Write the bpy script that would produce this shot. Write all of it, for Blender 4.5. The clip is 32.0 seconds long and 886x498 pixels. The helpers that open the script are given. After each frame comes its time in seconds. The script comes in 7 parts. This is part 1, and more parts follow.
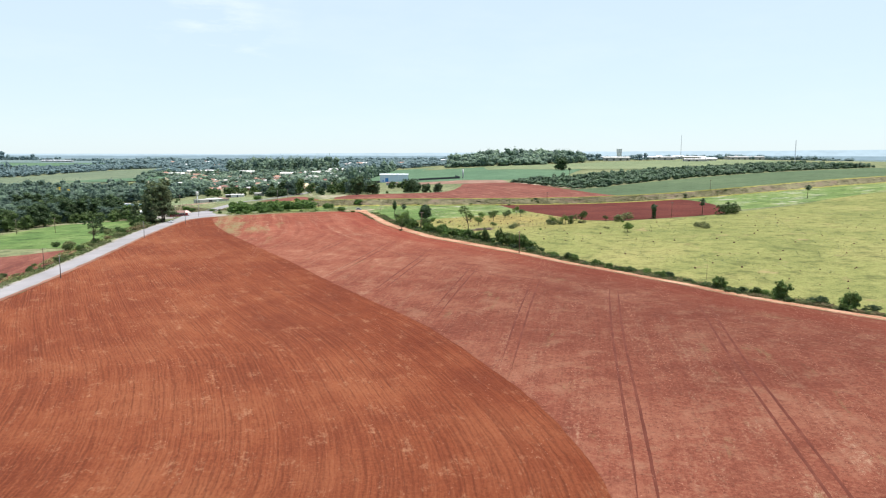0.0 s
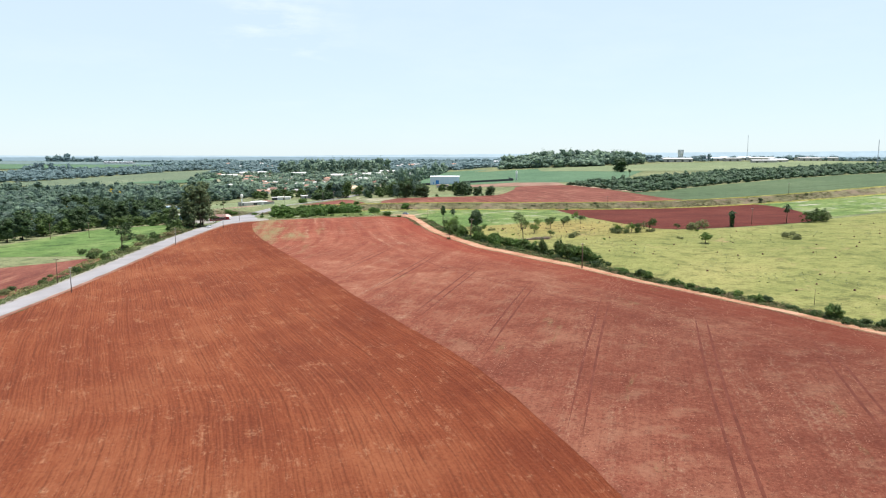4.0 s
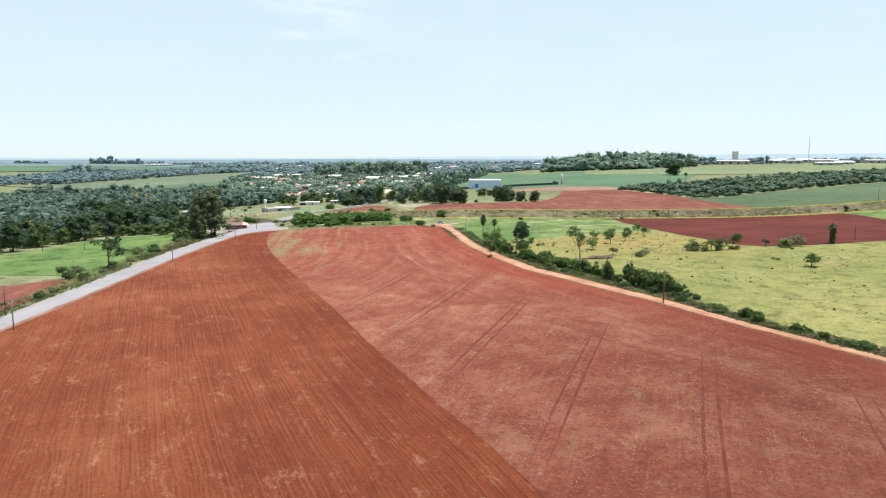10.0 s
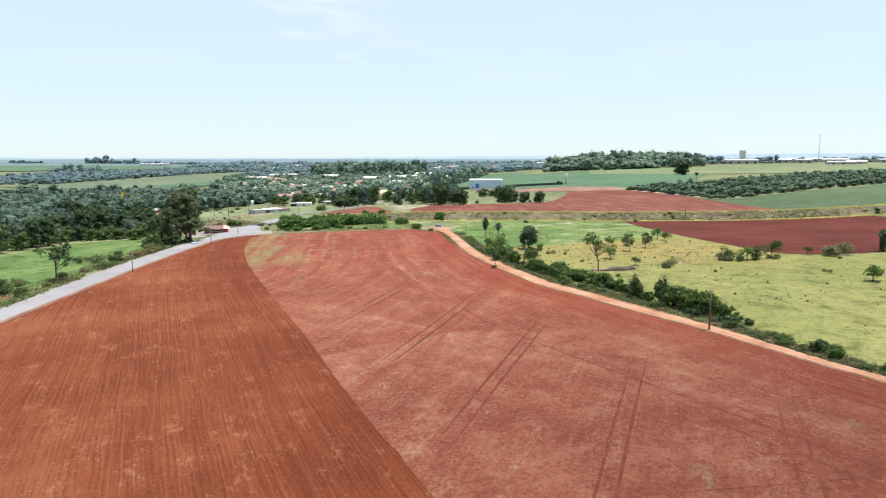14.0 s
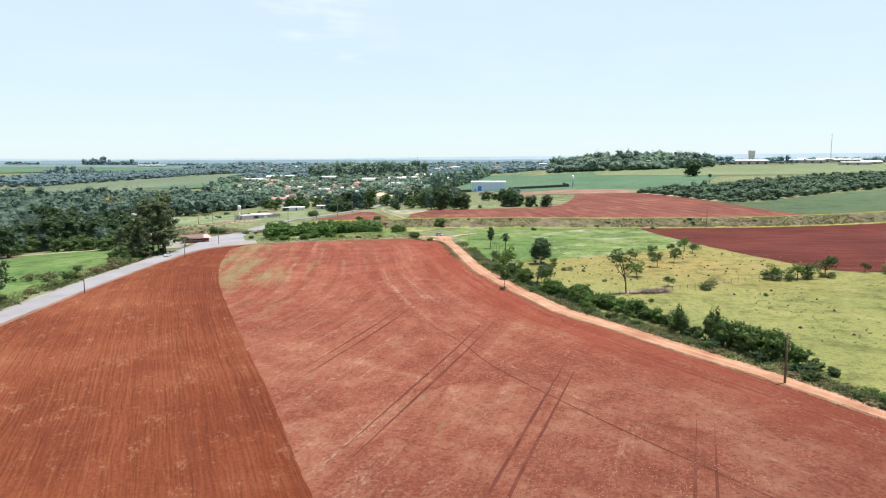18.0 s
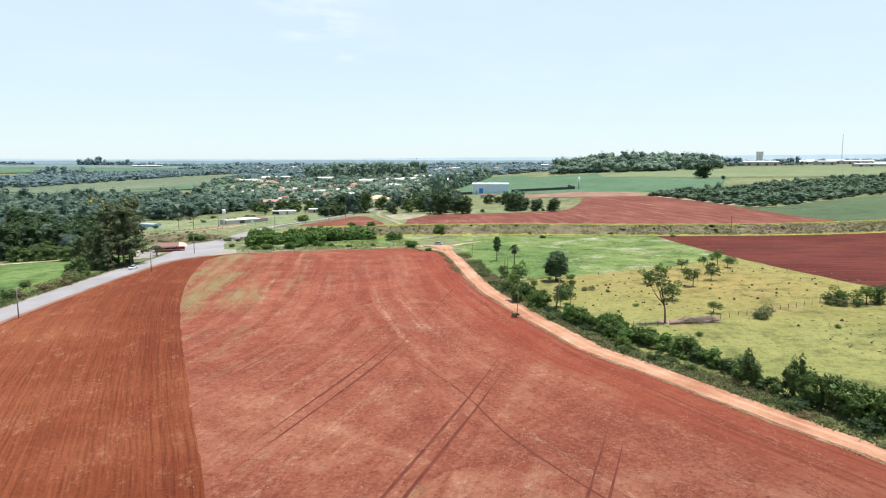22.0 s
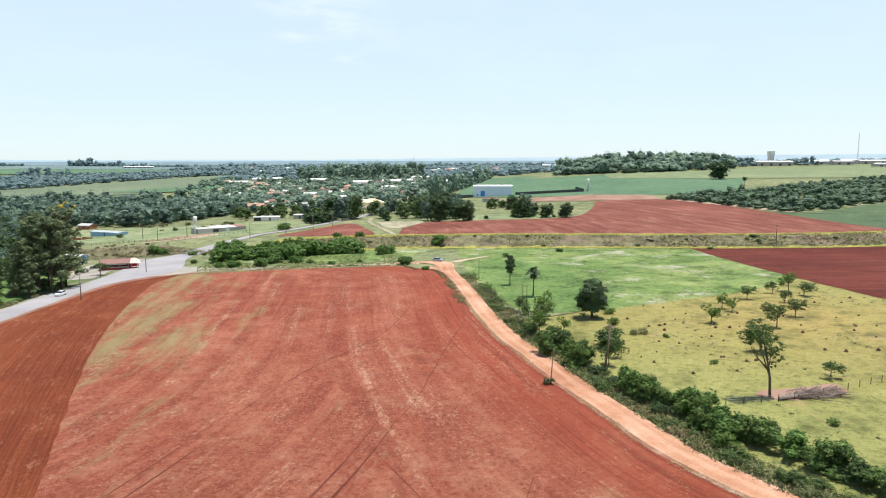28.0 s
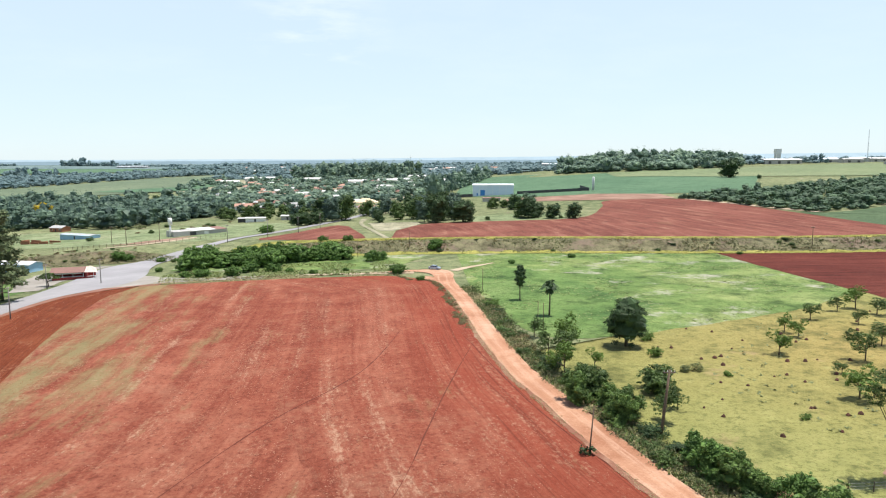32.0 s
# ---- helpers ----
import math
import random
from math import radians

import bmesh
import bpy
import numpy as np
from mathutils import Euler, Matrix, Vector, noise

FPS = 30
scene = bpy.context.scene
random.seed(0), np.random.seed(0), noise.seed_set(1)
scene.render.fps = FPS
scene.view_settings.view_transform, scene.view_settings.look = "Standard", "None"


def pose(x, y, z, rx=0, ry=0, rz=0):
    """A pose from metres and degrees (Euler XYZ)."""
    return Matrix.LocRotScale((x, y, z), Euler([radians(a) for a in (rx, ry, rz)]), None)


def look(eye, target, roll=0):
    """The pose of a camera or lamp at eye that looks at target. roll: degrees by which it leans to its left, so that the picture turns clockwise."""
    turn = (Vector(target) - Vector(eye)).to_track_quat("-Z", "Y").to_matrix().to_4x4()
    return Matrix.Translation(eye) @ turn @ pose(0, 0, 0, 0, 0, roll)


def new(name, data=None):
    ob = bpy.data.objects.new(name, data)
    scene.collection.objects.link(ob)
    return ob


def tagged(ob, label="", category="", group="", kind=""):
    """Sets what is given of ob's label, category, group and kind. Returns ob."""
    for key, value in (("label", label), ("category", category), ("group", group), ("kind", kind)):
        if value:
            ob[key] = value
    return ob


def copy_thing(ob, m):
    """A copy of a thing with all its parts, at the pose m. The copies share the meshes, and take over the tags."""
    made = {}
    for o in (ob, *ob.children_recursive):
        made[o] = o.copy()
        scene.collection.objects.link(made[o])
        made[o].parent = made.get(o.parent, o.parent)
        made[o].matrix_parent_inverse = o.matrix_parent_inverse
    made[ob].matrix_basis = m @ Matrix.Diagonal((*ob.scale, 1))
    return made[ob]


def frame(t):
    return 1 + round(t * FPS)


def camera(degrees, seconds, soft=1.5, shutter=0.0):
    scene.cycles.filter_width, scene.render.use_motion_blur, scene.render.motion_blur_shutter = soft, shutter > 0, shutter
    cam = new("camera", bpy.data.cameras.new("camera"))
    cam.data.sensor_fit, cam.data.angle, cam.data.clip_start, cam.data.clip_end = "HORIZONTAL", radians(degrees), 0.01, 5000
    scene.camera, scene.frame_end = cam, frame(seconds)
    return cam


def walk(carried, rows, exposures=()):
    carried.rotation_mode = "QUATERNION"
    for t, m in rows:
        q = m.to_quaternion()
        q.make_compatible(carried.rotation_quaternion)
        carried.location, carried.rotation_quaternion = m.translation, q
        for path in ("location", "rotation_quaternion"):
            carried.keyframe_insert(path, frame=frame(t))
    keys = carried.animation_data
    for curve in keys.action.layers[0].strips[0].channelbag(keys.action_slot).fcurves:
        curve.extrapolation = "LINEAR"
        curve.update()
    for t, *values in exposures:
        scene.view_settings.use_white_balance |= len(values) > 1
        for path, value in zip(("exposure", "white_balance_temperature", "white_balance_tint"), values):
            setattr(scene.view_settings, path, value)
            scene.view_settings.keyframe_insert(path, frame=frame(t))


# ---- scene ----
cam = camera(65.1, 32.0, 1.15)

PATH = [
    (0, (-3.833, -284.01, 42.601), (-3.609, -282.04, 42.332), 0.1),
    (1, (-2.556, -276.081, 42.427), (-2.383, -274.106, 42.16), 0.1),
    (2, (-1.544, -267.545, 42.442), (-1.423, -265.567, 42.177), -0.0),
    (3, (-0.608, -259.275, 42.449), (-0.524, -257.295, 42.184), -0.0),
    (3.5, (-0.276, -254.989, 42.47), (-0.193, -253.009, 42.205), -0.0),
    (5.5, (0.923, -237.609, 42.601), (0.942, -235.627, 42.337), 0.1),
    (6, (1.047, -233.299, 42.7), (1.051, -231.317, 42.438), 0.1),
    (7, (1.24, -224.453, 42.673), (1.214, -222.471, 42.411), 0.2),
    (8, (1.151, -215.392, 42.62), (1.115, -213.41, 42.359), 0.1),
    (9, (1.381, -205.899, 42.572), (1.345, -203.917, 42.312), 0.1),
    (10, (1.527, -196.333, 42.392), (1.49, -194.35, 42.133), 0.0),
    (11, (1.224, -187.801, 42.024), (1.187, -185.818, 41.766), 0.0),
    (12, (1.567, -178.239, 41.415), (1.53, -176.256, 41.158), -0.0),
    (13, (1.769, -168.745, 41.18), (1.731, -166.762, 40.922), -0.0),
    (14, (1.795, -160.049, 41.033), (1.758, -158.066, 40.774), -0.0),
    (14.5, (1.707, -155.676, 40.975), (1.671, -153.693, 40.716), -0.1),
    (16.5, (1.806, -137.578, 41.176), (1.769, -135.595, 40.918), -0.1),
    (17, (1.695, -133.463, 41.423), (1.656, -131.48, 41.166), -0.1),
    (18, (1.366, -124.451, 41.936), (1.326, -122.468, 41.678), -0.1),
    (19, (1.184, -115.695, 41.982), (1.144, -113.712, 41.725), -0.1),
    (20, (1.026, -106.755, 41.77), (0.987, -104.772, 41.512), -0.0),
    (21, (0.677, -98.022, 41.847), (0.638, -96.039, 41.591), -0.0),
    (22, (0.346, -89.196, 41.997), (0.308, -87.213, 41.741), 0.0),
    (23, (-0.078, -80.552, 42.266), (-0.115, -78.568, 42.01), -0.0),
    (24, (-0.432, -71.798, 42.548), (-0.468, -69.815, 42.292), 0.1),
    (25, (-0.702, -62.885, 42.732), (-0.737, -60.902, 42.475), 0.0),
    (25.5, (-0.812, -58.573, 42.713), (-0.848, -56.59, 42.457), -0.0),
    (27.5, (-1.211, -41.058, 42.171), (-1.244, -39.075, 41.9165), -0.1),
    (28, (-1.432, -36.634, 41.9), (-1.464, -34.651, 41.6455), -0.1),
    (29, (-1.66, -28.236, 41.668), (-1.689, -26.253, 41.4125), -0.1),
    (30, (-1.879, -19.869, 41.184), (-1.905, -17.886, 40.9285), -0.1),
    (31, (-1.827, -11.171, 40.776), (-1.855, -9.188, 40.5185), -0.1),
    (32, (-1.903, -2.578, 39.955), (-1.929, -0.595, 39.6995), -0.2),
]
walk(cam, [(t, look(eye, target, roll)) for t, eye, target, roll in PATH])

# ---- daylight: high sun, clear hazy sky ----
SUN_ELEV, SUN_AZ = radians(77), radians(70)       # azimuth from +y towards +x
world = bpy.data.worlds.new("sky")
scene.world = world
world.use_nodes = True
wn, wl = world.node_tree.nodes, world.node_tree.links
sky = wn.new("ShaderNodeTexSky")
sky.sky_type = "NISHITA"
sky.sun_disc = False
sky.sun_elevation, sky.sun_rotation = SUN_ELEV, SUN_AZ
sky.altitude, sky.air_density, sky.dust_density, sky.ozone_density = 600, 1.0, 0.4, 2.0
wn["Background"].inputs["Strength"].default_value = 0.117
veil = wn.new("ShaderNodeMix")                      # thin white summer haze over the clear sky
veil.data_type = "RGBA"
veil.inputs[7].default_value = (4.7, 5.65, 6.2, 1)
wl.new(sky.outputs[0], veil.inputs[6])
way = wn.new("ShaderNodeTexCoord")
rise = wn.new("ShaderNodeSeparateXYZ")
wl.new(way.outputs["Generated"], rise.inputs[0])
depth = wn.new("ShaderNodeMapRange")                 # the haze thins out towards the zenith
depth.inputs[1].default_value, depth.inputs[2].default_value = 0.24, 0.62
depth.inputs[3].default_value, depth.inputs[4].default_value = 0.78, 0.04
wl.new(rise.outputs[2], depth.inputs[0])
wl.new(depth.outputs[0], veil.inputs[0])
# a few thin wisps of cloud
squash = wn.new("ShaderNodeMapping")
squash.inputs["Scale"].default_value = (2.2, 2.2, 9.0)
wl.new(way.outputs["Generated"], squash.inputs[0])
wisp = wn.new("ShaderNodeTexNoise")
wisp.inputs["Scale"].default_value, wisp.inputs["Detail"].default_value, wisp.inputs["Roughness"].default_value = 2.1, 7, 0.62
wl.new(squash.outputs[0], wisp.inputs["Vector"])
thin = wn.new("ShaderNodeMapRange")
thin.inputs[1].default_value, thin.inputs[2].default_value, thin.inputs[4].default_value = 0.5, 0.72, 0.75
wl.new(wisp.outputs[0], thin.inputs[0])
cloud = wn.new("ShaderNodeMix")
cloud.data_type = "RGBA"
cloud.inputs[7].default_value = (6.2, 6.7, 7.0, 1)
gap = wn.new("ShaderNodeVectorMath")
gap.operation = "DISTANCE"
gap.inputs[1].default_value = (-0.185, 0.967, 0.172)
wl.new(way.outputs["Generated"], gap.inputs[0])
reach = wn.new("ShaderNodeMapRange")
reach.inputs[1].default_value, reach.inputs[2].default_value = 0.11, 0.02
reach.inputs[3].default_value, reach.inputs[4].default_value = 0.12, 1.0
wl.new(gap.outputs["Value"], reach.inputs[0])
faint = wn.new("ShaderNodeMath")
faint.operation = "MULTIPLY"
wl.new(thin.outputs[0], faint.inputs[0])
wl.new(reach.outputs[0], faint.inputs[1])
wl.new(faint.outputs[0], cloud.inputs[0])
wl.new(veil.outputs[2], cloud.inputs[6])
wl.new(cloud.outputs[2], wn["Background"].inputs["Color"])
sun = new("sun", bpy.data.lights.new("sun", "SUN"))
sun.data.energy, sun.data.angle, sun.data.color = 5.0, radians(0.6), (1.0, 0.96, 0.9)
sun_way = Vector((math.cos(SUN_ELEV) * math.sin(SUN_AZ), math.cos(SUN_ELEV) * math.cos(SUN_AZ), math.sin(SUN_ELEV)))
sun.matrix_world = look(sun_way * 300, (0, 0, 0))
scene.view_settings.exposure = 0.5

# ---- materials ----
def material(name, rough=0.85, spec=0.2, metal=0.0):
    m = bpy.data.materials.new(name)
    m.use_nodes = True
    b = m.node_tree.nodes["Principled BSDF"]
    b.inputs["Roughness"].default_value = rough
    b.inputs["Specular IOR Level"].default_value = spec
    b.inputs["Metallic"].default_value = metal
    return m, m.node_tree.nodes, m.node_tree.links, b


def ramp(n, l, source, stops):
    r = n.new("ShaderNodeValToRGB")
    e = r.color_ramp.elements
    while len(e) < len(stops):
        e.new(0.5)
    for k, (p, c) in enumerate(stops):
        e[k].position, e[k].color = p, (*c, 1)
    l.new(source, r.inputs[0])
    return r.outputs[0]


def noise_of(n, l, vec, scale, detail=4.0, rough=0.55, stretch=None):
    if stretch:
        mp = n.new("ShaderNodeMapping")
        mp.inputs["Scale"].default_value = stretch
        l.new(vec, mp.inputs[0])
        vec = mp.outputs[0]
    t = n.new("ShaderNodeTexNoise")
    t.inputs["Scale"].default_value, t.inputs["Detail"].default_value, t.inputs["Roughness"].default_value = scale, detail, rough
    l.new(vec, t.inputs["Vector"])
    return t.outputs[0]


def mixed(n, l, fac, a, b, kind="MIX"):
    x = n.new("ShaderNodeMix")
    x.data_type, x.blend_type = "RGBA", kind
    for s, v in ((x.inputs[0], fac), (x.inputs[6], a), (x.inputs[7], b)):
        if isinstance(v, (int, float)):
            s.default_value = v
        elif isinstance(v, tuple):
            s.default_value = (*v, 1)
        else:
            l.new(v, s)
    return x.outputs[2]


def band(n, l, v, lo, hi):
    r = n.new("ShaderNodeMapRange")
    r.inputs[1].default_value, r.inputs[2].default_value = lo, hi
    l.new(v, r.inputs[0])
    return r.outputs[0]


def bumped(n, l, b, height, strength, distance):
    u = n.new("ShaderNodeBump")
    u.inputs["Strength"].default_value, u.inputs["Distance"].default_value = strength, distance
    l.new(height, u.inputs["Height"])
    l.new(u.outputs[0], b.inputs["Normal"])


def spot(n):
    return n.new("ShaderNodeNewGeometry").outputs["Position"]


def grassy(name, low, mid, high, bare=None, bare_from=0.62, size=1.0, patch=0.03, scrub=0.5, dry=None):
    """Turf: broad patches, weeds and tufts, fine grain; optional bare spots and a dry stretch (x, y, reach, colour)."""
    m, n, l, b = material(name, 0.95, 0.1)
    p = spot(n)
    big = noise_of(n, l, p, patch, 6, 0.65)
    col = ramp(n, l, big, ((0.32, low), (0.5, mid), (0.68, high)))
    if dry:
        gap = n.new("ShaderNodeVectorMath")
        gap.operation = "DISTANCE"
        l.new(p, gap.inputs[0])
        gap.inputs[1].default_value = (dry[0], dry[1], 3)
        wander = n.new("ShaderNodeMath")
        wander.operation = "MULTIPLY_ADD"
        l.new(big, wander.inputs[0])
        wander.inputs[1].default_value = 90
        l.new(gap.outputs["Value"], wander.inputs[2])
        col = mixed(n, l, band(n, l, wander.outputs[0], dry[2] + 75, dry[2]), col, dry[3])
    mid_n = noise_of(n, l, p, 0.16 * size, 6, 0.7)
    col = mixed(n, l, band(n, l, mid_n, 0.5, 0.34), col, mixed(n, l, scrub, col, tuple(0.42 * c for c in low)))
    col = mixed(n, l, band(n, l, mid_n, 0.56, 0.72), col, mixed(n, l, scrub, col, tuple(min(0.6, 1.15 * c) for c in high)))
    tuft = noise_of(n, l, p, 0.7 * size, 6, 0.75)
    col = mixed(n, l, band(n, l, tuft, 0.48, 0.38), col, mixed(n, l, 0.5, col, tuple(0.4 * c for c in low)))
    fine = noise_of(n, l, p, 2.6 * size, 4, 0.75)
    col = mixed(n, l, band(n, l, fine, 0.48, 0.36), col, mixed(n, l, 0.45, col, tuple(0.35 * c for c in low)))
    if bare:
        hole = noise_of(n, l, p, 0.07 * size, 8, 0.74)
        col = mixed(n, l, band(n, l, hole, bare_from, bare_from + 0.12), col, bare)
    l.new(col, b.inputs["Base Color"])
    bumped(n, l, b, tuft, 0.7, 0.5)
    return m


def tilled(name, dark, mid, pale, straw, pitch, straw_from, relief, weed=None, rows_amount=0.4, clods=0.45):
    """Worked red earth far off: rows along the uv direction, crumbs, straw litter in drifts and clods."""
    m, n, l, b = material(name, 0.95, 0.1)
    uv = n.new("ShaderNodeUVMap").outputs[0]
    p = spot(n)
    rows = noise_of(n, l, uv, 1.0, 4, 0.7, (pitch, 0.03, 1))
    wide = noise_of(n, l, uv, 1.0, 3, 0.6, (pitch * 0.16, 0.012, 1))
    cloud = noise_of(n, l, p, 0.024, 7, 0.68)
    col = ramp(n, l, cloud, ((0.33, dark), (0.5, mid), (0.68, pale)))
    col = mixed(n, l, band(n, l, rows, 0.5, 0.34), col, mixed(n, l, rows_amount * 1.6, col, tuple(0.6 * c for c in dark)))
    col = mixed(n, l, band(n, l, rows, 0.52, 0.66), col, mixed(n, l, rows_amount, col, pale))
    col = mixed(n, l, band(n, l, wide, 0.52, 0.7), col, mixed(n, l, 0.3, col, dark))
    crumb = noise_of(n, l, p, 1.5, 8, 0.8)
    col = mixed(n, l, band(n, l, crumb, 0.52, 0.63), col, mixed(n, l, 0.75, col, pale))
    col = mixed(n, l, band(n, l, crumb, 0.48, 0.37), col, mixed(n, l, 0.75, col, tuple(0.62 * c for c in dark)))
    clod = noise_of(n, l, uv, 1.0, 8, 0.78, (0.8, 0.4, 1))
    col = mixed(n, l, band(n, l, clod, 0.55, 0.66), col, mixed(n, l, clods, col, straw))
    fleck = noise_of(n, l, uv, 1.0, 9, 0.85, (1.9, 0.9, 1))
    drift = noise_of(n, l, uv, 1.0, 6, 0.62, (0.2, 0.028, 1))
    col = mixed(n, l, band(n, l, sums(n, l, drift, 0.8, fleck), straw_from, straw_from + 0.2), col, mixed(n, l, 0.64, col, straw))
    if weed:
        green = noise_of(n, l, p, 0.05, 7, 0.7)
        col = mixed(n, l, band(n, l, sums(n, l, fleck, 0.5, green), 0.86, 1.1), col, mixed(n, l, 0.6, col, weed))
    l.new(col, b.inputs["Base Color"])
    bumped(n, l, b, sums(n, l, rows, 1.0, crumb), relief, 0.22)
    return m


def sums(n, l, a, k, c):
    """a * k + c."""
    m = n.new("ShaderNodeMath")
    m.operation = "MULTIPLY_ADD"
    for s, v in zip(m.inputs, (a, k, c)):
        if isinstance(v, (int, float)):
            s.default_value = v
        else:
            l.new(v, s)
    return m.outputs[0]


def furrowed(name, dark, mid, pale, straw, pitch):
    """Freshly ploughed earth: close ridges and furrows along the rows, redder and greyer stretches, dust and straw in short drifts."""
    m, n, l, b = material(name, 0.95, 0.1)
    uv = n.new("ShaderNodeUVMap").outputs[0]
    p = spot(n)
    xy = n.new("ShaderNodeSeparateXYZ")
    l.new(uv, xy.inputs[0])
    sway = noise_of(n, l, uv, 1.0, 3, 0.6, (0.3, 0.05, 1))
    phase = sums(n, l, sway, 26.0, sums(n, l, xy.outputs[0], 2 * math.pi / pitch, 0.0))
    wave = n.new("ShaderNodeMath")
    wave.operation = "SINE"
    l.new(phase, wave.inputs[0])
    rows = noise_of(n, l, uv, 1.0, 5, 0.76, (1.5, 0.016, 1))
    passes = noise_of(n, l, uv, 1.0, 3, 0.6, (0.16, 0.006, 1))
    cloud = noise_of(n, l, p, 0.022, 7, 0.66)
    col = ramp(n, l, cloud, ((0.34, dark), (0.5, mid), (0.67, pale)))
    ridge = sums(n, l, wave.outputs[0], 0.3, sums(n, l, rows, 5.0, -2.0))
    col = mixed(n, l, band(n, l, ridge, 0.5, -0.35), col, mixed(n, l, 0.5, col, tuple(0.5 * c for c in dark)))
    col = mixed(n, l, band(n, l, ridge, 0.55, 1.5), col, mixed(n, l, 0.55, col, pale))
    col = mixed(n, l, band(n, l, passes, 0.5, 0.66), col, mixed(n, l, 0.4, col, dark))
    crumb = noise_of(n, l, p, 1.6, 8, 0.8)
    col = mixed(n, l, band(n, l, crumb, 0.52, 0.66), col, mixed(n, l, 0.5, col, pale))
    col = mixed(n, l, band(n, l, crumb, 0.48, 0.36), col, mixed(n, l, 0.5, col, tuple(0.62 * c for c in dark)))
    dust = noise_of(n, l, uv, 1.0, 6, 0.74, (0.22, 0.1, 1))
    fleck = noise_of(n, l, uv, 1.0, 9, 0.85, (1.6, 0.6, 1))
    col = mixed(n, l, band(n, l, sums(n, l, dust, 1.3, sums(n, l, fleck, 1.3, 0.0)), 1.4, 1.64), col, mixed(n, l, 0.55, col, straw))
    off = n.new("ShaderNodeMath")
    off.operation = "ABSOLUTE"
    l.new(xy.outputs[0], off.inputs[0])
    # the last rounds of the plough, still moist, run along the border
    col = mixed(n, l, band(n, l, off.outputs[0], 30, 8), col, mixed(n, l, 1.0, col, (0.86, 0.78, 0.76), "MULTIPLY"))
    l.new(col, b.inputs["Base Color"])
    bumped(n, l, b, sums(n, l, ridge, 0.4, crumb), 0.9, 0.2)
    return m


def combed(name, dark, mid, pale, straw, weed, darkened):
    """Harrowed earth: lanes of the implement, fine combing, straw in lines where lanes meet, thin weeds towards the border."""
    m, n, l, b = material(name, 0.95, 0.1)
    uv = n.new("ShaderNodeUVMap")
    uv.uv_map = "rows"
    uv = uv.outputs[0]
    edge = n.new("ShaderNodeUVMap")
    edge.uv_map = "edge"
    p = spot(n)
    place = n.new("ShaderNodeSeparateXYZ")
    l.new(p, place.inputs[0])
    north = band(n, l, place.outputs[1], -10, 120)
    cloud = noise_of(n, l, p, 0.03, 7, 0.68)
    col = ramp(n, l, cloud, ((0.33, dark), (0.5, mid), (0.67, pale)))
    lanes = noise_of(n, l, uv, 1.0, 3, 0.62, (0.21, 0.007, 1))
    comb = noise_of(n, l, uv, 1.0, 5, 0.72, (1.1, 0.045, 1))
    crumb = noise_of(n, l, p, 1.5, 9, 0.82)
    lump = noise_of(n, l, p, 0.42, 6, 0.72)
    deep = tuple(0.62 * c for c in dark)
    strength = sums(n, l, north, 0.48, 0.12)
    col = mixed(n, l, band(n, l, lanes, 0.5, 0.4), col, mixed(n, l, strength, col, dark))
    col = mixed(n, l, band(n, l, lanes, 0.52, 0.64), col, mixed(n, l, strength, col, pale))
    col = mixed(n, l, band(n, l, comb, 0.5, 0.36), col, mixed(n, l, 0.3, col, deep))
    col = mixed(n, l, band(n, l, comb, 0.54, 0.68), col, mixed(n, l, 0.25, col, pale))
    col = mixed(n, l, band(n, l, lump, 0.5, 0.38), col, mixed(n, l, 0.45, col, dark))
    col = mixed(n, l, band(n, l, crumb, 0.53, 0.64), col, mixed(n, l, 0.6, col, pale))
    col = mixed(n, l, band(n, l, crumb, 0.47, 0.36), col, mixed(n, l, 0.8, col, deep))
    grain = noise_of(n, l, p, 0.75, 6, 0.85)
    col = mixed(n, l, band(n, l, grain, 0.54, 0.63), col, mixed(n, l, 0.45, col, pale))
    col = mixed(n, l, band(n, l, grain, 0.46, 0.36), col, mixed(n, l, 0.5, col, deep))
    # patches a few paces wide: drier and paler, or dark where the soil lay wet
    patch = noise_of(n, l, p, 0.13, 7, 0.74)
    col = mixed(n, l, band(n, l, patch, 0.52, 0.66), col, mixed(n, l, 0.3, col, tuple(0.5 * (a + c) for a, c in zip(pale, straw))))
    col = mixed(n, l, band(n, l, patch, 0.48, 0.34), col, mixed(n, l, 0.32, col, deep))
    # the outermost rounds beside the dirt road are darker
    cross = n.new("ShaderNodeSeparateXYZ")
    l.new(uv, cross.inputs[0])
    rounds = n.new("ShaderNodeMath")
    rounds.operation = "MULTIPLY"
    l.new(band(n, l, sums(n, l, patch, 14.0, cross.outputs[0]), 425, 415), rounds.inputs[0])
    l.new(band(n, l, cross.outputs[0], 300, 399), rounds.inputs[1])
    red = tuple(c * k for c, k in zip(mid, (1.0, 0.74, 0.68)))
    col = mixed(n, l, rounds.outputs[0], col, mixed(n, l, 0.6, col, red))
    tine = noise_of(n, l, uv, 1.0, 3, 0.65, (2.2, 0.02, 1))
    scored = n.new("ShaderNodeMath")
    scored.operation = "MULTIPLY"
    l.new(rounds.outputs[0], scored.inputs[0])
    l.new(band(n, l, tine, 0.5, 0.4), scored.inputs[1])
    col = mixed(n, l, scored.outputs[0], col, mixed(n, l, 0.5, col, deep))
    col = mixed(n, l, north, mixed(n, l, 1.0, col, (0.99, 1.05, 1.03), "MULTIPLY"), mixed(n, l, 1.0, col, (1.03, 0.93, 0.9), "MULTIPLY"))
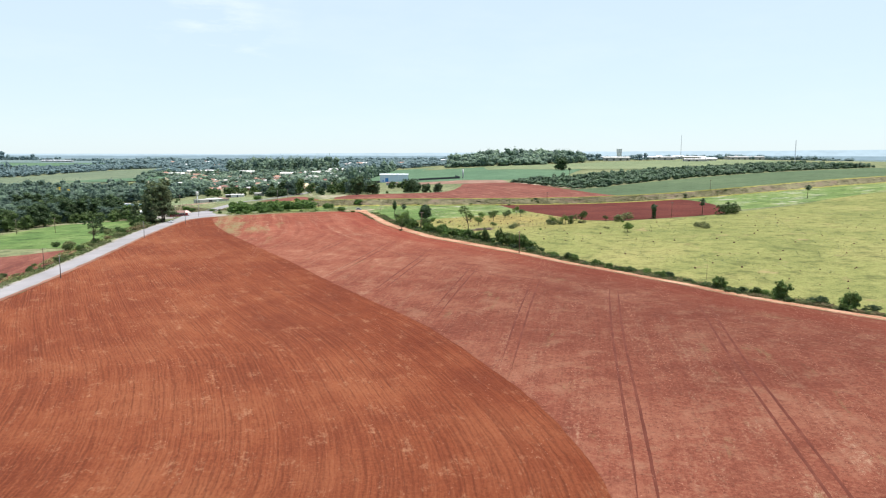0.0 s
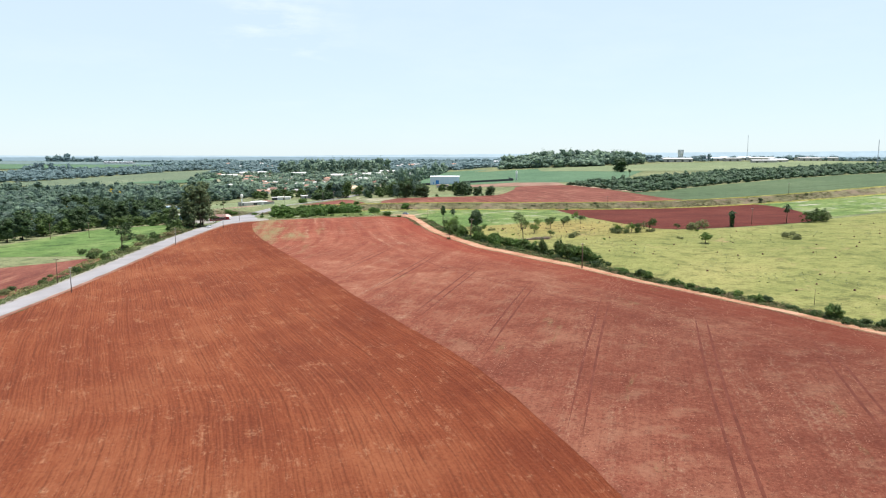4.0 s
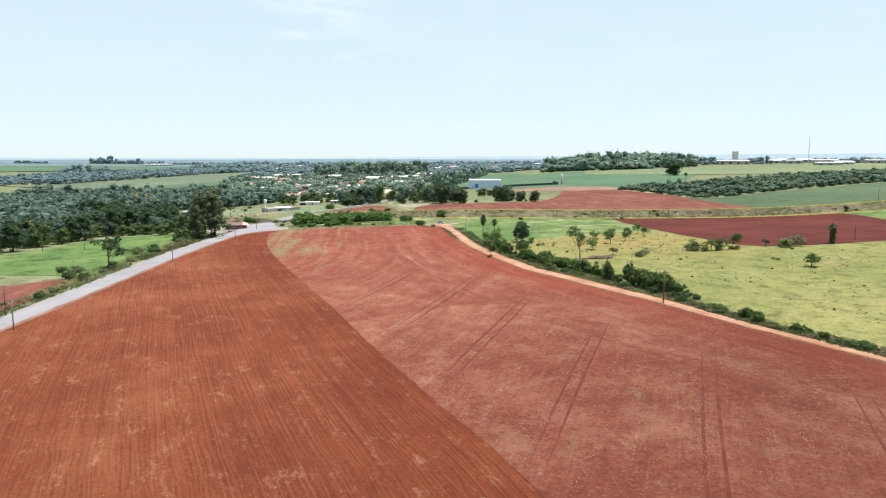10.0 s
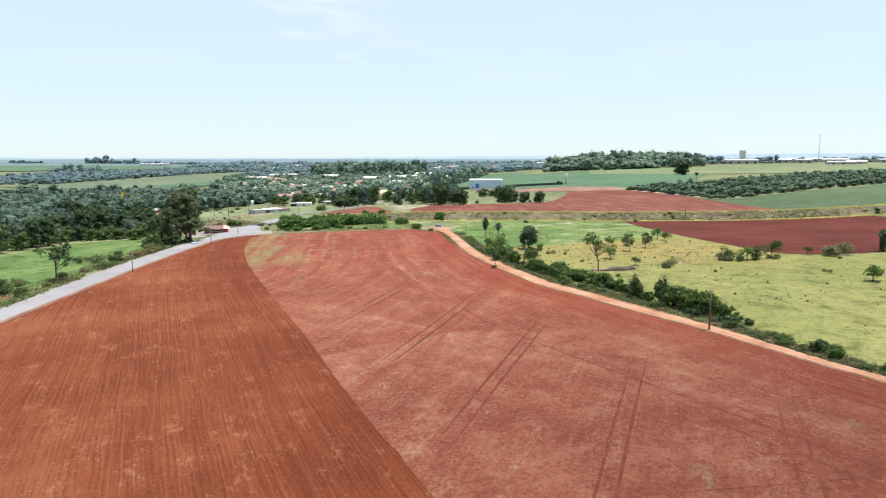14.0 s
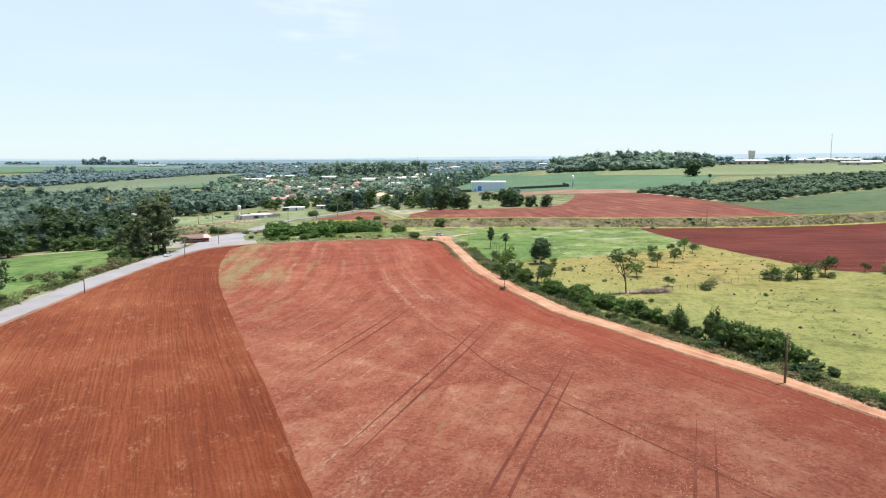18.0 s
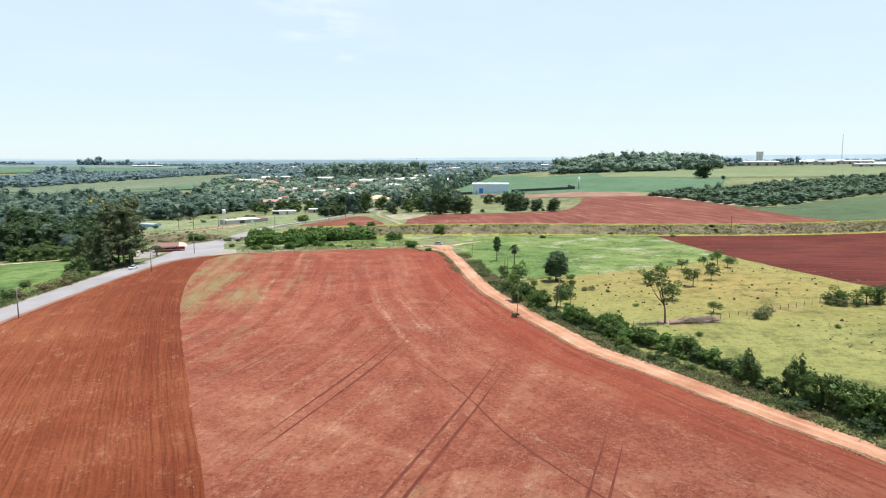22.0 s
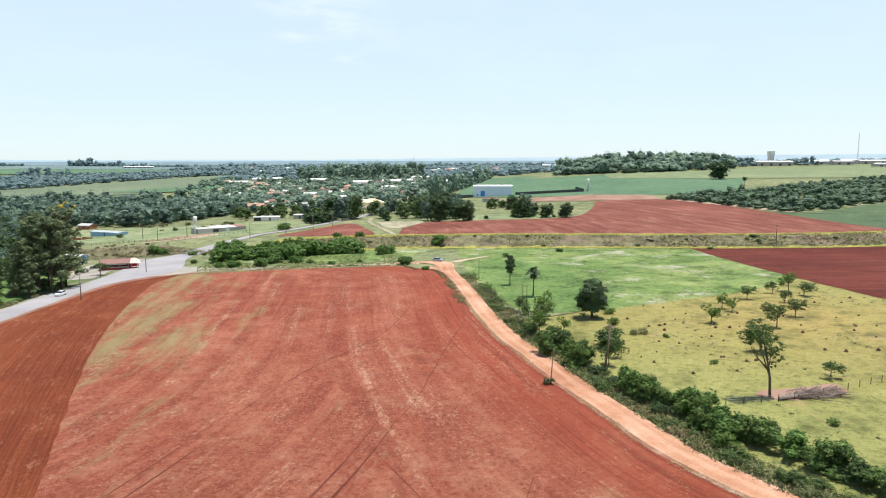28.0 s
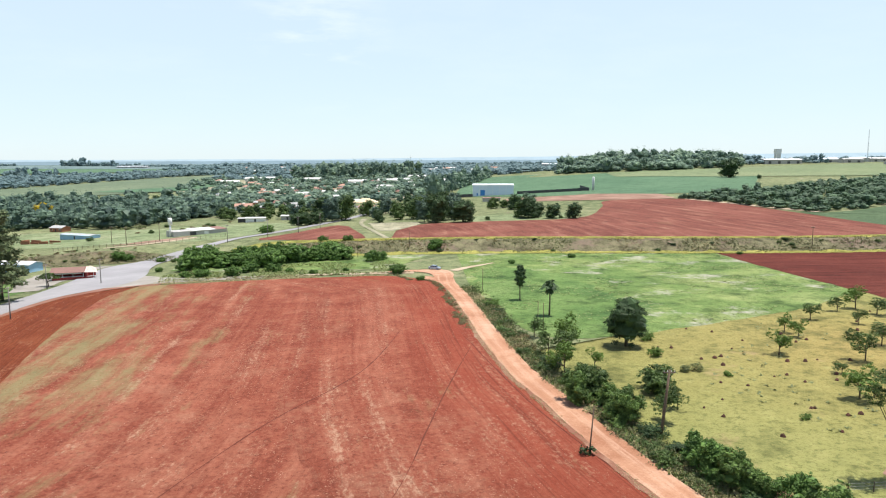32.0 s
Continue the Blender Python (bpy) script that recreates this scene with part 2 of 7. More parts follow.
    # straw: fine flecks, thick where two lanes meet
    fleck = noise_of(n, l, uv, 1.0, 9, 0.86, (1.5, 0.75, 1))
    seam = noise_of(n, l, uv, 1.0, 4, 0.6, (0.23, 0.012, 1))
    heap = noise_of(n, l, p, 0.09, 6, 0.7)
    gather = sums(n, l, seam, 0.95, sums(n, l, heap, 0.6, sums(n, l, fleck, 1.9, sums(n, l, north, 0.015, -0.58))))
    col = mixed(n, l, band(n, l, gather, 1.275, 1.6), col, mixed(n, l, 0.7, col, straw))
    # weeds: thin green wash in streaks, thick by the western border
    ends = n.new("ShaderNodeSeparateXYZ")
    l.new(edge.outputs[0], ends.inputs[0])
    off = n.new("ShaderNodeMath")
    off.operation = "ABSOLUTE"
    l.new(ends.outputs[0], off.inputs[0])
    inner = n.new("ShaderNodeMath")
    inner.operation = "MULTIPLY"
    l.new(band(n, l, off.outputs[0], 46, 6), inner.inputs[0])
    l.new(band(n, l, ends.outputs[1], 172, 90), inner.inputs[1])
    drift = noise_of(n, l, uv, 1.0, 6, 0.68, (0.15, 0.03, 1))
    spread = sums(n, l, inner.outputs[0], 0.3, sums(n, l, drift, 1.2, sums(n, l, fleck, 0.35, sums(n, l, heap, 0.35, -0.235))))
    col = mixed(n, l, band(n, l, spread, 0.86, 1.12), col, mixed(n, l, 0.62, col, weed))
    gap = n.new("ShaderNodeVectorMath")
    gap.operation = "DISTANCE"
    l.new(p, gap.inputs[0])
    gap.inputs[1].default_value = (darkened[0], darkened[1], 0)
    # broad spot where the soil colour gets darker towards the centre
    col = mixed(n, l, band(n, l, gap.outputs["Value"], darkened[2], darkened[2] * 0.3), col, mixed(n, l, 1.0, col, (0.67, 0.63, 0.63), "MULTIPLY"))
    l.new(col, b.inputs["Base Color"])
    bumped(n, l, b, sums(n, l, comb, 0.6, crumb), 0.8, 0.2)
    return m


def earthy(name, a, c, d, scale=0.4, rough=0.95, relief=0.4, stretch=None):
    m, n, l, b = material(name, rough, 0.15)
    p = spot(n)
    big = noise_of(n, l, p, scale * 0.12, 5, 0.6, stretch)
    fine = noise_of(n, l, p, scale * 4, 5, 0.7, stretch)
    col = ramp(n, l, big, ((0.32, a), (0.5, c), (0.7, d)))
    col = mixed(n, l, band(n, l, fine, 0.35, 0.75), mixed(n, l, 0.3, col, a), mixed(n, l, 0.25, col, d))
    l.new(col, b.inputs["Base Color"])
    bumped(n, l, b, fine, relief, 0.1)
    return m


def trodden(name, dark, mid, pale, wide):
    """Compacted farm road: two paler wheel tracks, looser soil between and beside them, stones and stains."""
    m, n, l, b = material(name, 0.95, 0.12)
    uv = n.new("ShaderNodeUVMap").outputs[0]
    p = spot(n)
    xy = n.new("ShaderNodeSeparateXYZ")
    l.new(uv, xy.inputs[0])
    sway = noise_of(n, l, uv, 1.0, 3, 0.6, (0.1, 0.05, 1))
    wave = n.new("ShaderNodeMath")
    wave.operation = "SINE"
    l.new(sums(n, l, sway, 3.0, sums(n, l, xy.outputs[0], 4 * math.pi / wide, 0.0)), wave.inputs[0])
    big = noise_of(n, l, p, 0.09, 6, 0.65)
    col = ramp(n, l, big, ((0.34, dark), (0.5, mid), (0.66, pale)))
    run = noise_of(n, l, uv, 1.0, 6, 0.72, (1.4, 0.06, 1))
    col = mixed(n, l, band(n, l, sums(n, l, wave.outputs[0], 0.12, run), 0.5, 0.72), col, mixed(n, l, 0.6, col, pale))
    col = mixed(n, l, band(n, l, sums(n, l, wave.outputs[0], 0.12, run), 0.48, 0.28), col, mixed(n, l, 0.45, col, dark))
    grit = noise_of(n, l, p, 2.6, 7, 0.8)
    col = mixed(n, l, band(n, l, grit, 0.47, 0.36), col, mixed(n, l, 0.45, col, tuple(0.6 * c for c in dark)))
    col = mixed(n, l, band(n, l, grit, 0.54, 0.66), col, mixed(n, l, 0.4, col, pale))
    l.new(col, b.inputs["Base Color"])
    bumped(n, l, b, grit, 0.5, 0.1)
    return m


def leafy(name, dark, light, warm=None, lit=0.25, patch_size=0.35, depth=0.4):
    """Foliage: each spray has its own shade, each tree its own tone; thin leaves let light through."""
    m, n, l, b = material(name, 0.6, 0.25)
    geo = n.new("ShaderNodeNewGeometry")
    info = n.new("ShaderNodeObjectInfo")
    col = mixed(n, l, sums(n, l, geo.outputs["Random Per Island"], 0.72, 0.28), dark, light)
    far = warm or tuple(0.5 * (p + q) for p, q in zip(dark, light))
    tone = n.new("ShaderNodeMath")
    tone.operation = "MULTIPLY"
    tone.inputs[1].default_value = 0.6
    l.new(info.outputs["Random"], tone.inputs[0])
    col = mixed(n, l, tone.outputs[0], col, far)
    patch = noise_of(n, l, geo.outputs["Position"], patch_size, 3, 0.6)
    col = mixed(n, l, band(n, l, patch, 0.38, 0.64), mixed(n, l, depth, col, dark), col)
    l.new(col, b.inputs["Base Color"])
    t = n.new("ShaderNodeBsdfTranslucent")
    l.new(col, t.inputs["Color"])
    mix = n.new("ShaderNodeMixShader")
    mix.inputs[0].default_value = lit
    l.new(b.outputs[0], mix.inputs[1])
    l.new(t.outputs[0], mix.inputs[2])
    l.new(mix.outputs[0], n["Material Output"].inputs["Surface"])
    return m


def painted(name, colour, dirt=(0.3, 0.25, 0.2), amount=0.35, rough=0.7, metal=0.0, scale=0.8):
    m, n, l, b = material(name, rough, 0.3, metal)
    p = n.new("ShaderNodeTexCoord").outputs["Object"]
    v = noise_of(n, l, p, scale, 6, 0.65)
    w = noise_of(n, l, p, scale * 9, 3, 0.6)
    col = mixed(n, l, band(n, l, v, 0.48, 0.8), colour, mixed(n, l, amount, colour, dirt))
    col = mixed(n, l, band(n, l, w, 0.3, 0.7), mixed(n, l, 0.12, col, dirt), col)
    l.new(col, b.inputs["Base Color"])
    return m


def ribbed(name, colour, dirt, pitch=2.2, rough=0.8, axis=0):
    """Roof tiles or corrugated sheet: courses with dirt, one tone for each roof."""
    m, n, l, b = material(name, rough, 0.2)
    p = n.new("ShaderNodeTexCoord").outputs["Object"]
    w = n.new("ShaderNodeTexWave")
    w.bands_direction = "XYZ"[axis]
    w.inputs["Scale"].default_value, w.inputs["Distortion"].default_value = pitch, 0.4
    l.new(p, w.inputs["Vector"])
    v = noise_of(n, l, p, 0.6, 6, 0.7)
    col = mixed(n, l, band(n, l, v, 0.42, 0.75), colour, mixed(n, l, 0.5, colour, dirt))
    col = mixed(n, l, w.outputs[1], mixed(n, l, 0.25, col, dirt), col)
    info = n.new("ShaderNodeObjectInfo").outputs["Random"]
    col = mixed(n, l, band(n, l, info, 0.0, 1.6), col, mixed(n, l, 0.5, col, dirt))
    l.new(col, b.inputs["Base Color"])
    bumped(n, l, b, w.outputs[1], 0.5, 0.05)
    return m


GRASS = grassy("mixed_grass", (0.118, 0.142, 0.066), (0.178, 0.198, 0.096), (0.245, 0.248, 0.13), (0.33, 0.275, 0.19), 0.57, 1.0, 0.02, 0.7)
PASTURE = grassy("grazed_pasture", (0.146, 0.165, 0.052), (0.214, 0.221, 0.073), (0.271, 0.252, 0.093), (0.3, 0.215, 0.11), 0.585, 0.9, 0.014, 0.7, (80, 132, 46, (0.285, 0.22, 0.077)))

WEEDS = grassy("weedy_field", (0.084, 0.146, 0.042), (0.148, 0.21, 0.064), (0.245, 0.275, 0.104), (0.38, 0.35, 0.29), 0.548, 0.7, 0.035, 0.85)
LUSHWEEDS = grassy("lush_green_weeds", (0.072, 0.134, 0.04), (0.118, 0.188, 0.055), (0.175, 0.235, 0.082), (0.26, 0.25, 0.15), 0.66, 0.7, 0.04, 0.85)
MEADOW = grassy("lush_meadow", (0.13, 0.17, 0.08), (0.205, 0.244, 0.124), (0.28, 0.3, 0.17), (0.32, 0.285, 0.19), 0.57, 0.8, 0.025, 0.75)
DRYBANK = grassy("dry_bank_grass", (0.1, 0.092, 0.05), (0.165, 0.15, 0.085), (0.23, 0.21, 0.115), (0.185, 0.135, 0.1), 0.51, 1.4, 0.07, 0.9)
GOLD = grassy("yellow_verge_grass", (0.175, 0.175, 0.045), (0.285, 0.27, 0.07), (0.38, 0.34, 0.1), (0.22, 0.18, 0.11), 0.6, 1.4, 0.06, 0.8)
CROP = grassy("young_crop", (0.08, 0.145, 0.082), (0.096, 0.166, 0.094), (0.118, 0.188, 0.108), None, 0.6, 0.5, 0.01, 0.35)
DARKCROP = grassy("dark_young_crop", (0.074, 0.11, 0.056), (0.09, 0.128, 0.066), (0.112, 0.15, 0.078), None, 0.6, 0.5, 0.01, 0.35)
OLIVECROP = grassy("olive_green_crop", (0.115, 0.15, 0.095), (0.142, 0.178, 0.11), (0.172, 0.205, 0.126), None, 0.6, 0.5, 0.008, 0.35)
PALECROP = grassy("ripening_crop", (0.15, 0.19, 0.1), (0.18, 0.215, 0.112), (0.22, 0.245, 0.13), None, 0.6, 0.5, 0.01, 0.35)
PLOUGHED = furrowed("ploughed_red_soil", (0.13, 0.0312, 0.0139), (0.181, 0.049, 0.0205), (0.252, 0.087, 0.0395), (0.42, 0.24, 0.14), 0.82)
HARROWED = combed("harrowed_red_soil", (0.152, 0.04, 0.024), (0.21, 0.063, 0.038), (0.285, 0.115, 0.072), (0.43, 0.29, 0.19), (0.19, 0.205, 0.095), (98, -92, 140))
REDFIELD = tilled("dark_red_field_soil", (0.068, 0.0145, 0.0098), (0.097, 0.0228, 0.0158), (0.138, 0.037, 0.0255), (0.21, 0.1, 0.068), 0.35, 1.0, 0.4, None, 1.0, 0.3)
REDFAR = tilled("far_red_field_soil", (0.12, 0.037, 0.027), (0.16, 0.053, 0.038), (0.235, 0.09, 0.064), (0.36, 0.22, 0.145), 0.2, 0.94, 0.4, (0.22, 0.2, 0.09), 0.42, 0.35)
DIRT = trodden("orange_dirt", (0.29, 0.134, 0.076), (0.395, 0.21, 0.127), (0.49, 0.31, 0.212), 5.0)
LEAF_ORCHARD = leafy("olive_orchard_foliage", (0.026, 0.054, 0.034), (0.135, 0.208, 0.105), (0.108, 0.16, 0.08), 0.25, 0.12, 0.5)
GRAVEL = earthy("grey_gravel_forecourt", (0.2, 0.18, 0.15), (0.28, 0.255, 0.222), (0.36, 0.33, 0.29), 0.8)
# greens of the far plain greyed and blued to carry the haze
FARPLAIN = grassy("hazed_distant_fields", (0.1, 0.15, 0.145), (0.14, 0.195, 0.19), (0.21, 0.255, 0.225), None, 0.6, 0.06, 0.002, 0.4)
MARGINSOIL = earthy("red_field_margin", (0.17, 0.07, 0.045), (0.24, 0.115, 0.078), (0.31, 0.17, 0.125), 0.8)
DRYLOT = grassy("dry_lot_grass", (0.22, 0.205, 0.13), (0.32, 0.3, 0.2), (0.41, 0.38, 0.27), (0.3, 0.21, 0.14), 0.58, 1.2, 0.06, 0.7)
# town greens lifted and blued to carry some distance haze
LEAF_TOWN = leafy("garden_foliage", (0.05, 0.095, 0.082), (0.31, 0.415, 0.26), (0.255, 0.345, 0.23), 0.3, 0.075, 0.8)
STRAW = leafy("straw_litter", (0.3, 0.13, 0.08), (0.46, 0.28, 0.19), (0.38, 0.2, 0.13), 0.1)
CLOD = earthy("red_soil_clod", (0.15, 0.036, 0.021), (0.21, 0.055, 0.033), (0.29, 0.09, 0.056), 2.0)
LEAF_LUSH = leafy("lush_green_foliage", (0.016, 0.044, 0.01), (0.188, 0.325, 0.068), None, 0.22)
YARDSOIL = earthy("trodden_reddish_yard", (0.17, 0.095, 0.066), (0.25, 0.15, 0.108), (0.34, 0.225, 0.165), 0.6)
SAND = earthy("pale_sand_shoulder", (0.3, 0.22, 0.14), (0.42, 0.33, 0.23), (0.5, 0.41, 0.31), 0.8)
TARMAC = earthy("worn_grey_asphalt", (0.22, 0.21, 0.212), (0.275, 0.264, 0.266), (0.34, 0.325, 0.325), 0.5, 0.85, 0.15)
RUT = earthy("dark_wheel_rut", (0.078, 0.0205, 0.0125), (0.108, 0.03, 0.0185), (0.15, 0.048, 0.03), 2.4)
STUBBLE = earthy("pale_weed_litter", (0.17, 0.06, 0.036), (0.24, 0.115, 0.072), (0.36, 0.26, 0.18), 2.6)
LEAF_DARK = leafy("dark_foliage", (0.008, 0.02, 0.009), (0.082, 0.14, 0.046), None, 0.16)
LEAF_MID = leafy("mid_green_foliage", (0.009, 0.024, 0.008), (0.15, 0.228, 0.058), None, 0.18, 0.35, 0.5)
LEAF_BRIGHT = leafy("bright_green_foliage", (0.05, 0.1, 0.018), (0.2, 0.3, 0.062))
LEAF_GREY = leafy("grey_green_foliage", (0.085, 0.11, 0.045), (0.28, 0.3, 0.12))
LEAF_DRY = leafy("dry_brown_scrub", (0.12, 0.09, 0.045), (0.33, 0.27, 0.13))
LEAF_SCRUB = leafy("olive_scrub_foliage", (0.035, 0.045, 0.018), (0.2, 0.21, 0.085), (0.16, 0.145, 0.07))
# haze over the wood is partly put into these paler, bluer greens
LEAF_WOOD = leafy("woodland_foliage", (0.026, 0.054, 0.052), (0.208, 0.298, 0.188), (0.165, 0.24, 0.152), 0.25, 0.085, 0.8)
LEAF_EUC = leafy("eucalyptus_foliage", (0.016, 0.03, 0.016), (0.22, 0.275, 0.12), (0.17, 0.22, 0.1), 0.22, 0.25, 0.5)
# blue-grey of the distance haze is mixed into this far foliage colour
LEAF_FAR = leafy("hazed_far_foliage", (0.1, 0.155, 0.165), (0.18, 0.26, 0.25), (0.16, 0.235, 0.235), 0.25, 0.03, 0.5)
LEAF_VINE = leafy("climbing_vine_foliage", (0.011, 0.03, 0.008), (0.19, 0.3, 0.066), (0.13, 0.21, 0.05), 0.2, 0.35, 0.5)
BLOOM = leafy("yellow_blossom", (0.4, 0.3, 0.02), (0.72, 0.55, 0.04))
BARK = earthy("grey_bark", (0.06, 0.045, 0.03), (0.12, 0.09, 0.065), (0.19, 0.15, 0.11), 6)
TUFT = leafy("weed_tufts", (0.12, 0.165, 0.05), (0.24, 0.275, 0.09), (0.2, 0.23, 0.08))
DRYTUFT = leafy("dry_grass_tufts", (0.24, 0.21, 0.095), (0.4, 0.35, 0.19), (0.34, 0.29, 0.15))
DEADWOOD = earthy("bleached_dead_wood", (0.13, 0.1, 0.08), (0.21, 0.165, 0.135), (0.31, 0.25, 0.21), 5)
POLEWOOD = earthy("weathered_pole", (0.1, 0.07, 0.05), (0.16, 0.115, 0.08), (0.2, 0.15, 0.11), 4)
CONCRETE = painted("grey_concrete", (0.42, 0.4, 0.37), (0.2, 0.18, 0.15))
WHITE = painted("white_wall_paint", (0.78, 0.77, 0.74), (0.45, 0.36, 0.28), 0.3)
WHITEMETAL = painted("white_sheet_metal", (0.74, 0.77, 0.8), (0.5, 0.47, 0.45), 0.25, 0.5)
BLUEPAINT = painted("bright_blue_paint", (0.05, 0.22, 0.55), (0.1, 0.1, 0.12), 0.25)
PALEBLUE = painted("pale_blue_paint", (0.3, 0.5, 0.68), (0.3, 0.3, 0.3), 0.3)
REDPAINT = painted("dark_red_paint", (0.32, 0.045, 0.04), (0.1, 0.05, 0.04), 0.3)
DARKWALL = painted("dark_wall", (0.055, 0.055, 0.06), (0.15, 0.12, 0.1), 0.4)
BRICK = painted("raw_brick", (0.4, 0.16, 0.09), (0.2, 0.1, 0.07), 0.4)
TERRACOTTA = ribbed("terracotta_roof", (0.43, 0.245, 0.18), (0.28, 0.18, 0.14))
RUSTROOF = ribbed("rusty_roof", (0.27, 0.15, 0.122), (0.18, 0.11, 0.09))
GREYROOF = ribbed("grey_sheet_roof", (0.45, 0.45, 0.44), (0.26, 0.24, 0.22))
PALEROOF = ribbed("pale_sheet_roof", (0.72, 0.72, 0.7), (0.5, 0.46, 0.42))
PEACHROOF = ribbed("peach_canopy", (0.66, 0.5, 0.44), (0.5, 0.34, 0.28))
CREAMROOF = ribbed("cream_roof", (0.72, 0.56, 0.36), (0.5, 0.38, 0.26))
GLASS, _n, _l, _b = material("window_glass", 0.08, 0.6)
_b.inputs["Base Color"].default_value = (0.02, 0.025, 0.03, 1)
RUBBER, _n, _l, _b = material("black_rubber", 0.8, 0.3)
_b.inputs["Base Color"].default_value = (0.02, 0.02, 0.02, 1)
CARPAINT, _n, _l, _b = material("white_car_paint", 0.25, 0.5)
_b.inputs["Base Color"].default_value = (0.75, 0.75, 0.75, 1)
CARBLUE, _n, _l, _b = material("silver_blue_car_paint", 0.3, 0.5, 0.3)
_b.inputs["Base Color"].default_value = (0.32, 0.4, 0.52, 1)
# mast steel made pale grey: distance haze is put into its colour
MASTSTEEL = painted("haze_paled_steel", (0.5, 0.53, 0.56), (0.35, 0.33, 0.32), 0.3, 0.5)
WIRE, _n, _l, _b = material("dull_wire", 0.5, 0.4, 0.8)
_b.inputs["Base Color"].default_value = (0.12, 0.12, 0.12, 1)

# ---- the lie of the land ----
SWELLS = [(x, y, 150.0) for x in (-260, -120, 0, 120, 260) for y in (-200, -60, 80, 200, 330, 480)]
SWELLS += [(x, y, 330.0) for x in (-500, -150, 200, 550) for y in (700, 1050)] + [(x, 1500, 500.0) for x in (-900, -200, 500, 1100)]
LEVEL, FALL_X, FALL_Y = 3.68, 10.14, 2.59
RISE = [1.4, 1.41, 0.28, -1.34, -2.96, -1.77, -1.14, 0.02, -0.35, 0.22, -0.13, -1.18, -2.57, -1.93, -0.47, -0.11, -0.05, -0.27, -2.19, -0.91, 1.43,
        -1.58, -4.16, -0.27, -1.29, -2.56, -1.6, -2.83, -4.71, -2.42, -3.95, -0.31, -5.52, -5.05, 2.34, 1.56, -5.12, 5.05, 6.4, -1.99, 8.33, 14.03]


def Z(x, y):
    """Height of the land: a gentle slope up to the right, soft swells, an old embankment, a wooded knoll and rising distance."""
    x, y = np.asarray(x, float), np.asarray(y, float)
    d = np.hypot(x, y)
    near = np.exp(-((d / 1500) ** 4))
    z = LEVEL + (FALL_X * x + FALL_Y * y) / 300 * near
    for (cx, cy, r), h in zip(SWELLS, RISE):
        z = z + h * np.exp(-((x - cx) ** 2 + (y - cy) ** 2) / (2 * (0.75 * r) ** 2))
    s = np.clip((y - 285) / (15 + 40 * np.exp(-(((x + 112) / 22) ** 2))), 0, 1)
    s = s * s * (3 - 2 * s)
    z = z + 4.4 * s * np.clip((x + 260) / 90, 0, 1) * np.exp(-np.clip(y - 310, 0, None) / 250)
    z = z + 13 * np.exp(-(((x - 270) / 130) ** 2) - ((y - 1075) / 75) ** 2)
    return z + 24 * np.clip((d - 1800) / 2600, 0, 1)


def z_at(x, y):
    return float(Z(x, y))


def mesh_of(name, verts, faces, mat, smooth=True, uvs=None, edge=None):
    me = bpy.data.meshes.new(name)
    me.from_pydata([tuple(v) for v in verts], [], faces)
    me.materials.append(mat)
    if smooth:
        me.polygons.foreach_set("use_smooth", [True] * len(me.polygons))
    for key, values in (("rows", uvs), ("edge", edge)):
        if values is not None:
            layer = me.uv_layers.new(name=key)
            loops = np.empty(len(me.loops), int)
            me.loops.foreach_get("vertex_index", loops)
            layer.data.foreach_set("uv", np.asarray(values)[loops].ravel())
    me.update()
    return me


def grid_faces(n, m):
    return [(i * m + j, i * m + j + 1, (i + 1) * m + j + 1, (i + 1) * m + j) for i in range(n - 1) for j in range(m - 1)]


def curve(points, step=4.0):
    """A smooth line through points, with a point every step metres."""
    p = np.array(points, float)
    q = np.vstack([2 * p[0] - p[1], p, 2 * p[-1] - p[-2]])
    out = []
    for a, b, c, d in zip(q, q[1:], q[2:], q[3:]):
        k = max(2, int(np.linalg.norm(c - b) / step))
        t = (np.arange(k) / k)[:, None]
        out.append(0.5 * (2 * b + (c - a) * t + (2 * a - 5 * b + 4 * c - d) * t**2 + (3 * b - a - 3 * c + d) * t**3))
    return np.vstack(out + [p[-1:]])


def spaced(line, n):
    s = np.r_[0, np.cumsum(np.linalg.norm(np.diff(line, axis=0), axis=1))]
    u = np.linspace(0, s[-1], n)
    return np.stack([np.interp(u, s, line[:, 0]), np.interp(u, s, line[:, 1])], 1)


def aside(line, w):
    """The line moved w metres to its right."""
    t = np.gradient(line, axis=0)
    t /= np.linalg.norm(t, axis=1)[:, None] + 1e-9
    return line + w * np.stack([t[:, 1], -t[:, 0]], 1)


def beside(p, line):
    """For each point its distance to the right of a line, and how far along the line it lies."""
    guide = spaced(np.array(line, float), 160)
    off = np.concatenate([np.linalg.norm(c[:, None] - guide[None], axis=2) for c in np.array_split(p, max(1, len(p) // 2000))])
    near = off.argmin(1)
    tang = np.gradient(guide, axis=0)
    tang /= np.linalg.norm(tang, axis=1)[:, None]
    d = p - guide[near]
    return np.stack([d[:, 0] * tang[near, 1] - d[:, 1] * tang[near, 0], near * np.linalg.norm(np.diff(guide, axis=0), axis=1).mean() + (d * tang[near]).sum(1)], 1)


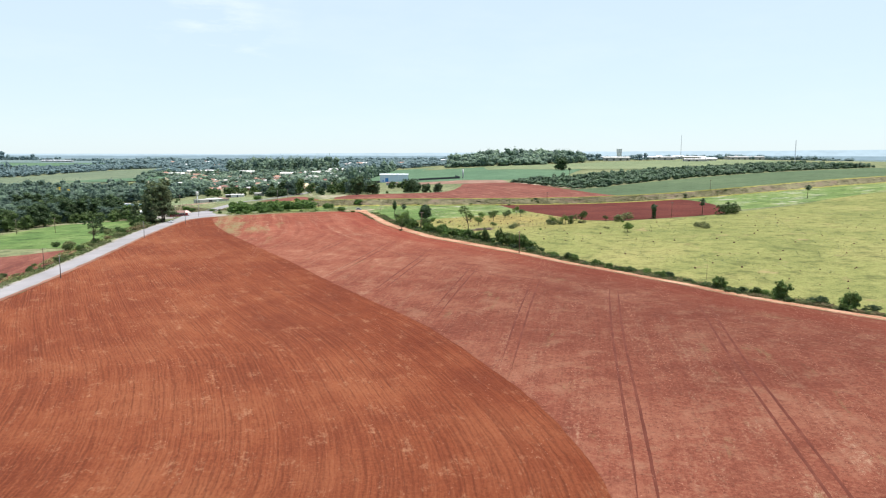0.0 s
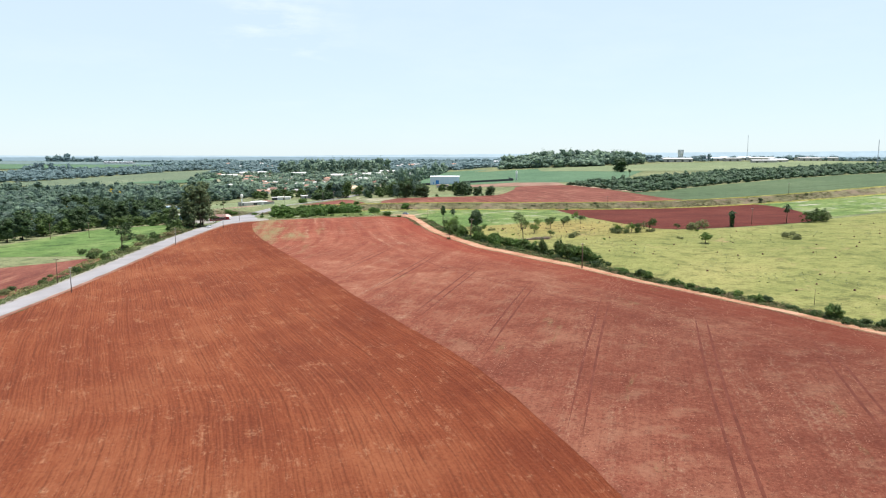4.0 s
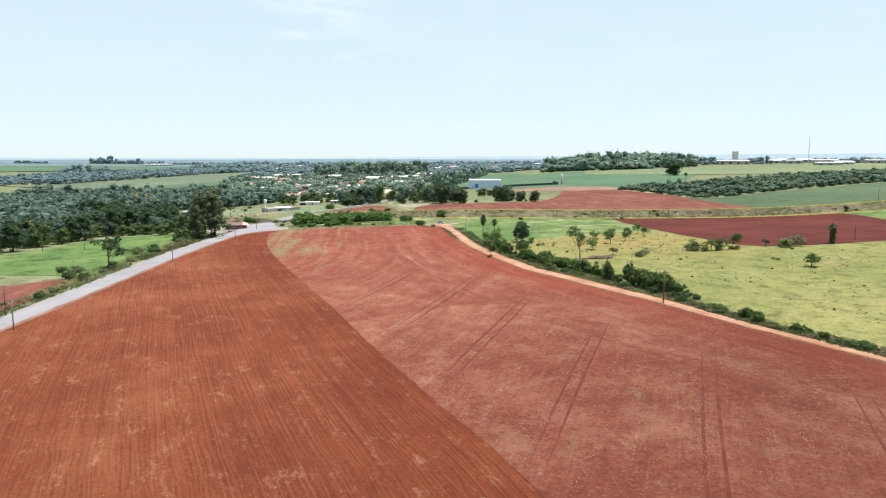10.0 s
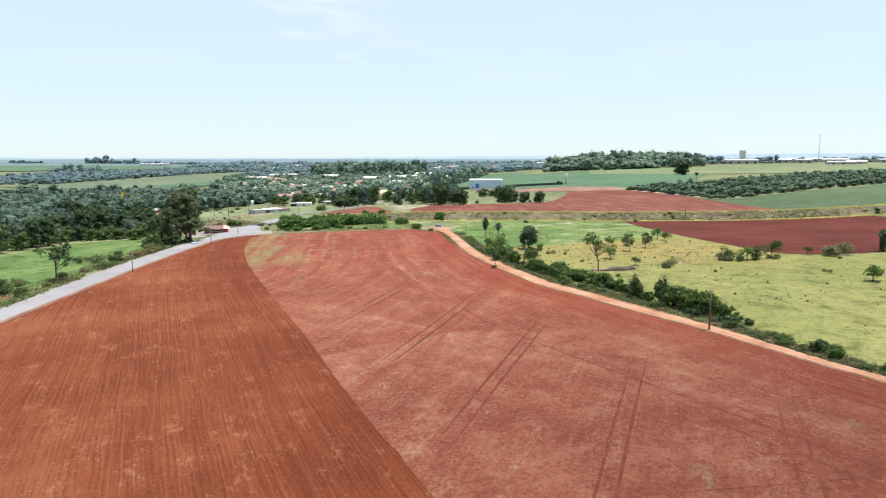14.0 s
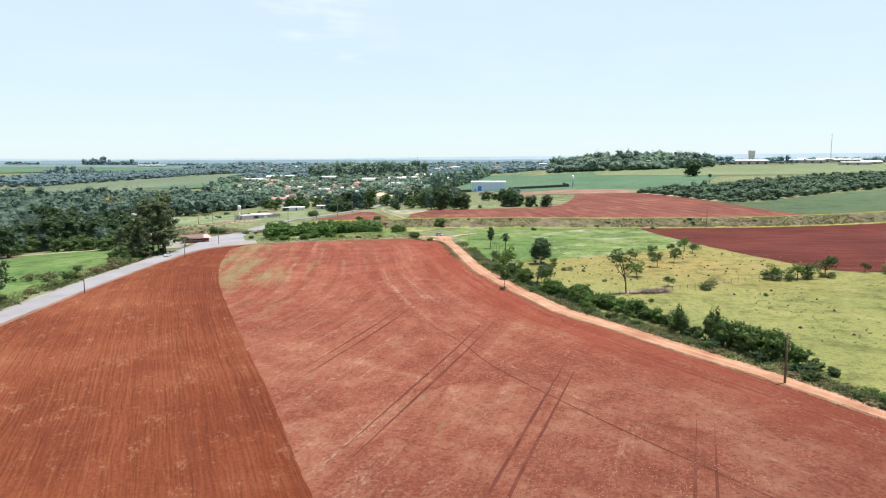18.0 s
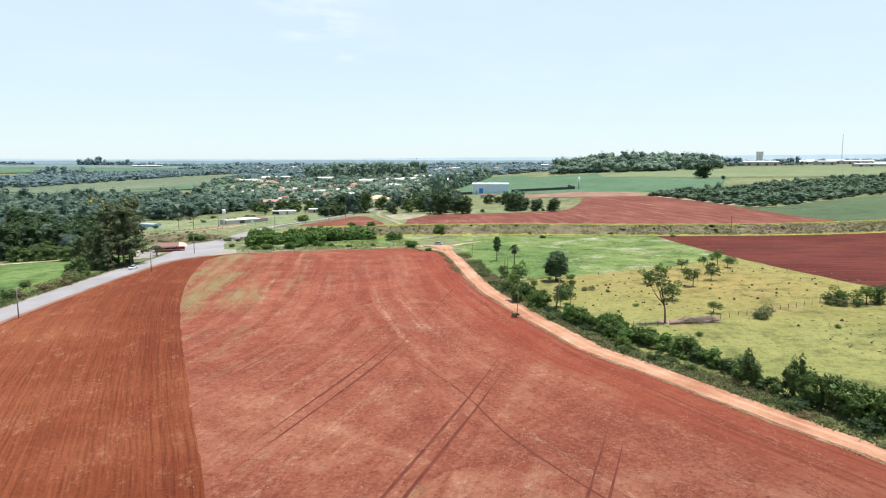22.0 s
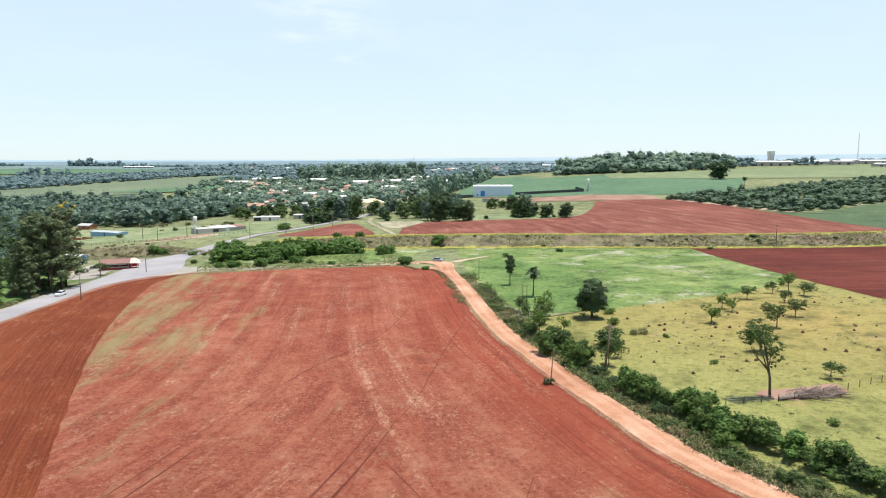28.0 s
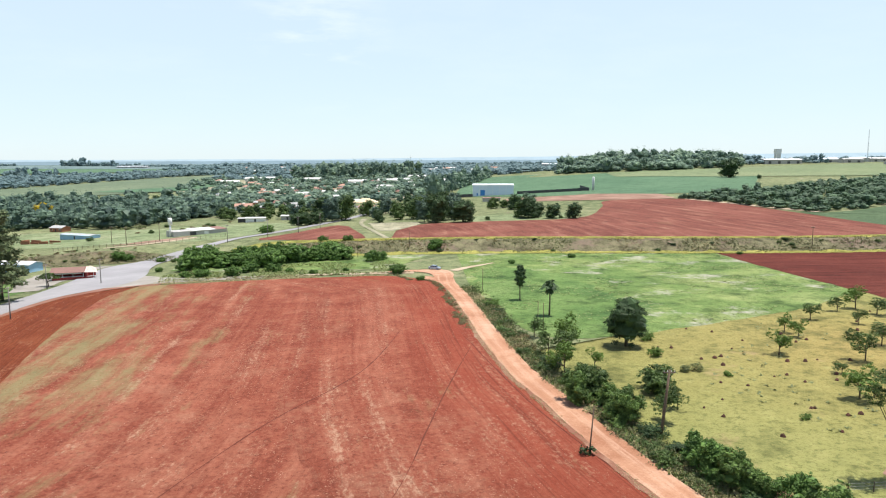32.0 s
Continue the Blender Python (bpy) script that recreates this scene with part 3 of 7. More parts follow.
def land(name, a, b, mat, lift, label, category, step=5.0, ragged=0.0, rows=None, lanes=None):
    """A piece of land between two lines, laid on the ground. rows: the line to which its furrows run parallel; lanes: the way its furrows run, point by point."""
    a, b = np.array(a, float), np.array(b, float)
    la, lb = (np.linalg.norm(np.diff(x, axis=0), axis=1).sum() for x in (a, b))
    wide = max(np.linalg.norm(a[0] - b[0]), np.linalg.norm(a[-1] - b[-1]), np.linalg.norm(a[len(a) // 2] - b[len(b) // 2]))
    n, m = max(3, int(max(la, lb) / step)), max(2, int(wide / step) + 1)
    a, b = spaced(a, n), spaced(b, n)
    t = np.linspace(0, 1, m)[None, :, None]
    p = a[:, None] * (1 - t) + b[:, None] * t
    if ragged:
        wob = np.array([[noise.noise(Vector((x * 0.21, y * 0.21, k))) + 0.6 * noise.noise(Vector((x * 0.8, y * 0.8, k + 7))) for x, y in e] for k, e in ((1, a), (2, b))])
        away = (b - a) / (np.linalg.norm(b - a, axis=1)[:, None] + 1e-9)
        p[:, 0] -= away * (wob[0] * ragged)[:, None]
        p[:, -1] += away * (wob[1] * ragged)[:, None]
    p = p.reshape(-1, 2)
    v = np.c_[p, Z(p[:, 0], p[:, 1]) + lift]
    uv = beside(p, rows if rows is not None else a)
    return tagged(new(name, mesh_of(name, v, grid_faces(n, m), mat, True, lanes(p) if lanes else uv, uv if lanes else None)), label, category, kind="structure")


def grown(lo, hi, step, limit, rate=1.35):
    out = list(np.arange(lo, hi + 0.1, step))
    for way, start in ((-1, lo), (1, hi)):
        s, x = step, start
        while abs(x) < limit:
            s = min(s * rate, 260)
            x += way * s
            out.append(x)
    return np.array(sorted(out))


gx = grown(-420, 660, 6, 4700)
gy = np.array(sorted(set(np.round(np.r_[grown(-360, 720, 6, 4900), np.arange(284, 303, 2)], 2))))
gy = gy[np.r_[True, np.diff(gy) > 0.8]]
XX, YY = np.meshgrid(gx, gy)
ground = new("ground", mesh_of("ground", np.c_[XX.ravel(), YY.ravel(), Z(XX, YY).ravel()], grid_faces(len(gy), len(gx)), GRASS))
tagged(ground, "open farmland covered in patchy green and dry grass", "ground", kind="structure")

# lines of the plan
FURROW = curve([(-106, 203), (-104, 190), (-93, 147), (-78.5, 104), (-65, 71), (-54, 45), (-44, 22), (-35, 2), (-17, -41), (-3, -72), (13, -108), (25, -152), (29, -181), (28, -205), (20, -262), (5, -340)])
FIELD_WEST = curve([(-104, 219), (-112, 214), (-119, 204), (-121.5, 187), (-121.5, 150), (-120, 100), (-117, 46), (-115.5, 0), (-116, -57), (-119, -140), (-124, -240), (-130, -340)])
DIRT_WEST = curve([(-14, 220), (-7, 212), (-3.5, 196), (0, 171), (4, 139), (8, 115), (12, 100), (16, 85), (20.5, 71), (27, 52), (35, 38), (46, 18), (57, 0), (65, -15), (73, -30), (82, -45), (91, -61), (98, -73), (106, -90), (115, -105), (124, -119), (141, -145), (176, -200), (214, -260), (260, -335)])
DIRT_EAST = aside(DIRT_WEST, -5.0)
FIELD_TOP = curve([(-104, 219.5), (-86, 221.5), (-68, 223.5), (-49, 225), (-30, 226), (-21, 225), (-14, 220)])

def lane_x(y):
    """How far the harrow's lanes swing sideways on their way north."""
    return 0.095 * y - 0.235 * 28 * np.log(np.cosh(np.clip((y - 75) / 28, -20, 20)))


def harrow_lanes(p):
    """Lanes swing down the field; a headland of 36 m follows the dirt road."""
    by_road = beside(p, DIRT_WEST)
    head = np.abs(by_road[:, :1]) < 36 + 2.5 * np.sin(p[:, 1:] / 13)
    return np.where(head, by_road * (1, -1) + (400, 0), np.stack([p[:, 0] - lane_x(p[:, 1]), p[:, 1]], 1))


# further south scrub has grown over the eastern half of the farm road
_near = DIRT_WEST[np.linalg.norm(DIRT_EAST[:, None] - DIRT_WEST[None], axis=2).argmin(1)]
DIRT_EAST = DIRT_EAST + (_near - DIRT_EAST) * (0.42 * np.clip((18 - DIRT_EAST[:, 1:2]) / 45, 0, 1))
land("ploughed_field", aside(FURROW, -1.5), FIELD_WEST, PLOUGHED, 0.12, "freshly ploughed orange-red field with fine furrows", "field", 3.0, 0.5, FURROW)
land("harrowed_field", FURROW, np.vstack([FIELD_TOP, DIRT_WEST[1:]]), HARROWED, 0.17, "harrowed pinkish-red field with pale straw streaks", "field", 3.0, 0.35, FURROW, harrow_lanes)

# roads
ROAD_E = curve([(-133, -340), (-126.5, -240), (-121, -140), (-118, -57), (-117.5, 0), (-119, 46), (-122, 100), (-123.5, 150), (-124, 187), (-122, 205), (-116, 216), (-111, 228), (-113, 245), (-119, 262), (-122, 280), (-119, 298), (-112, 318), (-103, 337), (-90, 370), (-78, 410), (-66, 452), (-60, 500), (-72, 560), (-95, 620)])
ROAD_W = curve([(-140, -340), (-133.5, -240), (-128, -140), (-125, -57), (-125, 0), (-127, 46), (-131, 100), (-133, 150), (-134, 187), (-134, 212), (-136, 235), (-140, 258), (-141, 275), (-134, 288), (-126, 303), (-117, 321), (-108, 340), (-96, 372), (-84, 412), (-72, 454), (-66, 502), (-78, 562), (-101, 622)])
land("road_shoulder", aside(ROAD_E[: len(ROAD_E) * 55 // 100], 0.3), aside(ROAD_W[: len(ROAD_W) * 55 // 100], -1.8), GRAVEL, 0.2, "pale sandy road shoulder", "shoulder", 4, 0.5)
land("road", ROAD_E, ROAD_W, TARMAC, 0.26, "worn pale grey asphalt country road", "road", 4, 0.25)
land("field_margin", ROAD_E[(ROAD_E[:, 1] > -335) & (ROAD_E[:, 1] < 212)], FIELD_WEST[(FIELD_WEST[:, 1] > -335) & (FIELD_WEST[:, 1] < 212)][::-1], MARGINSOIL, 0.19, "bare reddish margin between road and field", "verge", 3, 0.4)
land("field_margin", [(-122, 205), (-116, 216), (-111, 225), (-98, 224)], [(-118.5, 204), (-112, 214.5), (-105, 219.5), (-98, 219.5)], MARGINSOIL, 0.2, "bare reddish corner between junction and field", "verge", 2, 0.4)
land("junction_spur", curve([(-120, 247), (-108, 240.5), (-96, 233.5), (-84, 232), (-66, 233)]), curve([(-122, 216), (-110, 219), (-98, 224), (-84, 226.5), (-66, 227)]), GRAVEL, 0.22, "sandy apron of the road junction", "shoulder", 4, 0.6)
land("headland_track", curve([(-56, 233), (-44, 233.5), (-30, 234.5), (-15, 237)]), curve([(-56, 231), (-44, 230.5), (-30, 230.5), (-15, 230)]), SAND, 0.2, "dry grassy track along the head of the field", "track", 3, 0.7)
land("dirt_road", aside(DIRT_WEST, -0.4), DIRT_EAST, DIRT, 0.24, "compacted orange dirt farm road", "dirt road", 2.5, 0.35)
land("field_verge", aside(DIRT_WEST[10:], 0.4), aside(DIRT_WEST[10:], -0.75), STUBBLE, 0.21, "strip of straw and red soil beside the farm road", "verge", 1.0, 0.55)
land("dirt_road_bend", curve([(-24, 236), (-14, 238), (-7, 238.5), (-3, 234), (-1.5, 226), (-1, 211), (1, 197)]), curve([(-24, 233.5), (-16, 234), (-10.5, 231), (-8, 224), (-6, 214), (-4.5, 205), (-3.5, 197)]), DIRT, 0.25, "orange dirt bend at the end of the farm road", "dirt road", 2.0, 0.6)
land("side_path", curve([(-3, 236), (2, 243), (7, 248), (13, 254)]), curve([(0, 234), (4.5, 241.5), (9, 247), (14, 253)]), SAND, 0.2, "narrow bare earth path through weeds", "path", 2, 0.4)

# grazing land east of the dirt road
HEDGE_LINE = aside(DIRT_EAST, -6.0)
land("pasture", np.vstack([[(30, 138)], HEDGE_LINE[HEDGE_LINE[:, 1] < 132] + (-3.5, -2)]), curve([(36, 144), (60, 155), (84, 168), (103, 186), (111, 190), (119, 135), (128, 103), (160, 103), (215, 124), (236, 140), (300, 170), (380, 210), (460, 180), (560, 60), (660, -150)]), PASTURE, 0.06, "yellow-green grazed pasture dotted with tufts", "pasture", 6, 0.6)
land("weed_field", curve([(2, 236), (4, 200), (10, 160), (20, 140), (36, 141), (60, 152), (84, 165), (104, 183), (111, 190)]), curve([(0, 283), (30, 281), (60, 281), (90, 281), (106, 281)]), WEEDS, 0.08, "bright green weedy field with pale seeding patches", "field", 2.5, 1.1)
land("weed_patch", curve([(4.5, 228), (7, 200), (12, 165), (19, 143), (30, 142)]), curve([(14, 246), (32, 228), (40, 200), (44, 170), (42, 149)]), LUSHWEEDS, 0.1, "lush darker green weeds beside the dirt road", "field", 2.0, 2.6)
land("red_field_east", curve([(107, 281), (111, 194), (119, 130), (130, 104), (160, 105), (215, 126), (232, 145)]), curve([(120, 283), (150, 283), (190, 283), (225, 283), (262, 283), (262, 230), (245, 170)]), REDFIELD, 0.12, "dark red ploughed field beyond the pasture", "field", 3, 1.2, [(107, 282), (260, 283)])

land("green_paddock", curve([(236, 150), (263, 228), (264, 282)]), curve([(390, 212), (440, 245), (470, 283)]), WEEDS, 0.1, "bright green paddock beyond the red field", "pasture", 6, 1.5)

land("junction_green", curve([(-108, 254), (-80, 247), (-50, 244), (-24, 243)]), curve([(-112, 281), (-70, 283), (-35, 283), (-10, 281)]), WEEDS, 0.09, "rank bright green grass round the junction thicket", "meadow", 4, 1.5)

# embankment and land behind it
land("bank_slope", [(-205, 286), (-150, 286), (660, 286)], [(-205, 300), (-150, 300), (660, 300)], DRYBANK, 0.14, "overgrown bank of dry brownish grass", "bank", 2.0, 0.6)
land("bank_crest", [(-100, 298), (0, 298.5), (660, 298.5)], [(-100, 306), (0, 305), (660, 304.5)], GOLD, 0.24, "yellow grass along the crest of the bank", "verge", 2.0, 2.0)
land("bank_foot", [(-60, 281), (0, 281), (660, 281)], [(-60, 287), (0, 287), (660, 287)], GOLD, 0.2, "yellow grass along the foot of the bank", "verge", 2.0, 1.8)
land("red_field_north", [(-29, 304), (20, 304), (80, 304), (150, 304), (216, 305)], curve([(-30, 344), (-17, 383), (15, 391), (72, 404), (100, 470), (114, 516), (166, 513), (186, 470), (201, 418), (213, 345), (217, 306)]), REDFAR, 0.2, "large red ploughed field above the bank", "field", 6, 0.5, [(217, 306), (213, 345), (201, 418), (166, 513)])
land("red_triangle_field", curve([(-94, 326), (-84, 352), (-75, 385), (-68, 396)]), curve([(-92, 318), (-60, 304), (-41, 305), (-60, 385)]), REDFAR, 0.2, "small triangular red field beside the road", "field", 5, 0.5, [(-94, 326), (-68, 396)])
land("field_path", curve([(-60, 440), (-56, 400), (-44, 352), (-32, 305)]), curve([(-56, 440), (-53.5, 400), (-41.5, 352), (-29.5, 305)]), DRYLOT, 0.22, "sandy footpath between fields", "path", 3, 0.4)
land("dry_lot", curve([(-38, 346), (-48, 385), (-51, 402)]), curve([(-31, 346), (-20, 383), (-22, 400)]), DRYLOT, 0.18, "pale dry grass lot beside the red field", "lot", 2, 2.6)
land("orchard_edge", curve([(166, 515), (186, 472), (203, 428), (214, 410)]), curve([(170, 518), (191, 474), (209, 432), (222, 413)]), SAND, 0.28, "bare pale soil along the edge of the grove", "verge", 3, 1.0)
land("crop_field_east", curve([(216, 306), (205, 412), (216, 405), (248, 416), (294, 438), (420, 474), (640, 540)]), [(218, 305), (300, 305), (400, 305), (500, 305), (660, 305)], DARKCROP, 0.25, "dark green young crop field", "field", 8, 0.5)
land("crop_edge", [(60, 372), (10, 386)], [(75, 440), (8, 430)], MEADOW, 0.12, "green lawn beside the shade trees", "meadow", 5, 1.0)
land("yard", [(40, 540), (118, 520), (165, 518)], [(40, 570), (120, 585), (165, 560)], YARDSOIL, 0.31, "bare reddish ground behind the red field", "yard", 6, 1.0)
land("crop_field_north", [(0, 640), (60, 590), (150, 560), (240, 560)], [(20, 1100), (150, 1000), (240, 960), (420, 950)], CROP, 0.3, "broad green crop field rising to the wooded knoll", "field", 12, 1.0)
land("pale_crop_field", [(200, 860), (290, 760), (400, 700), (700, 700)], [(210, 960), (300, 945), (400, 955), (760, 1000)], PALECROP, 0.6, "pale ripening crop field on the slope", "field", 12, 1.5)

land("town_lots", [(-262, 640), (-330, 830), (-420, 1050), (-470, 1340)], [(-25, 660), (-28, 800), (10, 1050), (-60, 1250)], DRYLOT, 0.5, "pale dusty lots and yards of the town", "yard", 12, 4.0)

# west of the road
land("meadow_west", curve([(-140, 236), (-142, 200), (-139, 150), (-137, 100), (-136, 60)]), curve([(-176, 240), (-205, 228), (-212, 180), (-216, 135), (-220, 70)]), LUSHWEEDS, 0.1, "green meadow beside the wood", "meadow", 6, 1.5)
land("red_field_west", curve([(-137, 54), (-133.5, 40), (-131, 15), (-131, -30), (-134, -80), (-138, -150)]), curve([(-142, 55), (-156, 40), (-180, 26), (-220, 20), (-270, 20), (-300, 20)]), REDFAR, 0.14, "small red ploughed field by the road", "field", 5, 0.5, [(-140, 56), (-134, -80)])
land("sports_meadow", curve([(-250, 382), (-205, 352), (-170, 340), (-140, 330), (-116, 335), (-100, 372), (-92, 400)]), curve([(-306, 474), (-250, 478), (-200, 460), (-160, 455), (-130, 452), (-110, 440), (-94, 420)]), MEADOW, 0.12, "flat green meadow by the town road", "meadow", 6, 1.5)
land("meadow_drive", curve([(-242, 200), (-212, 215), (-197, 222), (-185, 227), (-172, 238), (-160, 247)]), curve([(-241, 197), (-211, 212), (-195, 219), (-183, 224), (-169, 235), (-157, 243)]), SAND, 0.2, "pale sandy drive along the meadow", "drive", 3, 0.5)
land("shed_earth", curve([(-168, 326), (-150, 336), (-141, 350)]), curve([(-158, 350), (-150, 360), (-143, 372)]), YARDSOIL, 0.17, "bare reddish earth before the farm shed", "bare ground", 3, 1.5)
land("farm_drive", curve([(-162, 312), (-150, 322), (-140, 338), (-134, 356)]), curve([(-164, 315), (-153, 327), (-144, 342), (-138, 360)]), SAND, 0.2, "pale gravel drive to the farm shed", "drive", 4, 0.6)
land("bar_yard", [(-137, 219), (-140, 238), (-144, 262), (-142, 280)], [(-146, 217), (-155, 236), (-162, 258), (-158, 274)], GRAVEL, 0.16, "sandy forecourt by the roadside bar", "yard", 4, 1.0)
land("far_crop_west", [(-790, 1000), (-705, 1049), (-663, 1139), (-629, 1249), (-596, 1399), (-525, 1676)], [(-634, 930), (-534, 915), (-470, 960), (-400, 1043), (-397, 1253), (-430, 1650)], OLIVECROP, 0.9, "long olive-green field on the far slope", "field", 20, 2.0)
land("far_crop_west", [(-530, 1000), (-440, 990), (-385, 1030)], [(-500, 1050), (-430, 1110), (-392, 1260)], CROP, 1.4, "green crop field on the far slope", "field", 15, 2.0)
land("far_hill_crop", [(-1250, 1440), (-900, 1700), (-700, 1980)], [(-2000, 2450), (-1480, 2780), (-1000, 2560)], CROP, 1.5, "green field on the distant hill", "field", 50, 5.0)
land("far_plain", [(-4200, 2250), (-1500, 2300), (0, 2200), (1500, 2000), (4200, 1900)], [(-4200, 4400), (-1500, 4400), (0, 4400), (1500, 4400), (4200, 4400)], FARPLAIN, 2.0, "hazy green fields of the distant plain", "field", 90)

# ---- plants ----
def part(name, me, parent, label="", at=None):
    """Links a mesh as one part under a thing or under a part."""
    if isinstance(me, bmesh.types.BMesh):
        raise TypeError("give a mesh")
    ob = new(name, me)
    ob.parent = parent
    if at is not None:
        ob.matrix_basis = at
    return tagged(ob, label)


def thing(name, label, category, group="", kind=""):
    return tagged(new(name), label, category, group, kind)


def joined(pieces):
    """Lists of verts and faces as one."""
    v, f, k = [], [], 0
    for pv, pf in pieces:
        v.append(np.asarray(pv, float))
        f += [tuple(i + k for i in q) for q in pf]
        k += len(pv)
    return np.vstack(v), f


def tube(points, radii, sides=6):
    p = np.array(points, float)
    t = np.gradient(p, axis=0)
    t /= np.linalg.norm(t, axis=1)[:, None] + 1e-9
    ref = np.where(np.abs(t[:, 2:3]) > 0.9, [[1.0, 0, 0]], [[0, 0, 1.0]])
    u = np.cross(t, ref)
    u /= np.linalg.norm(u, axis=1)[:, None] + 1e-9
    w = np.cross(t, u)
    a = np.linspace(0, 2 * math.pi, sides, endpoint=False)
    ring = np.cos(a)[None, :, None] * u[:, None] + np.sin(a)[None, :, None] * w[:, None]
    v = (p[:, None] + ring * np.array(radii, float)[:, None, None]).reshape(-1, 3)
    f = [(i * sides + j, i * sides + (j + 1) % sides, (i + 1) * sides + (j + 1) % sides, (i + 1) * sides + j) for i in range(len(p) - 1) for j in range(sides)]
    f += [tuple(range(sides))[::-1], tuple((len(p) - 1) * sides + j for j in range(sides))]
    return v, f


def sprays(lobes, n, size, rng, shell=0.45, flat=0.0, loose=0.55, out=1.06):
    """Many small leaf sprays over lobes (centre and radii), gathered in tufts towards their outside, with dark gaps between."""
    lobes = np.array(lobes, float)
    weight = (lobes[:, 3] * lobes[:, 4] + lobes[:, 4] * lobes[:, 5] + lobes[:, 3] * lobes[:, 5])
    k = rng.choice(len(lobes), n, p=weight / weight.sum())
    m = int(np.clip(n / len(lobes) / 12, 6, 24))
    way = rng.normal(size=(len(lobes), m, 3)) + (0, 0, 0.25)
    way /= np.linalg.norm(way, axis=2)[:, :, None]
    deep = shell + (out - shell) * rng.random((len(lobes), m)) ** 0.5
    j = rng.integers(0, m, n)
    g = rng.normal(size=(n, 3))
    d = way[k, j] * deep[k, j][:, None] + g * min(0.28, 0.9 / math.sqrt(m)) * (0.75, 0.75, 0.5)
    c = lobes[k, :3] + d * lobes[k, 3:]
    nrm = way[k, j] * 0.7 + g / (np.linalg.norm(g, axis=1)[:, None] + 1e-9) * 0.7 + rng.normal(scale=loose, size=(n, 3)) + (0, 0, 0.35 + flat)
    nrm /= np.linalg.norm(nrm, axis=1)[:, None]
    u = np.cross(nrm, rng.normal(size=(n, 3)))
    u /= np.linalg.norm(u, axis=1)[:, None] + 1e-9
    w = np.cross(nrm, u)
    s = size * rng.uniform(0.55, 1.35, (n, 1))
    q = s * rng.uniform(0.6, 1.05, (n, 1))
    v = np.stack([c - u * s * 0.5 - w * q * 0.3, c - w * q * 0.5 + nrm * s * 0.1, c + u * s * 0.55, c + w * q * 0.55 + nrm * s * 0.08], 1).reshape(-1, 3)
    return v, [(4 * i, 4 * i + 1, 4 * i + 2, 4 * i + 3) for i in range(n)]


ICO = []
for _z, _n, _o in ((1.0, 1, 0), (0.62, 6, 0), (0.0, 8, 0.4), (-0.62, 6, 0.2), (-1.0, 1, 0)):
    ICO.append([(math.sqrt(max(0, 1 - _z * _z)) * math.cos(_o + 2 * math.pi * k / _n), math.sqrt(max(0, 1 - _z * _z)) * math.sin(_o + 2 * math.pi * k / _n), _z) for k in range(_n)])
BALL_V = np.array([v for ring in ICO for v in ring])
BALL_F = [(0, 1 + k, 1 + (k + 1) % 6) for k in range(6)] + [(21, 15 + (k + 1) % 6, 15 + k) for k in range(6)]
for _a, _na, _b, _nb in ((1, 6, 7, 8), (15, 6, 7, 8)):
    for k in range(24):
        i0, i1, j0, j1 = k * _na // 24, (k + 1) * _na // 24, k * _nb // 24, (k + 1) * _nb // 24
        if i1 > i0:
            BALL_F.append((_a + i0, _b + j1 % _nb, _a + i1 % _na))
        if j1 > j0:
            BALL_F.append((_a + i0 % _na, _b + j0, _b + j1 % _nb))


def clumps(lobes, rng, shrink=0.86, rough=0.16):
    """The shaded inner mass of each lobe, lumpy and irregular, behind its sprays."""
    out = []
    for x, y, z, a, b, c in lobes:
        k = shrink * (1 + rng.normal(scale=rough, size=(len(BALL_V), 1)))
        out.append((BALL_V * k * (a, b, c) + (x, y, z), BALL_F))
    return out


def crown_lobes(h, spread, base, rng, n=9, rise=0.5, squash=0.75):
    """Uneven lobes filling a crown from height base to h."""
    out = []
    for k in range(n):
        a = 2.4 * k + rng.uniform(-0.5, 0.5)
        t = (k + 0.5) / n
        z = base + (h - base) * (0.12 + 0.76 * t ** (1 - rise * 0.4))
        reach = spread * 0.62 * math.sqrt(max(0.05, 1 - ((z - base) / (h - base) - 0.35) ** 2 * 1.7)) * rng.uniform(0.55, 1.05)
        r = spread * rng.uniform(0.34, 0.52)
        out.append((reach * math.cos(a), reach * math.sin(a), min(z, h - r * squash * 0.9), r, r * rng.uniform(0.8, 1.1), r * squash * rng.uniform(0.8, 1.1)))
    out.append((0, 0, (h + base) / 2, spread * 0.5, spread * 0.5, (h - base) * 0.42))
    return out


def trunk_mesh(h, radius, lobes, rng, limbs=6, bend=None):
    bend = bend or rng.normal(scale=0.05 * h, size=2)
    line = [(0, 0, -0.4), (bend[0] * 0.1, bend[1] * 0.1, h * 0.25), (bend[0] * 0.5, bend[1] * 0.5, h * 0.55), (bend[0], bend[1], h * 0.8)]
    out = [tube(line, [radius * 1.25, radius, radius * 0.7, radius * 0.3], 7)]
    for x, y, z, r, *_ in lobes[:limbs]:
        s = np.array([bend[0] * 0.3, bend[1] * 0.3, min(z * 0.6, h * rng.uniform(0.3, 0.5))])
        e = np.array([x, y, z])
        out.append(tube([s, s * 0.45 + e * 0.55 + (0, 0, -0.06 * h), e], [radius * 0.5, radius * 0.32, radius * 0.1], 5))
    return joined(out)


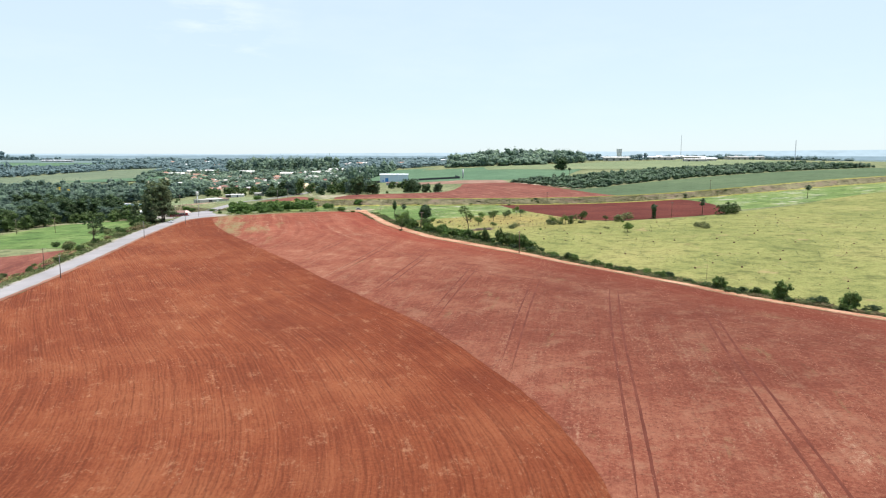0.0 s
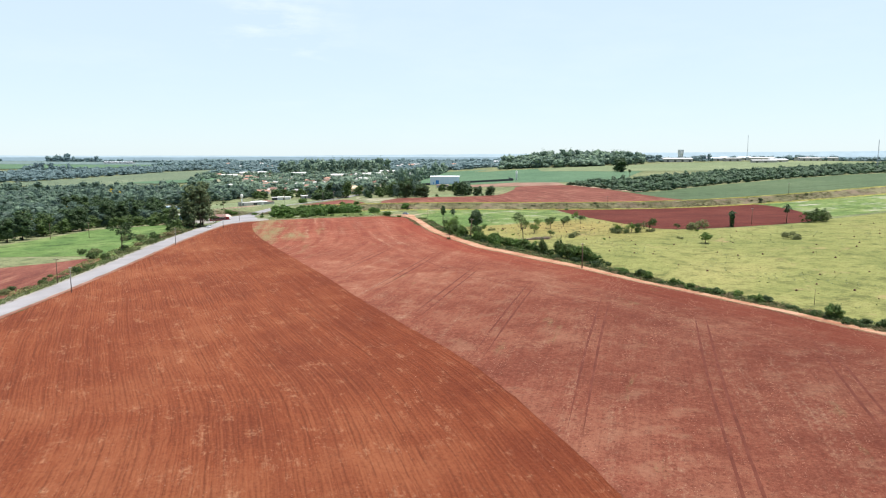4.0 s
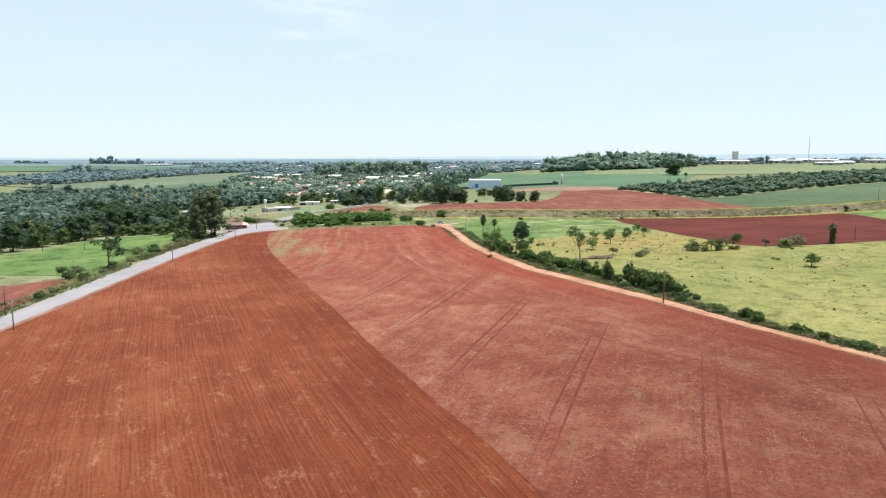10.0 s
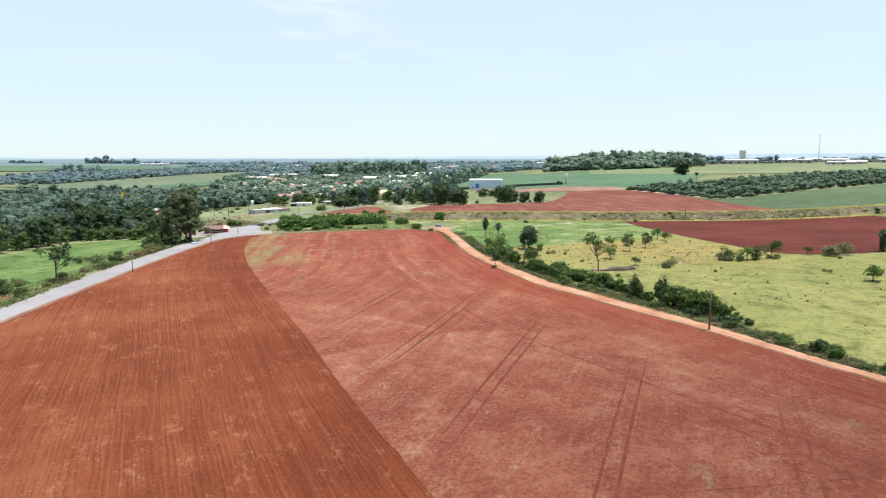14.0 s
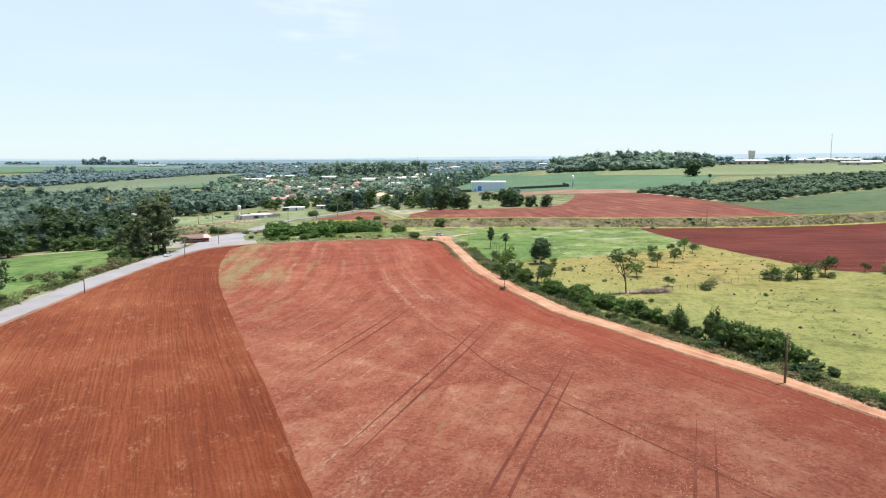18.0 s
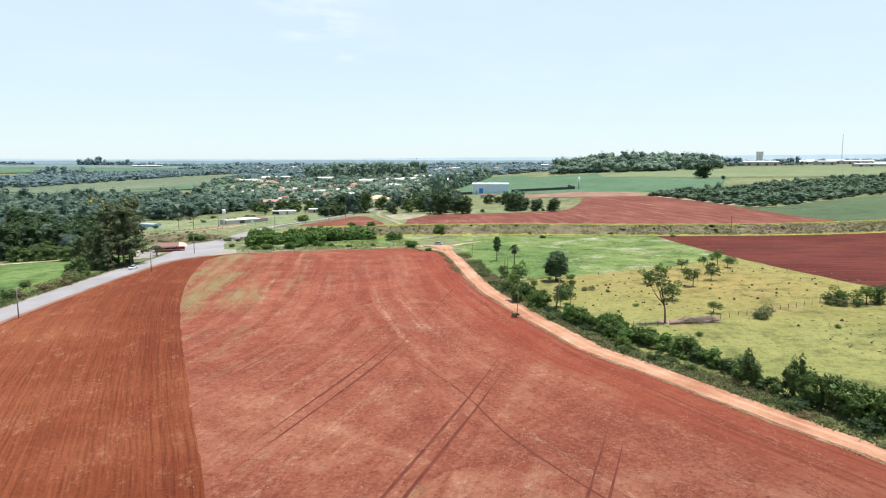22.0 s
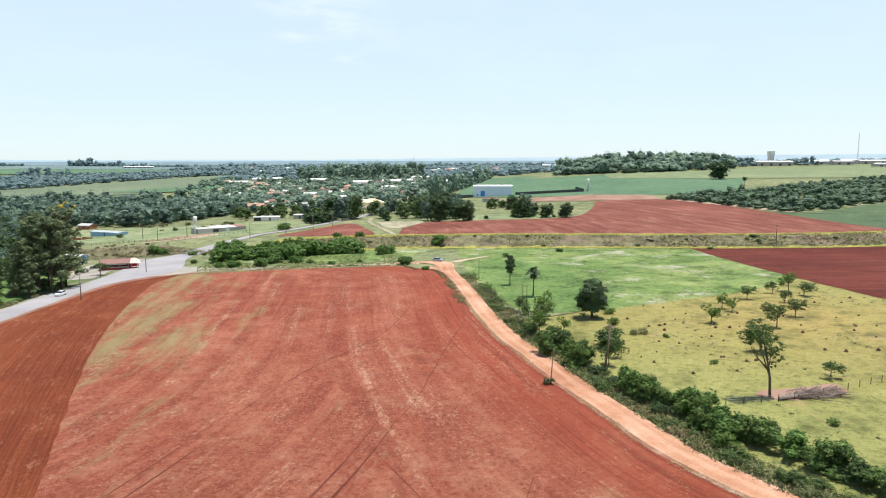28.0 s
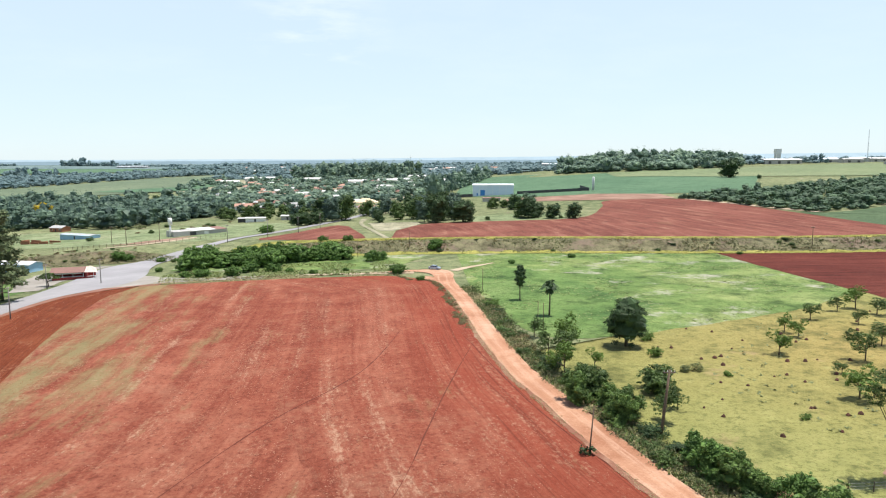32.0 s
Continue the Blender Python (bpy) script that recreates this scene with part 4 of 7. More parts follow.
def tree(name, label, category, h, spread, base, leaf, seed, n, size, radius=None, lobes=None, limbs=6, group="", lobe_count=9, squash=0.75, shell=0.45, body=False, fill=0.0, bend=None):
    rng = np.random.default_rng(seed)
    lobes = lobes or crown_lobes(h, spread, base, rng, lobe_count, squash=squash)
    if body:
        lobes = lobes + [(0, 0, h * 0.27, spread * 0.82, spread * 0.82, h * 0.25)]
    ob = thing(name, label, category, group)
    part("trunk", mesh_of("trunk", *trunk_mesh(h, radius or h * 0.022, lobes, rng, limbs, bend), BARK), ob)
    inner = clumps(lobes, rng, 0.7) if body else clumps(lobes, rng, fill, 0.22) if fill else []
    part("crown", mesh_of("crown", *joined(inner + [sprays(lobes, n, size, rng, shell, 0.0, 0.32 if body or fill else 0.5)]), leaf, False), ob)
    return ob


def bush(name, label, h, w, leaf, seed, n, size, group="", category="bush", lobes=None, body=0.0):
    rng = np.random.default_rng(seed)
    lobes = lobes or [(rng.uniform(-0.5, 0.5) * w, rng.uniform(-0.5, 0.5) * w, h * rng.uniform(0.3, 0.6), w * rng.uniform(0.25, 0.42), w * rng.uniform(0.25, 0.42), h * rng.uniform(0.3, 0.42)) for _ in range(7)]
    ob = thing(name, label, category, group)
    stems = [tube([(0.2 * math.cos(k), 0.2 * math.sin(k), -0.2), (x * 0.5, y * 0.5, z * 0.6), (x, y, z)], [0.07, 0.05, 0.02], 5) for k, (x, y, z, *_) in enumerate(lobes[:5])]
    part("stem", mesh_of("stem", *joined(stems), BARK), ob)
    part("foliage", mesh_of("foliage", *joined((clumps(lobes, rng, body, 0.26) if body else []) + [sprays(lobes, n, size, rng, 0.35 if not body else 0.7, 0.1, 0.5, 1.06 if not body else 1.3)]), leaf, False), ob)
    return ob


def stand(ob, x, y, turn=0.0, scale=1.0, sink=0.0, tall=1.0):
    """Sets a thing on the ground."""
    ob.matrix_basis = Matrix.LocRotScale((x, y, z_at(x, y) - sink), Euler((0, 0, radians(turn))), (scale, scale, scale * tall))
    return ob


def more(ob, x, y, turn=0.0, scale=1.0, tall=1.0, label=""):
    c = copy_thing(ob, Matrix.Identity(4))
    if label:
        c["label"] = label
    return stand(c, x, y, turn, scale, 0.0, tall)


def inside(x, y, poly):
    hit, k = False, len(poly) - 1
    for i in range(len(poly)):
        (xi, yi), (xk, yk) = poly[i], poly[k]
        if (yi > y) != (yk > y) and x < (xk - xi) * (y - yi) / (yk - yi) + xi:
            hit = not hit
        k = i
    return hit


def scatter(poly, gap, seed, jitter=0.42):
    rng = random.Random(seed)
    xs, ys = [p[0] for p in poly], [p[1] for p in poly]
    out, row, y = [], 0, min(ys)
    while y < max(ys):
        x = min(xs) + (row % 2) * gap / 2
        while x < max(xs):
            px, py = x + rng.uniform(-jitter, jitter) * gap, y + rng.uniform(-jitter, jitter) * gap
            if inside(px, py, poly):
                out.append((px, py))
            x += gap
        y += gap * 0.87
        row += 1
    return out


def wood(name, label, spots, h, spread, leaf, seed, n, size, category="trees", side=3):
    """Trees too many to count, in one mesh: rounded crowns with a skirt, fine sprays over their upper sides."""
    rng = np.random.default_rng(seed)
    pieces = []
    stems = []
    for x, y in spots:
        hh, ss = h * rng.choice((0.5, 0.75, 0.95, 1.05, 1.45)) * rng.uniform(0.9, 1.1), spread * rng.uniform(0.75, 1.3)
        z0 = z_at(x, y)
        lobes = [(x, y, z0 + hh * 0.6, ss * 0.68, ss * 0.68, hh * 0.4), (x, y, z0 + hh * 0.28, ss * 0.85, ss * 0.85, hh * 0.3)]
        for k in range(side):
            a = 6.28 * (k + rng.random()) / side
            r = ss * rng.uniform(0.34, 0.5)
            lobes.append((x + ss * 0.58 * math.cos(a), y + ss * 0.58 * math.sin(a), z0 + hh * rng.uniform(0.38, 0.78), r, r, r * rng.uniform(0.7, 0.95)))
        pieces += clumps(lobes, rng, 0.76, 0.16)
        v, f = sprays(lobes, n, size, rng, 0.78, 0.25, 0.35, 1.14)
        pieces.append((v, f))
        stems.append(tube([(x, y, z0 - 0.3), (x, y, z0 + hh * 0.4)], [hh * 0.02, hh * 0.014], 4))
    v, f = joined(pieces)
    ob = new(name, mesh_of(name, v, f, leaf, False))
    part("trunk", mesh_of("trunk", *joined(stems), BARK), ob)
    return tagged(ob, label, category, kind="stuff")


# dense round tree in the paddock
dark_lobes = [(0, 0, 2.9, 3.3, 3.3, 2.5), (0.3, 0.3, 5.6, 3.4, 3.3, 2.8), (0.2, -0.2, 7.9, 2.5, 2.4, 2.0), (-1.6, 0.8, 4.4, 2.4, 2.4, 2.2), (1.8, -0.9, 4.6, 2.3, 2.4, 2.2), (0.9, 1.6, 7.2, 1.9, 1.9, 1.8), (-1.4, -1.2, 7.0, 2.0, 1.9, 1.7)]
stand(tree("broadleaf_tree", "dense dark green oval tree standing in the paddock", "tree", 10.2, 7, 0.6, LEAF_DARK, 11, 17000, 0.22, 0.3, dark_lobes, 4, fill=0.82), 32.6, 132)

# tall open tree with a bare leaning trunk
open_lobes = [(-4.3, 0.5, 10.4, 1.4, 1.4, 0.8), (-3.4, -0.7, 11.3, 1.6, 1.5, 0.9), (-2.4, 0.6, 12.1, 1.6, 1.5, 0.9), (-2.3, -0.4, 10.2, 1.4, 1.3, 0.8), (-3.4, 0.5, 9.3, 1.1, 1.1, 0.6), (-1.0, 0.3, 11.2, 1.3, 1.2, 0.8), (-1.2, 0.4, 9.2, 1.1, 1.1, 0.8), (0.1, 0.4, 9.8, 1.1, 1.1, 0.8), (0.9, -0.2, 8.6, 1.1, 1.0, 0.8), (-0.5, -0.4, 8.0, 1.0, 1.0, 0.7), (0.2, 0.5, 7.1, 1.1, 1.1, 0.8), (1.1, 0.2, 6.5, 0.9, 0.9, 0.7), (0.2, -0.1, 5.6, 0.7, 0.7, 0.6)]
stand(tree("open_crowned_tree", "tall leaning tree with sparse lopsided crown and bare trunk", "tree", 13, 6, 6, LEAF_MID, 12, 7500, 0.17, 0.2, open_lobes, 8, bend=(-1.7, 0.3)), 50.2, 73.7)

# small flat-topped paddock trees
acacia = []
for k in range(3):
    r = np.random.default_rng(40 + k)
    lobes = [(r.uniform(-1.9, 1.9), r.uniform(-1.9, 1.9), 3.1 + r.uniform(-1.1, 0.6), r.uniform(0.8, 1.4), r.uniform(0.8, 1.4), r.uniform(0.6, 1.0)) for _ in range(8)]
    acacia.append(tree("paddock_tree", "small flat-topped tree with airy crown and thin trunk", "tree", 4, 3.5, 2.2, LEAF_MID if k else LEAF_BRIGHT, 50 + k, 3200, 0.18, 0.1, lobes, 8, "scattered trees in the paddock"))
spots = ((68, 141, 0.9), (79, 152, 0.9), (90, 161, 0.8), (96, 164, 1.15), (97, 157, 1.1), (87, 147, 0.8), (59, 124, 1.0), (72, 119, 1.15), (65, 83, 0.85), (60, 100, 1.25), (81, 129, 1.0), (31.5, 97, 0.7), (107, 90, 1.35), (110.5, 91, 1.2), (117, 93, 1.5), (99.5, 90, 0.95), (64, 112, 0.55), (134, 101, 0.8), (69, 137, 0.8))
for k, (x, y, s) in enumerate(spots):
    (stand(acacia[k], x, y, 50 * k, s) if k < 3 else more(acacia[k % 3], x, y, 77 * k, s, 0.85 + 0.1 * (k % 4)))

lobes = [(0, 0, 3.0, 2.2, 2.2, 1.3), (1.7, 0.4, 2.7, 1.6, 1.5, 1.1), (-1.7, -0.3, 2.6, 1.6, 1.5, 1.1), (0.3, 1.6, 2.9, 1.5, 1.5, 1.0), (0.2, -1.6, 2.7, 1.5, 1.5, 1.0), (0, 0, 4.2, 1.4, 1.4, 0.9)]
stand(tree("pasture_tree", "low dense round-crowned tree alone in the pasture", "tree", 5, 3.6, 1.5, LEAF_BRIGHT, 58, 1600, 0.4, 0.16, lobes, 5), 126, 46)

# pasture bushes
pb = [bush("pasture_bush", "rounded grey-green bush growing in the pasture", 2.6, 3.4, LEAF_GREY, 60, 2600, 0.22, "pasture bushes"),
      bush("pasture_bush", "rounded dark green bush growing in the pasture", 3.0, 3.8, LEAF_MID, 61, 2900, 0.23, "pasture bushes"),
      bush("pasture_bush", "low bright green bush growing in the pasture", 1.8, 2.6, LEAF_BRIGHT, 62, 2000, 0.2, "pasture bushes")]
bspots = ((75, 77.5, 0, 1.15), (99, 90, 0, 1.2), (104, 88, 1, 0.7), (38, 136, 2, 0.9), (36, 125, 2, 1.0), (39.5, 115, 0, 0.65), (32, 106, 1, 1.35), (45, 112, 2, 0.5), (100, 91, 1, 1.0), (110, 91, 1, 0.8), (117, 92, 0, 0.8), (143, 98, 0, 2.0), (74, 76, 0, 0.7), (168, 52, 0, 1.3), (221, 127, 1, 2.6), (227, 130, 0, 2.2), (172, 63, 0, 1.0), (48, 92, 2, 0.5), (87, 66, 2, 0.5), (121, 62, 0, 0.5), (140, 90, 2, 0.6), (54, 62, 2, 0.6))
for k, (x, y, v, s) in enumerate(bspots):
    first = k == 0 or (v == 1 and k == 2) or (v == 2 and k == 3)
    stand(pb[v], x, y, 0, s) if first else more(pb[v], x, y, 63 * k, s)


# palms
def palm(name, label, h, fronds, reach, seed, skirt=0):
    rng = np.random.default_rng(seed)
    ob = thing(name, label, "palm tree")
    part("trunk", mesh_of("trunk", *tube([(0, 0, -0.3), (0.1, 0, h * 0.5), (0.05, 0.1, h)], [0.24, 0.17, 0.16], 7), BARK), ob)
    out = []
    for k in range(fronds + skirt):
        a, up = 2.4 * k, (rng.uniform(0.1, 1.1) if k < fronds else rng.uniform(-1.3, -0.6))
        L = reach * rng.uniform(0.8, 1.1) * (1 if k < fronds else 0.75)
        t = np.linspace(0, 1, 7)
        x = L * t * math.cos(min(abs(up), 1.2)) ** 0.5
        z = h + L * (t * math.sin(up) - 0.75 * t**2 * (1.0 if k < fronds else 0.4))
        for side in (-1, 1):
            wid = 0.6 * np.sin(np.pi * np.clip(t * 0.9 + 0.08, 0, 1))
            inner = np.stack([x * math.cos(a), x * math.sin(a), z], 1)
            outer = inner + np.stack([-np.sin(a) * wid * side, np.cos(a) * wid * side, -0.5 * wid], 1) + 0 * inner
            for i in range(6):
                out.append((np.array([inner[i], inner[i + 1], outer[i + 1], outer[i]]), [(0, 1, 2, 3)]))
    out.append(sprays([(0, 0, h + 0.1, reach * 0.45, reach * 0.45, reach * 0.4)], 160, 0.5, rng, 0.3))
    part("frond_head", mesh_of("frond_head", *joined(out), LEAF_DARK if skirt else LEAF_MID, False), ob)
    return ob


stand(palm("palm_tree", "tall slender palm with drooping fronds in weeds", 7.6, 20, 2.5, 70, 12), 21.4, 161)
head = [(0, 0, 5.0, 1.3, 1.3, 1.3), (0.1, 0, 6.4, 1.6, 1.6, 1.5), (0, 0.1, 7.8, 1.35, 1.3, 1.3), (0, 0, 8.9, 0.8, 0.8, 0.8)]
stand(tree("palm_tree", "palm with dense oval shaggy head on slim trunk", "palm tree", 9.4, 3, 4.4, LEAF_DARK, 71, 3000, 0.3, 0.15, head, 2, fill=0.75), 16.3, 181)
old = palm("palm_tree", "old palm covered in a dark skirt of dead fronds", 7.6, 24, 2.8, 72, 30)
skirt = [(0, 0, z, 1.15, 1.15, 0.9) for z in (1.0, 2.3, 3.6, 4.9, 6.2)]
part("skirt", mesh_of("skirt", *joined(clumps(skirt, np.random.default_rng(3), 0.8) + [sprays(skirt, 900, 0.5, np.random.default_rng(4), 0.7)]), LEAF_DARK, False), old, "dark hanging dead fronds")
stand(old, 166, 108)
stand(palm("palm_tree", "slender palm beside the far red field", 9.0, 26, 3.4, 73, 14), 204, 124)
stand(palm("palm_tree", "slender palm at the edge of the pasture", 9.0, 26, 3.4, 74, 14), 330, 208)
stand(palm("palm_tree", "small tree-like palm standing alone in crops", 9.0, 18, 3.0, 75, 10), 262, 600)

# hedge along the dirt road
hb = [bush("hedge_shrub", "dense dark green hedge shrub beside the dirt road", 3.2, 4.0, LEAF_DARK, 80, 6500, 0.19, "hedge along the dirt road"),
      bush("hedge_shrub", "leafy bright green hedge shrub beside the dirt road", 3.4, 4.0, LEAF_BRIGHT, 81, 6500, 0.19, "hedge along the dirt road"),
      bush("hedge_shrub", "mid-green hedge shrub beside the dirt road", 2.6, 3.4, LEAF_MID, 82, 5500, 0.18, "hedge along the dirt road"),
      bush("scrub_bush", "dry straw-coloured scrub beside the dirt road", 1.6, 3.2, LEAF_DRY, 83, 2200, 0.2, "scrub along the dirt road"),
      bush("scrub_bush", "low grey-green scrub beside the dirt road", 1.5, 3.0, LEAF_GREY, 84, 2200, 0.2, "scrub along the dirt road")]
started = set()


def hedge(v, x, y, turn, s, tall=1.0):
    if v in started:
        return more(hb[v], x, y, turn, s, tall)
    started.add(v)
    return stand(hb[v], x, y, turn, s, 0, tall)


def vine(label, leaf, h, w, seed, n, lean=0.0):
    """A thicket smothered by climbers: heaped lobes, steep sides, ragged top."""
    r = np.random.default_rng(seed)
    lobes = [(r.uniform(-0.42, 0.42) * w, r.uniform(-0.42, 0.42) * w, h * t, w * r.uniform(0.14, 0.26), w * r.uniform(0.14, 0.26), h * r.uniform(0.12, 0.22)) for t in np.linspace(0.14, 0.66, 13)]
    lobes += [(r.uniform(-0.25, 0.25) * w, r.uniform(-0.25, 0.25) * w, h * t, w * r.uniform(0.13, 0.2), w * r.uniform(0.13, 0.2), h * r.uniform(0.12, 0.18)) for t in np.linspace(0.6, 0.88, 5)]
    lobes += [(r.uniform(-0.34, 0.34) * w, r.uniform(-0.34, 0.34) * w, h * r.uniform(0.45, 0.85), w * r.uniform(0.05, 0.1), w * r.uniform(0.05, 0.1), h * r.uniform(0.06, 0.12)) for _ in range(16)]
    lobes = [(x + lean * z * z / h, y + 0.5 * lean * z, z, a, b, c) for x, y, z, a, b, c in lobes]
    return bush("vine_thicket", label, h, w, leaf, seed, n, 0.17, "thickets along the dirt road", "thicket", lobes, 0.74)


VINES = [vine("deep green thicket smothered by climbing vines", LEAF_VINE, 4.8, 4.6, 201, 12000), vine("bright green thicket smothered by climbing vines", LEAF_LUSH, 4.6, 4.8, 202, 12000), vine("tangled green thicket overgrown by climbing vines", LEAF_MID, 4.6, 4.4, 203, 12000), vine("slender vine-covered dead tree in the hedge", LEAF_MID, 6.8, 3.4, 204, 5200, 0.3)]
big = (((17.2, 100.8, 0, 0.95, 1.1), (19.8, 104, 2, 1.0, 1.1), (19.2, 108, 2, 0.9, 1.0), (21.8, 98.6, 0, 0.8, 1.0), (22.2, 92, 0, 0.95, 1.05), (23.6, 95.6, 2, 0.85, 1.1), (30, 104.5, 2, 0.75, 1.1), (28.2, 79.5, 1, 0.75, 1.15), (28.6, 75.5, 1, 0.9, 1.1), (30.2, 73, 0, 0.95, 1.0), (32, 70, 0, 0.8, 0.85), (34.6, 66.5, 1, 0.9, 1.1), (35.4, 62.5, 0, 1.05, 1.05), (37, 59, 1, 1.0, 0.95), (39.4, 57.6, 0, 0.9, 0.85), (41.4, 55.6, 0, 0.95, 0.85), (43.5, 52, 1, 0.95, 0.85), (46, 47.5, 0, 1.05, 0.85))
       + ((48, 44.5, 2, 0.8, 0.8), (49.6, 41, 0, 0.9, 0.8), (51, 37, 2, 0.8, 0.75), (51.8, 33, 0, 0.7, 0.8), (52.3, 29.5, 3, 1.0, 1.0), (54, 27, 2, 0.7, 0.8), (55.6, 24, 3, 1.05, 1.02), (57.5, 21, 0, 1.05, 1.1), (59.8, 17.5, 2, 1.15, 1.15), (62, 14, 0, 1.15, 1.05), (64.5, 10.5, 0, 1.2, 1.05), (67, 7, 0, 0.9, 0.85), (68.8, 3.8, 2, 0.6, 0.8), (70.5, 0.5, 2, 0.5, 0.7), (72, -14, 0, 0.55, 0.8), (75.5, -22, 2, 0.75, 0.9))
       + ((77, -25.5, 0, 0.7, 0.9), (82, -35, 0, 0.65, 0.8), (85, -41, 0, 0.6, 0.7), (90, -49, 2, 0.65, 0.7), (97, -61, 0, 0.65, 0.8), (107, -80, 0, 0.85, 0.95), (113, -91, 2, 0.7, 0.8), (117, -97, 0, 1.0, 1.15), (127, -113, 0, 0.95, 1.1), (141, -135, 0, 0.9, 1.0), (153, -155, 2, 0.8, 0.9), (164, -172, 0, 0.9, 0.9)))
met = set()
for k, (x, y, v, s, tl) in enumerate(big):
    (more(VINES[v], x, y, 57 * k, s, tl) if v in met else stand(VINES[v], x, y, 57 * k, s, 0, tl))
    met.add(v)
for k, (x, y, s) in enumerate(((20.8, 133, 1.25), (19.4, 125, 1.0), (16.5, 127, 0.9), (17.5, 114, 1.2), (15.5, 141, 0.8), (28, 92, 0.9), (23.5, 118, 0.7))):
    more(acacia[k % 3], x, y, 77 * k, s, 1.2, "small airy tree growing in the roadside hedge")
rngv = random.Random(14)
for k in range(52):
    y = -4 - 3.6 * k
    x = float(np.interp(-y, -DIRT_WEST[:, 1], DIRT_WEST[:, 0])) + rngv.uniform(4.6, 7.6)
    if rngv.random() < 0.7:
        more(VINES[rngv.choice((0, 2, 2))], x, y, rngv.uniform(0, 360), rngv.uniform(0.25, 0.5), rngv.uniform(0.6, 1.0), "low green scrub overgrown by vines beside the dirt road")
rngh = random.Random(9)
line = spaced(DIRT_EAST[DIRT_EAST[:, 1] < 185], 230)
line = line[line[:, 1] > -190]
for k, (x, y) in enumerate(line):
    for lane in range(2):
        off = 1.6 + 2.4 * lane + rngh.uniform(-0.7, 0.9)
        t = line[min(k + 1, len(line) - 1)] - line[max(k - 1, 0)]
        t = t / np.linalg.norm(t)
        v = rngh.choice((3, 4, 4, 3, 2)) if lane == 0 else rngh.choice((2, 0, 4, 4, 3, 1))
        s = rngh.uniform(0.3, 0.65) if y > 150 else rngh.uniform(0.4, 0.85)
        if rngh.random() < ((0.2 if lane == 0 else 0.62) if y > 5 else (0.0 if lane == 0 else 0.4)):
            continue
        hedge(v, x - t[1] * off, y + t[0] * off, rngh.uniform(0, 360), s, rngh.uniform(0.6, 1.0))
stand(bush("pole_bush", "small dark bush at the foot of a pole", 1.3, 1.3, LEAF_DARK, 85, 350, 0.25), 15.3, 82)

# shrubs at the head of the field
hs = [bush("thicket_shrub", "lush bright green thicket shrub by the junction", 4.4, 5.5, LEAF_LUSH, 90, 6000, 0.36, "thicket at the road junction", body=0.7),
      bush("thicket_shrub", "lush leafy green thicket shrub by the junction", 4.2, 5.5, LEAF_LUSH, 91, 6000, 0.36, "thicket at the road junction", body=0.7)]
tp = [(-106, 264), (-100, 262), (-94, 263), (-88, 264), (-82, 264), (-76, 266), (-70, 266), (-64, 270), (-58, 272), (-52, 272), (-47, 272), (-103, 270), (-96, 270), (-90, 271), (-84, 272), (-78, 272), (-72, 273), (-66, 275), (-60, 277), (-54, 277), (-80, 258), (-75, 256), (-70, 258), (-98, 257), (-92, 277), (-84, 278), (-76, 279)]
for k, (x, y) in enumerate(tp):
    (stand(hs[k], x, y) if k < 2 else more(hs[k % 3 == 1], x, y, 71 * k, 1.15 + 0.16 * (k % 4), 0.8 + 0.16 * (k % 3)))
for k, (x, y, s, v) in enumerate((((-96, 236, 0.55, 0), (-89, 235, 0.7, 1), (-78, 236, 0.8, 1), (-74, 245, 0.85, 0), (-66, 244, 0.7, 0), (-34, 266, 1.0, 0), (-31, 268, 0.8, 0), (-20, 232, 0.75, 1), (-112, 254, 0.4, 1), (-124, 284, 0.5, 1), (-101, 363, 1.0, 1), (-60, 302, 0.6, 0)) + ((-48, 300, 0.6, 0), (-8, 292, 0.8, 1), (-10, 290, 0.6, 1), (-12, 216, 0.35, 1), (20, 252, 0.35, 1), (45, 268, 0.4, 1), (115, 278, 0.3, 1), (-145, 292, 0.8, 1), (-141, 291, 0.6, 1), (-50, 236, 0.35, 0), (-40, 240, 0.3, 0), (-60, 240, 0.4, 0)))):
    more(hs[v], x, y, 63 * k, s)
verge = hb[3], hb[4]
for k in range(46):
    x = -92 + 1.75 * k
    more(verge[k % 2], x, 229.5 + 6 * (k / 46) + rngh.uniform(-1.2, 2.5) - 2, rngh.uniform(0, 360), rngh.uniform(0.25, 0.5), 0.8)
for k in range(26):
    more(hb[rngh.choice((0, 2))], rngh.uniform(-60, 320), rngh.uniform(287, 297), rngh.uniform(0, 360), rngh.uniform(0.3, 0.6), 0.9, "dark green shrub growing on the old bank")

for k in range(44):
    y = 150 + 1.8 * k
    x = float(np.interp(-y, -DIRT_WEST[:, 1], DIRT_WEST[:, 0])) if y < 215 else -14 - 0.45 * (y - 215)
    more(verge[k % 3 == 1], x - rngh.uniform(0.4, 2.2), y, rngh.uniform(0, 360), rngh.uniform(0.25, 0.6), 0.8)

